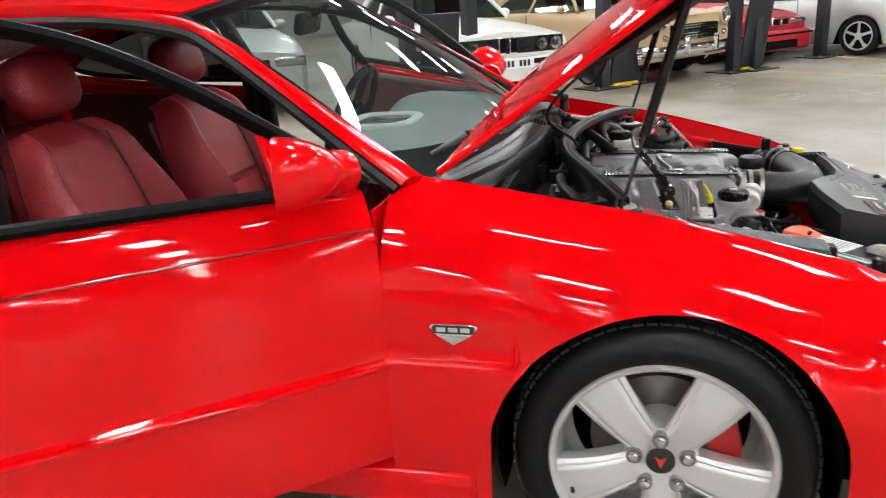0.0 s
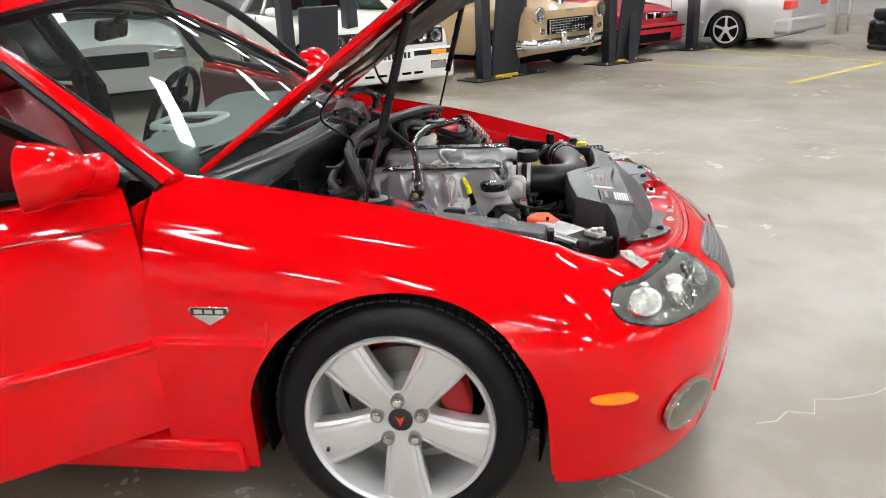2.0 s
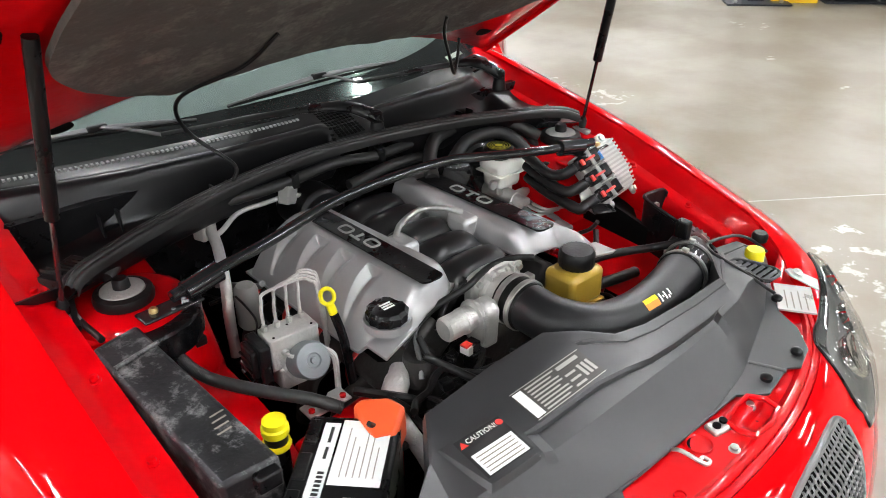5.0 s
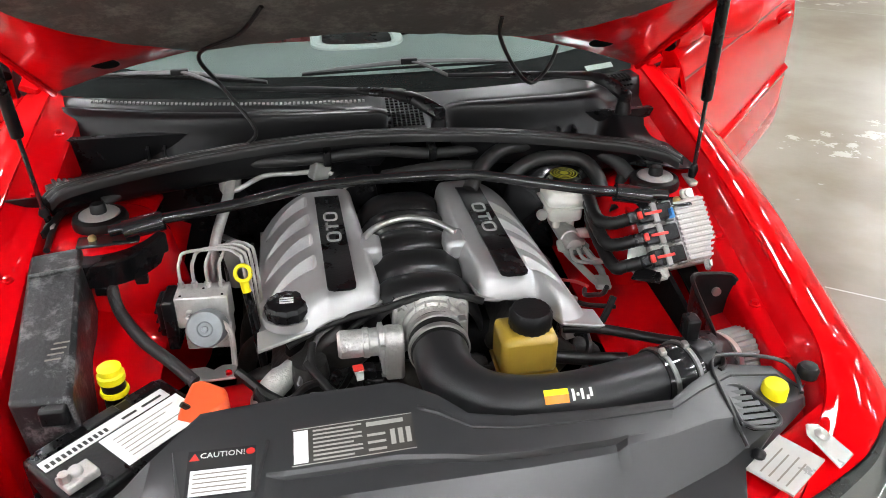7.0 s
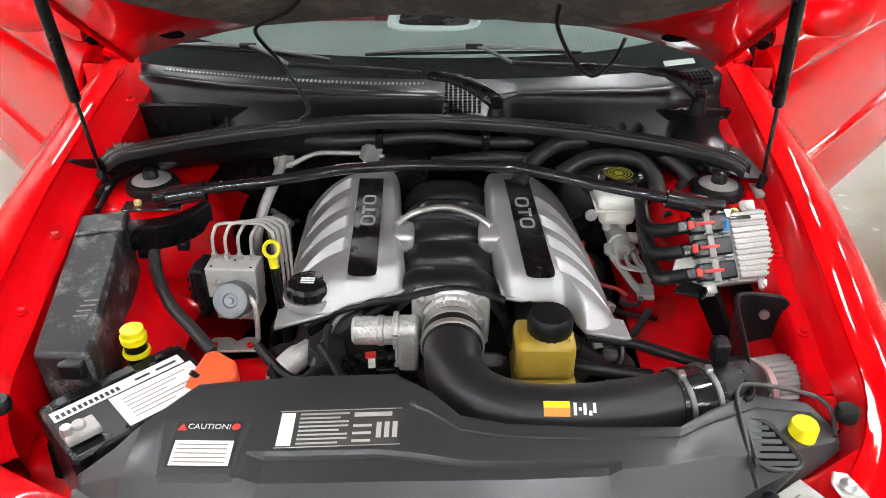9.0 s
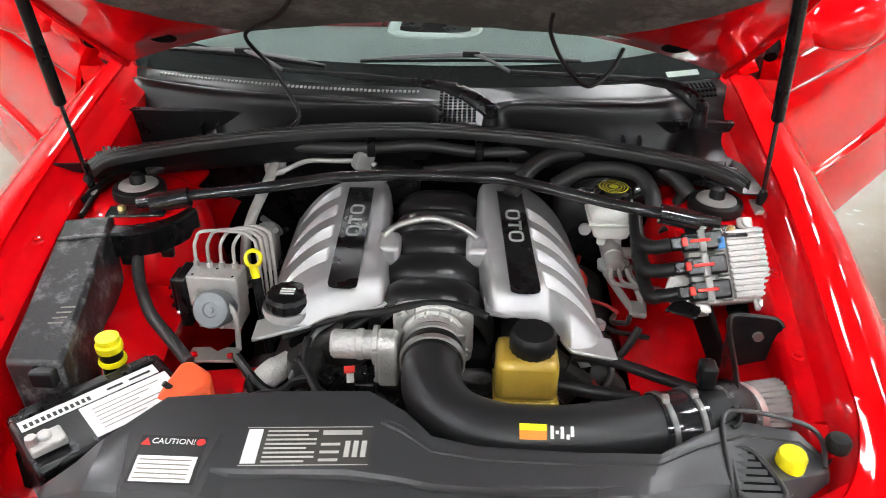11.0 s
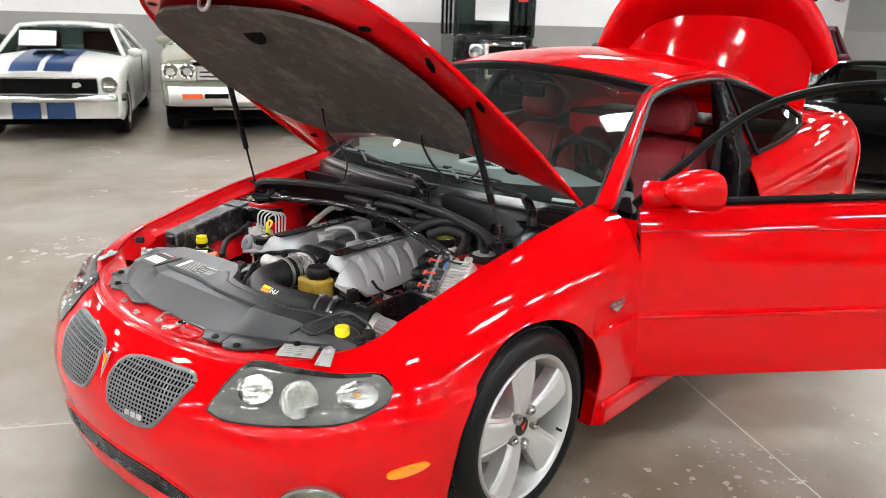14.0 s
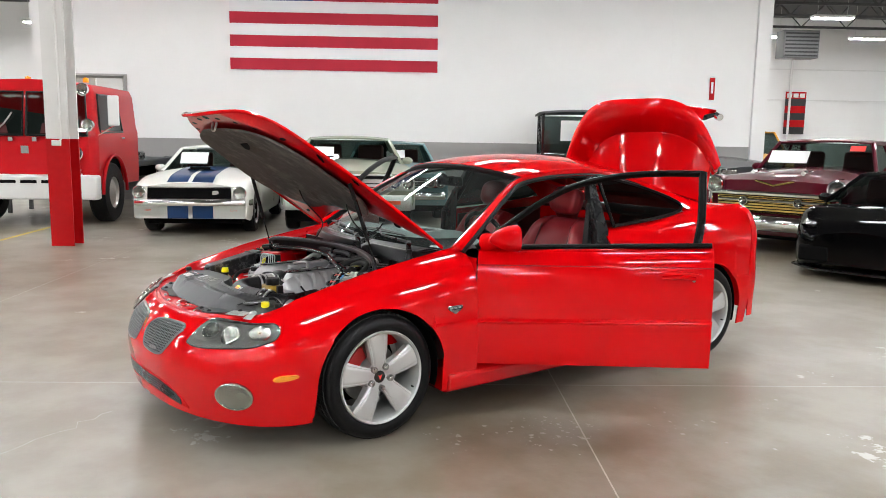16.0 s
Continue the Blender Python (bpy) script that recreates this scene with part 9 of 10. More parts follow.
def vintage_sedan():
    c = thing("vintage_sedan", "tall black twenties sedan with upright windscreen", "car", HALL @ pose(3.75, 10.3, 0, 0, 0, -6))
    base = mesh("body", *box(-0.72, 0.72, 0.75, 2.7, 0.55, 1.25), BLACK_GLOSS, c, bevel=0.05)
    mesh("roof", *grid(lambda u, v: Vector((0.78 * (-1 + 2 * v), 0.62 + 2.12 * u, 2.0 + 0.05 * (1 - (2 * v - 1) ** 2))), 8, 9), mat("grey_roof_fabric", (0.12, 0.12, 0.12), rough=0.7, vary=0.1), c, solid=0.04)
    for x in (-0.70, 0.70):
        for y in (0.78, 1.4, 2.0, 2.66):
            mesh("pillar", *box(x - 0.03, x + 0.03, y - 0.03, y + 0.03, 1.2, 2.02), BLACK_GLOSS, c, bevel=0.01)
        mesh("side_glass", *box(x - 0.004, x + 0.004, 0.8, 2.64, 1.26, 1.95), GLASS_BG, c)
    mesh("windscreen", *box(-0.68, 0.68, 0.776, 0.782, 1.22, 1.96), GLASS_BG, c)
    mesh("bonnet", *box(-0.36, 0.36, -0.25, 0.78, 0.68, 1.17), BLACK_GLOSS, c, bevel=0.08)
    rad = mesh("radiator", *box(-0.34, 0.34, -0.33, -0.25, 0.55, 1.15), CHROME, c, bevel=0.04)
    mesh("radiator_core", *box(-0.28, 0.28, -0.336, -0.33, 0.62, 1.08), DARK, rad)
    for s in (1, -1):
        round_lamp(c, s * 0.48, -0.25, 0.98, 0.105)
        def fen(u, v):
            a = math.pi * (0.05 + 0.9 * u)
            return Vector((s * (0.50 + 0.30 * v), -0.02 - 0.48 * math.cos(a) * (1 + 0.3 * (u > 0.5)), 0.42 + 0.45 * math.sin(a)))
        mesh("fender", *grid(fen, 20, 4), BLACK_GLOSS, c, solid=0.01)
        mesh("running_board", *box(min(s * 0.6, s * 0.86), max(s * 0.6, s * 0.86), 0.6, 2.1, 0.38, 0.42), BLACK, c)
        for y in (0.0, 2.6):
            simple_wheel(c, s * 0.70, y, 0.39, s, 0.27, 0.11, BLACK_GLOSS, "eight")
    mesh("window_card", *moved(box(-0.30, 0.30, -0.002, 0.002, -0.2, 0.2), pose(-0.05, 0.765, 1.68)), LABEL_W, c)
    mesh("window_tag", *moved(box(-0.09, 0.09, -0.002, 0.002, -0.04, 0.04), pose(0.50, 0.765, 1.85)), REDTAG, c)
vintage_sedan()


# maroon fifties sedan and black modern coupe
MAROON = paint("maroon_car_paint", (0.07, 0.002, 0.009), 0.6)
GOLD = mat("gold_anodised", (0.55, 0.40, 0.12), rough=0.25, metal=1.0)
def maroon_sedan():
    c = thing("maroon_sedan", "dark maroon fifties sedan with chrome hooded headlamps", "car", placed(-1.906, 8.84, 0.201, -0.98) @ Matrix.Scale(1.03, 4))
    P = dict(front=0.90, base=2.92, rear=1.25, width=1.88, height=1.52, tyre=0.34, arch=0.37, belt=1.05, cab=(0.75, 2.95, 1.15, 2.3), chrome=True, sill=0.19, wt=0.70,
             top=flatcurve([(-0.9, 0.98), (-0.5, 1.06), (0.7, 1.12), (3.0, 1.08), (4.2, 0.95)]), shoulder=flatcurve([(-0.9, 0.95), (-0.5, 1.0), (0.7, 1.02), (3.0, 1.04), (4.2, 0.95)]),
             plan=lerp_table([(0, 0.97), (0.02, 0.985), (0.3, 1.0), (0.8, 1.0), (1.0, 0.94)]))
    car_body(c, P, MAROON)
    greenhouse(c, P, MAROON)
    wheels_for(c, P, 0.21)
    gr = mesh("grille", *box(-0.72, 0.72, -0.97, -0.88, 0.54, 0.78), GOLD, c, "gold mesh grille in chrome surround", bevel=0.02)
    for k in range(6):
        mesh("grille_bar", *box(-0.70, 0.70, -0.978, -0.97, 0.56 + 0.036 * k, 0.572 + 0.036 * k), DARK, gr)
    mesh("grille_bar", *tube([(-0.7, -0.99, 0.71), (0.7, -0.99, 0.71)], 0.02, 8, 1), CHROME, gr)
    for s in (1, -1):
        round_lamp(c, s * 0.78, -0.93, 0.90, 0.10)
        mesh("lamp_hood", *moved(lathe([(0.125, -0.05), (0.13, 0.16), (0.10, 0.30), (0.02, 0.5)], 20, caps=False), Matrix.Translation((s * 0.78, -0.90, 0.90)) @ Matrix.Rotation(radians(-90), 4, "X")), MAROON, c)
        round_lamp(c, s * 0.35, -1.0, 0.70, 0.05)
        mesh("bonnet_spear", *tube([(s * 0.32, -0.80, 1.08), (s * 0.32, -0.35, 1.11)], [0.03, 0.012], 8, 3), CHROME, c)
    bumper(c, 0.98, -1.03, 0.42, 0.10, 0.07, CHROME, label="heavy chrome front bumper")
    mesh("grille_surround", *tube([(-0.80, -0.97, 0.50), (-0.82, -0.96, 0.78), (-0.72, -0.985, 0.80), (0.72, -0.985, 0.80), (0.82, -0.96, 0.78), (0.80, -0.97, 0.50)], 0.035, 8, 1), CHROME, gr)
    mesh("bonnet_vee", *tube([(-0.25, -0.905, 0.97), (0.0, -0.935, 0.91), (0.25, -0.905, 0.97)], 0.014, 6, 1), GOLD, c)
    mesh("window_card", *moved(box(-0.28, 0.28, -0.002, 0.002, -0.12, 0.12), pose(-0.42, 0.90, 1.26, -42)), LABEL_W, c)
    mesh("window_tag", *moved(box(-0.1, 0.1, -0.002, 0.002, -0.05, 0.05), pose(0.5, 1.0, 1.40, -42)), REDTAG, c)
maroon_sedan()
BLACK_P = mat("black_car_paint", (0.0015, 0.0015, 0.0017), rough=0.06, spec=0.22)
def black_coupe():
    c = thing("black_coupe", "low glossy black modern sports coupe", "car", placed(-0.07, 7.47, 0.16, -0.987) @ Matrix.Diagonal((0.93, 0.93, 0.9, 1)))
    P = dict(front=0.92, base=2.47, rear=0.95, width=1.85, height=1.29, tyre=0.33, arch=0.37, belt=0.88, cab=(0.35, 2.5, 1.0, 1.7), sill=0.14, wt=0.62,
             top=flatcurve([(-0.92, 0.62), (-0.6, 0.74), (0.4, 0.90), (2.5, 0.95), (3.4, 0.85)]), shoulder=flatcurve([(-0.92, 0.55), (-0.5, 0.70), (0.0, 0.84), (1.2, 0.82), (2.5, 0.92), (3.4, 0.8)]),
             plan=lerp_table([(0, 0.55), (0.02, 0.72), (0.06, 0.86), (0.12, 0.95), (0.3, 1.0), (0.8, 1.0), (1.0, 0.8)]))
    car_body(c, P, BLACK_P)
    greenhouse(c, P, BLACK_P)
    wheels_for(c, P, 0.25, BLACK_GLOSS, "five")
    for s in (1, -1):
        mesh("headlamp", *moved(grid(lambda u, v: Vector((0.13 * (-1 + 2 * u), -0.06 * math.sin(math.pi * u), 0.05 * (-1 + 2 * v) * (1 - 0.5 * u))), 10, 4), pose(s * 0.66, -0.66, 0.66, -35, 0, s * 38)), LAMP_REFL, c)
        mesh("air_intake", *box(s * 0.5 - 0.18, s * 0.5 + 0.18, -0.93, -0.80, 0.22, 0.42), DARK, c, bevel=0.03)
    mesh("splitter", *grid(lambda u, v: Vector((0.86 * (-1 + 2 * u), -0.95 + 0.36 * abs(2 * u - 1) ** 3 + 0.2 * v, 0.13)), 20, 2), BLACK, c, solid=0.02)
black_coupe()
def white_classic():
    c = thing("white_classic", "white sixties sedan with wraparound chrome bumper", "car", placed(2.75, 7.45, -0.25, -0.97))
    P = dict(front=0.85, base=3.0, rear=1.3, width=1.98, height=1.40, tyre=0.34, arch=0.38, belt=0.96, cab=(0.75, 2.9, 1.25, 2.3), chrome=True, sill=0.25,
             top=flatcurve([(-0.85, 0.86), (-0.4, 0.95), (0.7, 1.02), (3.0, 1.0), (4.3, 0.92)]), shoulder=flatcurve([(-0.85, 0.82), (0.0, 0.90), (3.0, 0.93), (4.3, 0.86)]),
             plan=lerp_table([(0, 0.96), (0.03, 0.985), (0.3, 1.0), (0.8, 1.0), (1.0, 0.92)]))
    car_body(c, P, WHITE_P)
    greenhouse(c, P, WHITE_P)
    wheels_for(c, P, 0.2)
    gr = mesh("grille", *box(-0.88, 0.88, -0.90, -0.84, 0.60, 0.78), DARK, c)
    for k in range(8):
        mesh("grille_bar", *box(-0.88, 0.88, -0.915, -0.90, 0.61 + 0.022 * k, 0.618 + 0.022 * k), CHROME, gr)
    for s in (1, -1):
        for x in (0.66, 0.84):
            round_lamp(c, s * x, -0.90, 0.69, 0.072)
        mesh("side_lamp", *box(s * 1.0 - 0.012, s * 1.0 + 0.012, -0.45, -0.33, 0.46, 0.53), ORANGE, c)
    bumper(c, 1.0, -0.95, 0.47, 0.075, 0.05, CHROME, wrap=0.6)
white_classic()

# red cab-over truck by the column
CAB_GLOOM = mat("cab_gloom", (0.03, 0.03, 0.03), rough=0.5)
TRUCK_R = paint("truck_red_paint", (0.46, 0.004, 0.008), 0.5)
def cab_over_truck():
    c = thing("cab_over_truck", "old red cab-over fire truck with white bumper", "truck", placed(-10.6, 0.57, 0.837, -0.548))
    W = 1.10
    def cab(u, v):
        y = -0.75 + 2.1 * u
        prof = [(0.99, 0.62), (1.0, 0.9), (1.0, 1.5), (0.975, 1.62), (0.93, 2.15), (0.88, 2.26), (0.6, 2.32), (0.0, 2.34)]
        i = v * 7
        k = min(int(i), 6)
        t = i - k
        a = prof[k][0] + (prof[k + 1][0] - prof[k][0]) * t
        z = prof[k][1] + (prof[k + 1][1] - prof[k][1]) * t
        if abs(y) < 0.56 and z < 0.5 + 0.62 * math.sqrt(max(0, 1 - (y / 0.56) ** 2)):
            z = 0.5 + 0.62 * math.sqrt(max(0, 1 - (y / 0.56) ** 2))
        lean = 0.10 * max(0, z - 1.45) if u < 0.02 else 0.0
        rnd = 0.10 * max(0, 0.04 - u) / 0.04
        return Vector((W * (a - rnd), y + (0.16 * max(0, z - 1.45) if u < 0.5 else 0), z))
    left = grid(cab, 40, 29)
    ring = [left[0][j] for j in range(29)]
    front = ring + [Vector((-p.x, p.y, p.z)) for p in reversed(ring[:-1])]
    ringb = [left[0][39 * 29 + j] for j in range(29)]
    back = ringb + [Vector((-p.x, p.y, p.z)) for p in reversed(ringb[:-1])]
    mesh("cab", *join(left, mirrored(left), (front, [tuple(range(len(front)))]), (back, [tuple(range(len(back)))])), TRUCK_R, c)
    for x0, x1 in ((-0.98, -0.03), (0.03, 0.98)):
        v = [(x0, -0.757, 1.45), (x1, -0.757, 1.45), (x1 * 0.95, -0.757 + 0.16 * 0.68, 2.13), (x0 * 0.95, -0.757 + 0.16 * 0.68, 2.13)]
        # dark sheet close behind the pane stands in for the shaded cab
        back = mesh("cab_shade_sheet", *([(p[0], p[1] + 0.012, p[2]) for p in v], [(0, 1, 2, 3)]), CAB_GLOOM, c, smooth=False)
        w = mesh("windscreen_pane", v, [(0, 1, 2, 3)], GLASS_BG, c, smooth=False)
        mesh("pane_seal", *tube(v + [v[0]], 0.02, 6, 1), RUBBER, w)
        xm = (x0 + x1) / 2
        # flat grey patch stands for light seen through the cab's rear window
        mesh("rear_window_light_patch", *([(xm - 0.22, -0.75 + 0.16 * 0.3, 1.68), (xm + 0.24, -0.75 + 0.16 * 0.3, 1.68), (xm + 0.22, -0.75 + 0.16 * 0.6, 2.0), (xm - 0.2, -0.75 + 0.16 * 0.6, 2.0)], [(0, 1, 2, 3)]), WALL_DIM, back, smooth=False)
        mesh("seat_back", *prism([(1.46, xm - 0.26), (1.46, xm + 0.26), (1.64, xm + 0.22), (1.64, xm - 0.22)], -0.752, -0.748, "y"), LEATHER_DK, back)
        mesh("windscreen_wiper", *tube([(xm, -0.775, 1.46), (xm + 0.2, -0.765, 1.62), (xm + 0.33, -0.755, 1.80)], 0.012, 6, 2), STEEL, w)
    for s in (1, -1):
        v = [(s * 1.095, -0.52, 1.5), (s * 1.095, 0.55, 1.52), (s * 1.03, 0.45, 2.12), (s * 1.03, -0.42, 2.12)]
        w = mesh("door_window", v, [(0, 1, 2, 3)], GLASS_TINT, c, smooth=False)
        mesh("window_seal", *tube(v + [v[0]], 0.018, 6, 1), RUBBER, w)
        round_lamp(c, s * 0.80, -0.78, 1.17, 0.10)
        round_lamp(c, s * 0.80, -0.78, 0.86, 0.08)
        round_lamp(c, s * 1.02, -0.80, 1.62, 0.085)
        round_lamp(c, s * 0.93, -0.72, 2.18, 0.085)
        mesh("door_handle", *box(min(s * 1.12, s * 1.15), max(s * 1.12, s * 1.15), 0.35, 0.5, 1.40, 1.43), CHROME, c)
        mesh("west_coast_mirror", *box(min(s * 1.26, s * 1.44), max(s * 1.26, s * 1.44), -0.62, -0.58, 1.62, 2.1), COL_W, c, bevel=0.03)
        mesh("mirror_arm", *tube([(s * 1.08, -0.6, 1.45), (s * 1.35, -0.6, 1.62)], 0.012, 6, 1), CHROME, c)
        mesh("horn", *lathe([(0.02, -0.6), (0.03, -0.8), (0.1, -0.9)], 14, "y", (s * 0.72, 0, 1.46), caps=False), CHROME, c)
        simple_wheel(c, s * 0.98, 0.0, 0.50, s, 0.27, 0.27, STEEL)
        simple_wheel(c, s * 0.92, 4.2, 0.50, s, 0.27, 0.4, STEEL)
        mesh("arch_lip", *tube([(s * 1.13, 0.57 * math.cos(radians(a)), 0.5 + 0.63 * math.sin(radians(a))) for a in range(0, 181, 12)], 0.03, 6, 1), TRUCK_R, c)
        mesh("wheel_well", *box(min(s * 0.6, s * 1.05), max(s * 0.6, s * 1.05), -0.52, 0.52, 0.4, 1.05), DARK, c)
    b = mesh("front_bumper", *box(-1.18, 1.18, -1.0, -0.78, 0.44, 0.83), COL_W, c, "white painted steel bumper with slots", bevel=0.03)
    for k in range(6):
        mesh("bumper_slot", *box(-0.95 + 0.32 * k, -0.70 + 0.32 * k, -1.006, -0.99, 0.70, 0.75), DARK, b)
    for k in range(4):
        mesh("front_letter_bar", *box(-0.62 + 0.37 * k, -0.55 + 0.37 * k, -0.765, -0.752, 1.35, 1.42), CHROME, c)
    mesh("front_shield", *box(-0.06, 0.06, -0.765, -0.75, 1.16, 1.28), CHROME, c)
    for x in (-0.9, -0.5, 0.0, 0.5, 0.9):
        mesh("roof_marker", *lathe([(0.05, 2.3), (0.045, 2.37), (0.0, 2.39)], 12, at=(x, -0.5, 0)), AMBER, c)
    mesh("chassis", *box(-0.5, 0.5, 1.2, 5.6, 0.6, 0.85), DARK, c)
    mesh("rear_deck", *box(-0.95, 0.95, 1.45, 5.4, 0.86, 0.98), LIFT, c, bevel=0.02)
    bn = mesh("crew_bench", *box(-1.0, 1.0, 1.5, 1.62, 0.99, 1.42), BLACK, c, "black padded bench behind the cab", bevel=0.04)
    mesh("bench_cushion", *box(-1.0, 1.0, 1.64, 2.1, 0.99, 1.16), BLACK, bn, bevel=0.04)
cab_over_truck()

# stacked tyres and a framed board by the wall
for k in range(3):
    t = mesh("stacked_tyre", *lathe([(0.22, 0.02), (0.36, 0.0), (0.42, 0.05), (0.42, 0.2), (0.36, 0.25), (0.22, 0.23)], 30, at=(0, 0, 0)), TYRE)
    t.matrix_world = HALL @ pose(-6.5 + 0.05 * k, 10.6, 0.60 + 0.26 * k)
    tagged(t, "black tyre stacked on others by the wall", "tyre", group="stacked tyres")
st = thing("tyre_stand", "low dark steel stand under stacked tyres", "stand", HALL @ pose(-6.45, 10.6, 0))
mesh("stand_top", *box(-0.5, 0.5, -0.45, 0.45, 0.55, 0.6), TRUSS, st)
for x in (-0.45, 0.45):
    for y in (-0.4, 0.4):
        mesh("stand_leg", *box(x - 0.03, x + 0.03, y - 0.03, y + 0.03, 0, 0.55), TRUSS, st)
wd = thing("wall_window", "grey framed window set in white wall", "window", HALL @ pose(-6.55, WALL_Y, 0), kind="structure")
wd.name = "window_1"
fr = [(-0.65, 1.45), (0.65, 1.45), (0.65, 2.75), (-0.65, 2.75)]
mesh("window_frame", *tube([(x, -0.02, z) for x, z in fr + [fr[0]]], 0.07, 4, 1), mat("grey_frame", (0.3, 0.29, 0.27), rough=0.5), wd)
mesh("pane", *box(-0.62, 0.0, -0.02, -0.014, 1.48, 2.72), mat("grey_board", (0.34, 0.32, 0.28), rough=0.5, vary=0.1), wd)
mesh("pane", *box(0.04, 0.62, -0.02, -0.014, 1.48, 2.72), mat("pale_pane", (0.55, 0.54, 0.52), rough=0.3), wd)

# two-post lifts on the right-hand side
def lift_post(x, y, a, lean=False):
    t = thing("lift_post", "black steel lift post with yellow foot guard", "lift post", pose(x, y, 0, 0, 0, a), group="lift posts")
    mesh("base_plate", *box(-0.28, 0.28, -0.22, 0.22, 0, 0.015), LIFT, t)
    mesh("post", *prism([(-0.07, -0.07), (0.07, -0.07), (0.07, 0.07), (0.02, 0.07), (0.02, -0.02), (-0.02, -0.02), (-0.02, 0.07), (-0.07, 0.07)], 0.015, 2.3), LIFT, t, smooth=False)
    for k in range(4):
        mesh("anchor_bolt", *lathe([(0.015, 0.015), (0.015, 0.04)], 6, at=(-0.2 + 0.4 * (k % 2), -0.15 + 0.3 * (k // 2), 0)), STEEL, t)
    if lean:
        r = mesh("drive_ramp", *moved(box(-0.24, 0.24, -0.02, 0.02, 0, 1.05), pose(0.34, -0.02, 0.03, 8)), LIFT, t, "black drive-on ramp standing on edge", bevel=0.01)
        mesh("ramp_foot", *moved(box(-0.2, 0.2, -0.05, 0.03, -0.03, 0.015), pose(0.34, -0.02, 0.03)), mat("yellow_steel", (0.75, 0.5, 0.02), rough=0.4), r)
    return t
for x, y, l in ((6.05, 2.55, True), (6.75, 2.0, False), (7.95, 0.55, True), (8.5, 0.1, False), (9.35, -1.15, True), (9.55, -1.45, False), (11.0, -2.58, False), (12.2, -3.6, False)):
    lift_post(x, y, -46, l)
lp = lift_post(1.0, 7.42, 0)

# white square-shouldered sedan with four round lamps
def white_sedan():
    c = thing("white_sedan", "white eighties sedan with four round headlamps", "car", placed(7.45, 2.05, -0.80, -0.60))
    P = dict(front=0.78, base=2.57, rear=1.0, width=1.68, height=1.36, tyre=0.30, arch=0.34, belt=0.92, cab=(0.62, 2.7, 1.15, 2.2), sill=0.18, wt=0.68,
             top=flatcurve([(-0.78, 0.80), (-0.5, 0.84), (0.6, 0.95), (2.8, 0.96), (3.6, 0.92)]), shoulder=flatcurve([(-0.78, 0.74), (0.0, 0.82), (1.0, 0.88), (2.8, 0.92), (3.6, 0.86)]),
             plan=lerp_table([(0, 0.95), (0.03, 0.97), (0.2, 1.0), (0.8, 1.0), (1.0, 0.92)]))
    car_body(c, P, WHITE_P)
    greenhouse(c, P, WHITE_P)
    wheels_for(c, P, 0.2, SILVER, "eight")
    g = mesh("grille_panel", *box(-0.74, 0.74, -0.80, -0.76, 0.56, 0.74), BLACK, c, bevel=0.01)
    for s in (1, -1):
        round_lamp(c, s * 0.63, -0.79, 0.65, 0.075, ring=BLACK)
        round_lamp(c, s * 0.44, -0.79, 0.65, 0.065, ring=BLACK)
        kd = mesh("kidney", *box(min(s * 0.02, s * 0.12), max(s * 0.02, s * 0.12), -0.815, -0.79, 0.56, 0.75), CHROME, g, bevel=0.012)
        mesh("kidney_void", *box(min(s * 0.03, s * 0.11), max(s * 0.03, s * 0.11), -0.82, -0.81, 0.575, 0.735), DARK, g)
    bump = mesh("front_bumper", *box(-0.82, 0.82, -0.92, -0.70, 0.155, 0.52), WHITE_P, c, "white painted deep front bumper", bevel=0.04)
    mesh("bumper_strip", *box(-0.83, 0.83, -0.93, -0.72, 0.44, 0.50), BLACK, bump, bevel=0.01)
    for s in (1, -1):
        mesh("indicator", *box(s * 0.60 - 0.1, s * 0.60 + 0.1, -0.936, -0.92, 0.445, 0.495), AMBER, bump)
        mesh("fog_lamp", *box(s * 0.60 - 0.11, s * 0.60 + 0.11, -0.926, -0.90, 0.27, 0.37), LAMP_REFL, bump, bevel=0.01)
    for k in range(5):
        mesh("air_slot", *box(-0.38 + 0.16 * k, -0.26 + 0.16 * k, -0.924, -0.91, 0.23, 0.26), DARK, bump)
    np_ = mesh("number_plate", *box(-0.26, 0.26, -0.945, -0.93, 0.405, 0.515), LABEL_W, bump, "long white number plate with blue band")
    mesh("plate_band", *box(-0.26, -0.215, -0.947, -0.944, 0.405, 0.515), BLUE_P, np_)
    for k in range(8):
        if k != 4:
            mesh("plate_bar", *box(-0.19 + 0.052 * k, -0.155 + 0.052 * k, -0.947, -0.944, 0.425, 0.495), INK, np_)
white_sedan()
TAN = paint("tan_car_paint", (0.46, 0.33, 0.19))
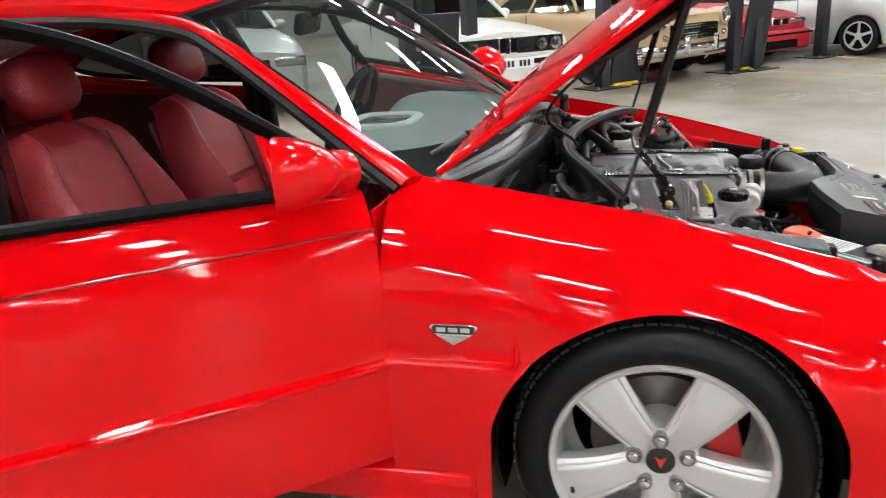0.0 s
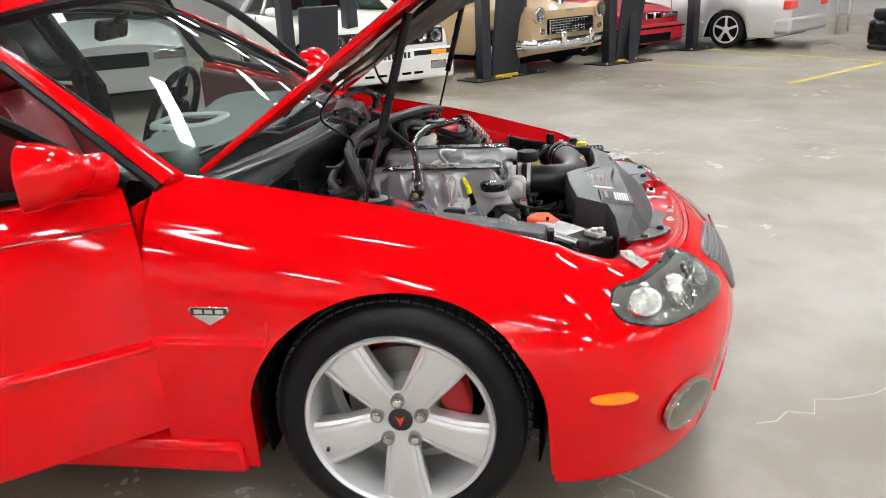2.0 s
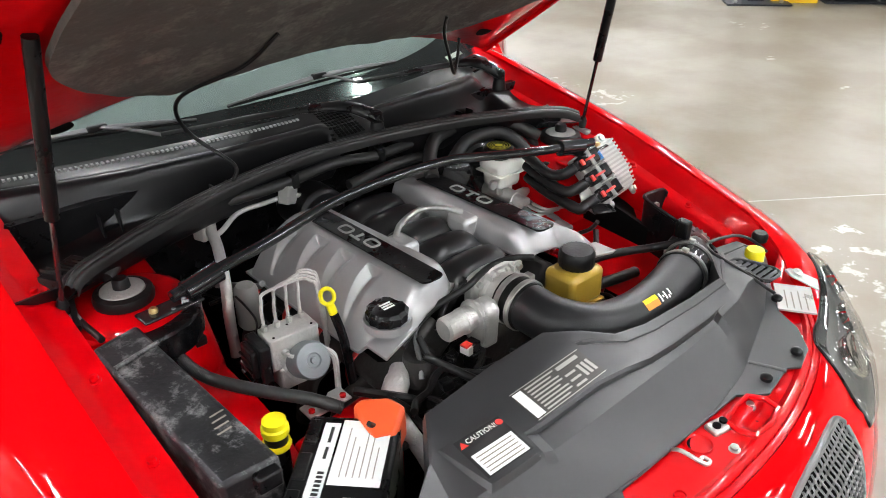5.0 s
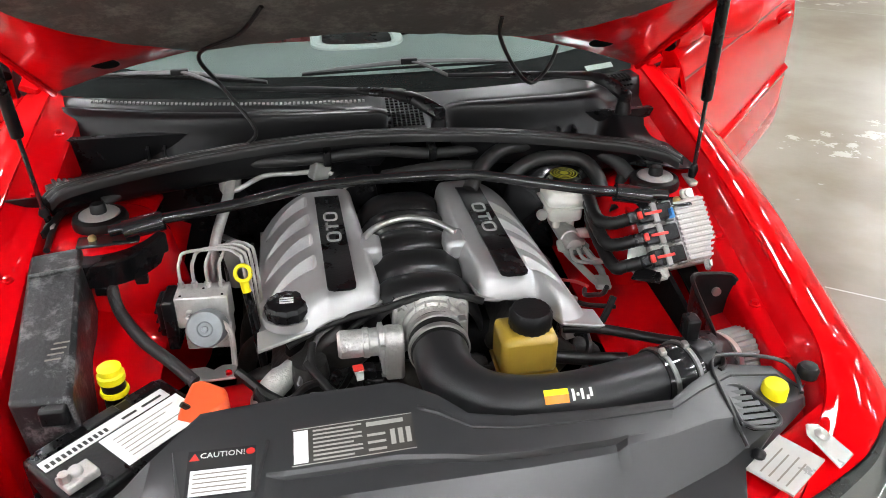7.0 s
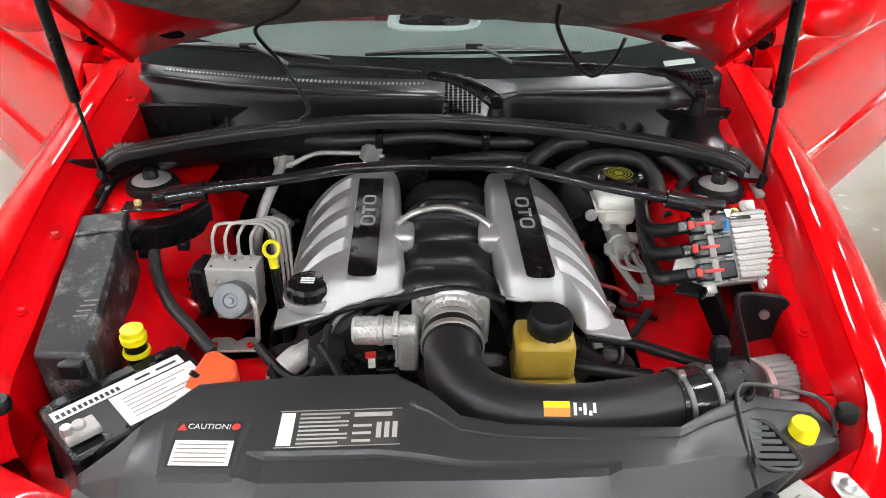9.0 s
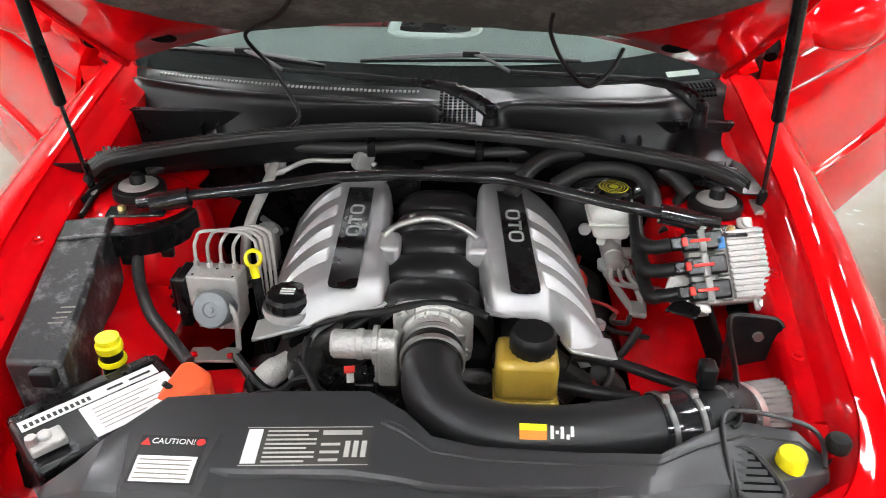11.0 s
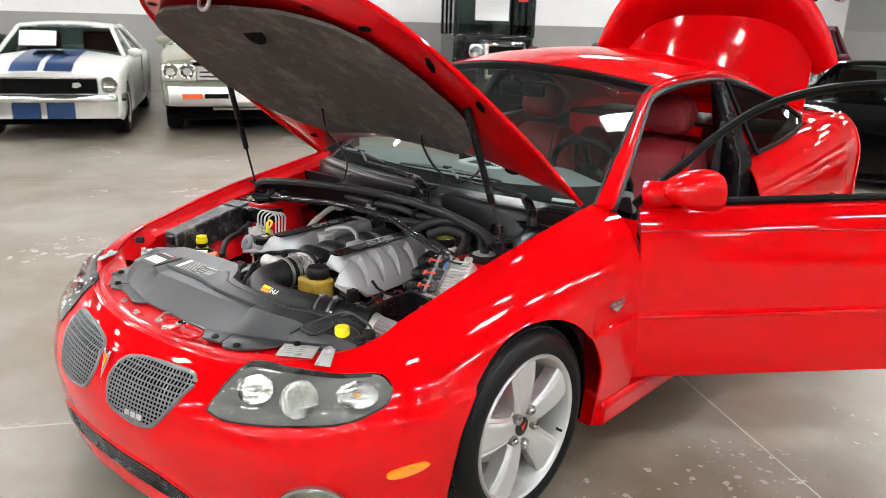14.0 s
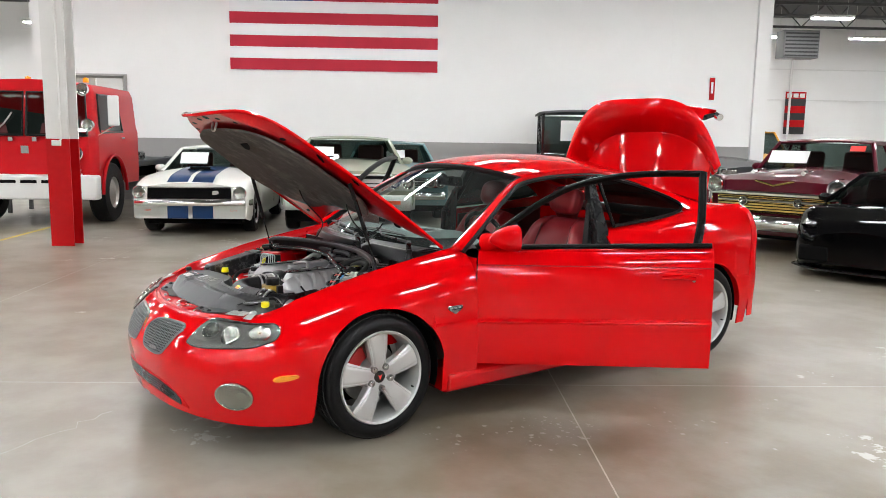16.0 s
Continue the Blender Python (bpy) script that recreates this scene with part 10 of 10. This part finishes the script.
def tan_sedan():
    c = thing("tan_sedan", "tan fifties sedan with chrome egg-crate grille", "car", placed(9.15, 0.0, -0.63, -0.776) @ Matrix.Scale(0.86, 4))
    P = dict(front=0.85, base=2.92, rear=1.2, width=1.85, height=1.53, tyre=0.34, arch=0.37, belt=1.05, cab=(0.75, 2.95, 1.15, 2.3), chrome=True, sill=0.27,
             top=flatcurve([(-0.85, 0.96), (-0.5, 1.05), (0.7, 1.12), (3.0, 1.08), (4.1, 0.95)]), shoulder=flatcurve([(-0.85, 0.95), (-0.4, 1.0), (0.7, 1.02), (3.0, 1.04), (4.1, 0.92)]),
             plan=lerp_table([(0, 0.97), (0.02, 0.985), (0.3, 1.0), (0.8, 1.0), (1.0, 0.94)]))
    car_body(c, P, TAN)
    greenhouse(c, P, TAN)
    wheels_for(c, P, 0.21)
    g = mesh("grille", *box(-0.55, 0.55, -0.90, -0.84, 0.60, 0.83), DARK, c, "chrome egg-crate grille", bevel=0.02)
    for k in range(15):
        mesh("grille_bar", *box(-0.54 + 0.077 * k, -0.53 + 0.077 * k, -0.912, -0.9, 0.61, 0.82), CHROME, g)
    for k in range(6):
        mesh("grille_bar", *box(-0.55, 0.55, -0.914, -0.9, 0.615 + 0.038 * k, 0.625 + 0.038 * k), CHROME, g)
    for s in (1, -1):
        round_lamp(c, s * 0.76, -0.87, 0.90, 0.10)
        mesh("lamp_brow", *moved(lathe([(0.13, 0.0), (0.13, 0.2), (0.05, 0.5)], 20, caps=False), Matrix.Translation((s * 0.76, -0.90, 0.90)) @ Matrix.Rotation(radians(-90), 4, "X")), TAN, c)
        mesh("parking_lamp", *lathe([(0.05, -0.9), (0.04, -0.93), (0, -0.94)], 12, "y", (s * 0.72, 0, 0.66)), LAMP_REFL, c)
        mesh("bumper_guard", *box(s * 0.35 - 0.05, s * 0.35 + 0.05, -1.06, -0.98, 0.40, 0.66), CHROME, c, bevel=0.03)
    bumper(c, 0.97, -0.98, 0.46, 0.085, 0.06, CHROME, bow=0.14, label="bright chrome wraparound bumper")
    mesh("bonnet_bird", *tube([(0, -0.75, 1.03), (0, -0.4, 1.10)], [0.04, 0.015], 8, 3), CHROME, c)
    mesh("bonnet_emblem", *box(-0.1, 0.1, -0.865, -0.85, 0.93, 0.95), CHROME, c)
tan_sedan()
RED2 = paint("crimson_car_paint", (0.32, 0.008, 0.018), 0.8)
def red_sedan():
    c = thing("red_sedan", "crimson nineties sedan with twin-kidney grille", "car", placed(11.0, -1.35, -0.72, -0.69) @ Matrix.Scale(0.88, 4))
    P = dict(front=0.85, base=2.83, rear=1.1, width=1.80, height=1.42, tyre=0.32, arch=0.36, belt=0.95, cab=(0.7, 2.9, 1.25, 2.35), sill=0.17,
             top=flatcurve([(-0.85, 0.74), (-0.5, 0.85), (0.7, 1.0), (3.0, 1.0), (3.9, 0.95)]), shoulder=flatcurve([(-0.85, 0.68), (-0.3, 0.82), (1.0, 0.92), (3.0, 0.96), (3.9, 0.88)]),
             plan=lerp_table([(0, 0.78), (0.03, 0.90), (0.1, 0.97), (0.3, 1.0), (0.8, 1.0), (1.0, 0.85)]))
    car_body(c, P, RED2)
    greenhouse(c, P, RED2)
    wheels_for(c, P, 0.23, SILVER, "five")
    for s in (1, -1):
        mesh("headlamp", *box(min(s * 0.30, s * 0.72), max(s * 0.30, s * 0.72), -0.86, -0.76, 0.60, 0.70), LAMP_REFL, c, bevel=0.03)
        mesh("kidney", *box(min(s * 0.02, s * 0.2), max(s * 0.02, s * 0.2), -0.90, -0.84, 0.60, 0.72), CHROME, c, bevel=0.02)
        mesh("kidney_void", *box(min(s * 0.035, s * 0.185), max(s * 0.035, s * 0.185), -0.906, -0.89, 0.615, 0.705), DARK, c)
        mesh("fog_lamp", *box(s * 0.62 - 0.08, s * 0.62 + 0.08, -0.93, -0.85, 0.28, 0.36), LAMP_REFL, c, bevel=0.02)
    b = mesh("front_bumper", *box(-0.80, 0.80, -0.94, -0.72, 0.18, 0.52), RED2, c, bevel=0.07)
    mesh("air_intake", *box(-0.42, 0.42, -0.948, -0.93, 0.22, 0.36), DARK, b, bevel=0.01)
    mesh("rub_strip", *box(-0.81, 0.81, -0.945, -0.73, 0.44, 0.47), DARK, b)
red_sedan()
SILVER_P = paint("silver_car_paint", (0.50, 0.50, 0.49), 0.6, 0.5)
def silver_roadster():
    c = thing("silver_roadster", "silver convertible with red tail lamps", "car", placed(13.0, -1.75, 0.60, 0.80) @ Matrix.Scale(0.9, 4))
    P = dict(front=0.85, base=2.515, rear=1.1, width=1.81, height=1.30, tyre=0.32, arch=0.36, belt=0.93, cab=(0.6, 2.3, 1.1, 1.8), sill=0.19,
             top=flatcurve([(-0.85, 0.78), (-0.4, 0.86), (0.7, 0.97), (2.4, 0.97), (3.6, 0.90)]), shoulder=flatcurve([(-0.85, 0.72), (0.0, 0.84), (1.0, 0.90), (2.4, 0.93), (3.6, 0.84)]))
    car_body(c, P, SILVER_P)
    greenhouse(c, P, BLACK)
    wheels_for(c, P, 0.24, SILVER, "five")
    for s in (1, -1):
        mesh("tail_lamp", *box(min(s * 0.5, s * 0.86), max(s * 0.5, s * 0.86), 3.50, 3.62, 0.66, 0.80), REDTAG, c, bevel=0.02)
        mesh("door_handle", *box(min(s * 0.91, s * 0.935), max(s * 0.91, s * 0.935), 1.75, 1.95, 0.78, 0.81), SILVER_P, c)
    mesh("side_moulding", *box(-0.92, 0.92, 0.4, 2.1, 0.42, 0.46), SILVER_P, c, bevel=0.01)
    mesh("rear_bumper", *box(-0.86, 0.86, 3.35, 3.66, 0.25, 0.52), SILVER_P, c, bevel=0.06)
silver_roadster()
def silver_sedan():
    c = thing("silver_sedan", "silver grey sedan standing between lift posts", "car", placed(6.55, 5.0, -0.80, -0.60))
    P = dict(front=0.85, base=2.7, rear=1.1, width=1.78, height=1.42, tyre=0.31, arch=0.36, belt=0.95, cab=(0.7, 2.8, 1.25, 2.3), sill=0.18,
             top=flatcurve([(-0.85, 0.76), (-0.4, 0.86), (0.7, 1.0), (3.0, 1.0), (3.8, 0.92)]), shoulder=flatcurve([(-0.85, 0.70), (0.0, 0.84), (1.0, 0.92), (3.0, 0.95), (3.8, 0.86)]))
    car_body(c, P, SILVER_P)
    greenhouse(c, P, SILVER_P)
    wheels_for(c, P, 0.22, SILVER, "eight")
    for s in (1, -1):
        mesh("headlamp", *box(min(s * 0.4, s * 0.78), max(s * 0.4, s * 0.78), -0.86, -0.72, 0.56, 0.68), LAMP_REFL, c, bevel=0.03)
    mesh("grille", *box(-0.35, 0.35, -0.87, -0.80, 0.50, 0.66), DARK, c, bevel=0.02)
silver_sedan()
SUV_P = paint("charcoal_car_paint", (0.035, 0.037, 0.04), 0.7)
for nm, lab, x, y, z0, col in (("charcoal_suv", "charcoal grey tall estate car parked behind", 6.3, 13.0, 0, SUV_P), ("orange_pickup", "orange and silver pickup at the far wall", 9.5, 18.0, 0, paint("orange_car_paint", (0.55, 0.25, 0.03)))):
    c = thing(nm, lab, "car", HALL @ pose(x + 1.5, y, 0, 0, 0, 10))
    P = dict(front=0.9, base=2.95, rear=1.2, width=1.95, height=1.85, tyre=0.37, arch=0.42, belt=1.15, cab=(0.7, 3.6, 1.2, 3.4), sill=0.3, wt=0.76,
             top=flatcurve([(-0.9, 1.0), (-0.4, 1.1), (0.7, 1.18), (4.1, 1.15)]), shoulder=flatcurve([(-0.9, 0.95), (0.0, 1.05), (4.1, 1.1)]))
    car_body(c, P, col)
    greenhouse(c, P, col)
    wheels_for(c, P, 0.24, SILVER, "five")
    for s in (1, -1):
        mesh("headlamp", *box(min(s * 0.5, s * 0.88), max(s * 0.5, s * 0.88), -0.92, -0.80, 0.80, 0.95), LAMP_REFL, c, bevel=0.03)

# shop vacuum, floor lines, joints
vac = thing("shop_vacuum", "black wet-and-dry vacuum with red latch", "vacuum", pose(10.2, -5.25, 0, 0, 0, 20))
mesh("tank", *box(-0.22, 0.22, -0.2, 0.2, 0.06, 0.42), BLACK, vac, bevel=0.06)
mesh("motor_head", *box(-0.18, 0.18, -0.17, 0.17, 0.42, 0.58), BLACK, vac, bevel=0.05)
mesh("latch", *box(-0.06, 0.06, -0.215, -0.19, 0.28, 0.46), REDTAG, vac, bevel=0.01)
mesh("hose", *tube([(-0.2, 0, 0.35), (-0.45, 0.05, 0.3), (-0.5, 0.1, 0.06), (-0.3, 0.25, 0.05), (0.0, 0.3, 0.05)], 0.035, 10, 8, rings=0.1), HOSE, vac)
for k in range(4):
    mesh("castor", *lathe([(0.03, -0.02), (0.03, 0.02)], 12, "x", (-0.17 + 0.34 * (k % 2), -0.15 + 0.3 * (k // 2), 0.03)), RUBBER, vac)
bench = thing("work_table", "folding table against the far wall", "table", pose(12.6, -6.2, 0, 0, 0, 55))
mesh("table_top", *box(-0.9, 0.9, -0.4, 0.4, 0.72, 0.75), mat("table_wood", (0.25, 0.2, 0.15), rough=0.5, vary=0.2), bench)
for x in (-0.8, 0.8):
    for y in (-0.33, 0.33):
        mesh("table_leg", *box(x - 0.02, x + 0.02, y - 0.02, y + 0.02, 0, 0.72), STEEL, bench)
def floor_strip(name, a, b, w, material, label, z=0.003):
    a, b = Vector((*a, z)), Vector((*b, z))
    n = (b - a).cross(Vector((0, 0, 1))).normalized() * w / 2
    ob = mesh(name, [a - n, a + n, b + n, b - n], [(0, 1, 2, 3)] if (n.cross(b - a)).z > 0 else [(3, 2, 1, 0)], material, smooth=False)
    tagged(ob, label, "floor marking", kind="structure")
YL = "worn yellow line painted on concrete floor"
for a, b in (((11.0, -2.75), (8.6, -4.65)), ((8.6, -4.65), (6.9, -3.0)), ((-8.2, -0.5), (-10.5, 1.0)), ((9.4, -1.4), (8.2, -3.1))):
    floor_strip("line", a, b, 0.08, LINE_Y, YL)
U = Vector((0.575, 0.818))
N = Vector((0.818, -0.575))
JL = "thin saw-cut joint in concrete floor"
o = Vector((-0.785, -0.826))
for k in range(-3, 5):
    p = o + N * (4.6 * k)
    floor_strip("joint", p - U * 18, p + U * 22, 0.010, JOINT, JL, 0.0025)
for k in range(-3, 4):
    p = Vector((0.83, 1.31)) + U * (4.6 * k)
    floor_strip("joint", p - N * 18, p + N * 16, 0.008, JOINT, JL, 0.0028)
# flaked floor paint in small groups round the coupe
CHIP = mat("flaked_pale_floor_paint", (0.38, 0.37, 0.34), rough=0.6, vary=0.25, vscale=30)
rc = random.Random(11)
for cx, cy, n, spread in ((1.04, 0.30, 46, 0.1), (1.23, 0.82, 60, 0.12), (1.29, 0.68, 40, 0.12), (1.70, 1.43, 30, 0.16), (1.55, 2.18, 16, 0.1), (-0.80, 0.78, 46, 0.12), (-0.90, 0.53, 34, 0.1), (-0.78, 0.25, 20, 0.1)):
    verts, faces = [], []
    for k in range(n):
        x, y = cx + rc.gauss(0, spread), cy + rc.gauss(0, spread * 0.7)
        r = 0.002 + 0.011 * rc.random() ** 4
        m = rc.randint(5, 8)
        base = len(verts)
        verts += [(x + r * rc.uniform(0.4, 2.0) * math.cos(2 * math.pi * q / m), y + r * rc.uniform(0.3, 1.5) * math.sin(2 * math.pi * q / m), 0.0026) for q in range(m)]
        faces.append(tuple(range(base, base + m)))
    tagged(mesh("floor_flakes", verts, faces, CHIP, smooth=False), "small pale flakes of worn floor paint", "floor marks", kind="stuff")
# cracks
rc = random.Random(11)
def crack(a, b, n, w=0.006):
    a, b = Vector((*a, 0.002)), Vector((*b, 0.002))
    d = (b - a) / n
    s = d.cross(Vector((0, 0, 1))).normalized()
    pts = [a + d * k + s * rc.uniform(-0.035, 0.035) for k in range(n + 1)]
    v, f = [], []
    for k, p in enumerate(pts):
        ww = w * rc.uniform(0.3, 1.0)
        v += [p - s * ww / 2, p + s * ww / 2]
        if k:
            f.append((2 * k, 2 * k + 1, 2 * k - 1, 2 * k - 2))
    ob = mesh("floor_crack", v, f, JOINT, smooth=False)
    tagged(ob, "hairline crack in polished concrete", "crack", kind="structure")
crack((-0.92, -0.36), (-0.5, -0.62), 16)
crack((-0.664, -0.557), (-0.9, -1.0), 16)
crack((2.84, -0.1), (4.26, -1.38), 26, 0.008)
crack((1.866, -1.892), (2.6, -1.5), 18)
crack((-0.3, -1.0), (0.5, -2.4), 24)
# far wall: banner, pipes, roof trusses, unit heater
ban = thing("banner", "red and black vertical banner on far wall", "banner", HALL @ pose(15.75, FAR_Y - 0.07, 0))
for k in range(6):
    mesh("banner_band", *box(-0.42, 0.42, -0.01, 0.0, 1.85 + 0.28 * k, 2.13 + 0.28 * k), COL_R if k % 2 else INK, ban)
for k in range(3):
    mesh("banner_letter_bar", *box(-0.36 + 0.26 * k, -0.16 + 0.26 * k, -0.016, -0.011, 3.30, 3.46), LABEL_W, ban)
sg = thing("extinguisher_sign", "small red and white arrow sign on wall", "sign", HALL @ pose(7.35, WALL_Y - 0.012, 0))
mesh("sign_plate", *box(-0.06, 0.06, -0.006, 0.0, 2.45, 2.95), COL_R, sg)
mesh("sign_arrow", *box(-0.025, 0.025, -0.009, -0.006, 2.6, 2.85), LABEL_W, sg)
for x in (9.2, 12.0, 15.5):
    hall_box("trim_pipe", x - 0.04, x + 0.04, FAR_Y - 0.12, FAR_Y - 0.04, 0, CEIL_Z, COL_W, "white painted pipe on far wall")
for z in (3.2, 4.4):
    hall_box("trim_rail", 8.3, 24, FAR_Y - 0.06, FAR_Y - 0.02, z - 0.02, z + 0.02, COL_W, "white wall rail")
hall_box("trim_edge", 8.3, 8.62, WALL_Y - 0.08, WALL_Y + 0.4, 0, CEIL_Z, WALL_W, "white wall end post")
def roof_truss(y, x0, x1):
    t = thing("roof_truss", "dark open-web steel roof truss", "truss", HALL @ pose(0, y, CEIL_Z - 0.9), group="roof trusses")
    for z in (0.05, 0.85):
        mesh("chord", *box(x0, x1, -0.04, 0.04, z - 0.04, z + 0.04), TRUSS, t)
    n = int((x1 - x0) / 0.8)
    for k in range(n):
        xa = x0 + 0.8 * k
        mesh("web_rod", *tube([(xa, 0, 0.05 if k % 2 else 0.85), (xa + 0.8, 0, 0.85 if k % 2 else 0.05)], 0.02, 5, 1), TRUSS, t)
for y in (16.5, 18.8, 21, 23.5):
    roof_truss(y, 8.5, 22)
uh = thing("unit_heater", "grey louvred unit heater hung under the roof", "heater", HALL @ pose(13.3, 22, CEIL_Z - 1.6))
mesh("heater_case", *box(-0.6, 0.6, -0.3, 0.3, -0.5, 0.4), GRILLE_GREY, uh, bevel=0.02)
for k in range(7):
    mesh("heater_louvre", *box(-0.55, 0.55, -0.33, -0.30, -0.45 + 0.12 * k, -0.40 + 0.12 * k), TRUSS, uh)
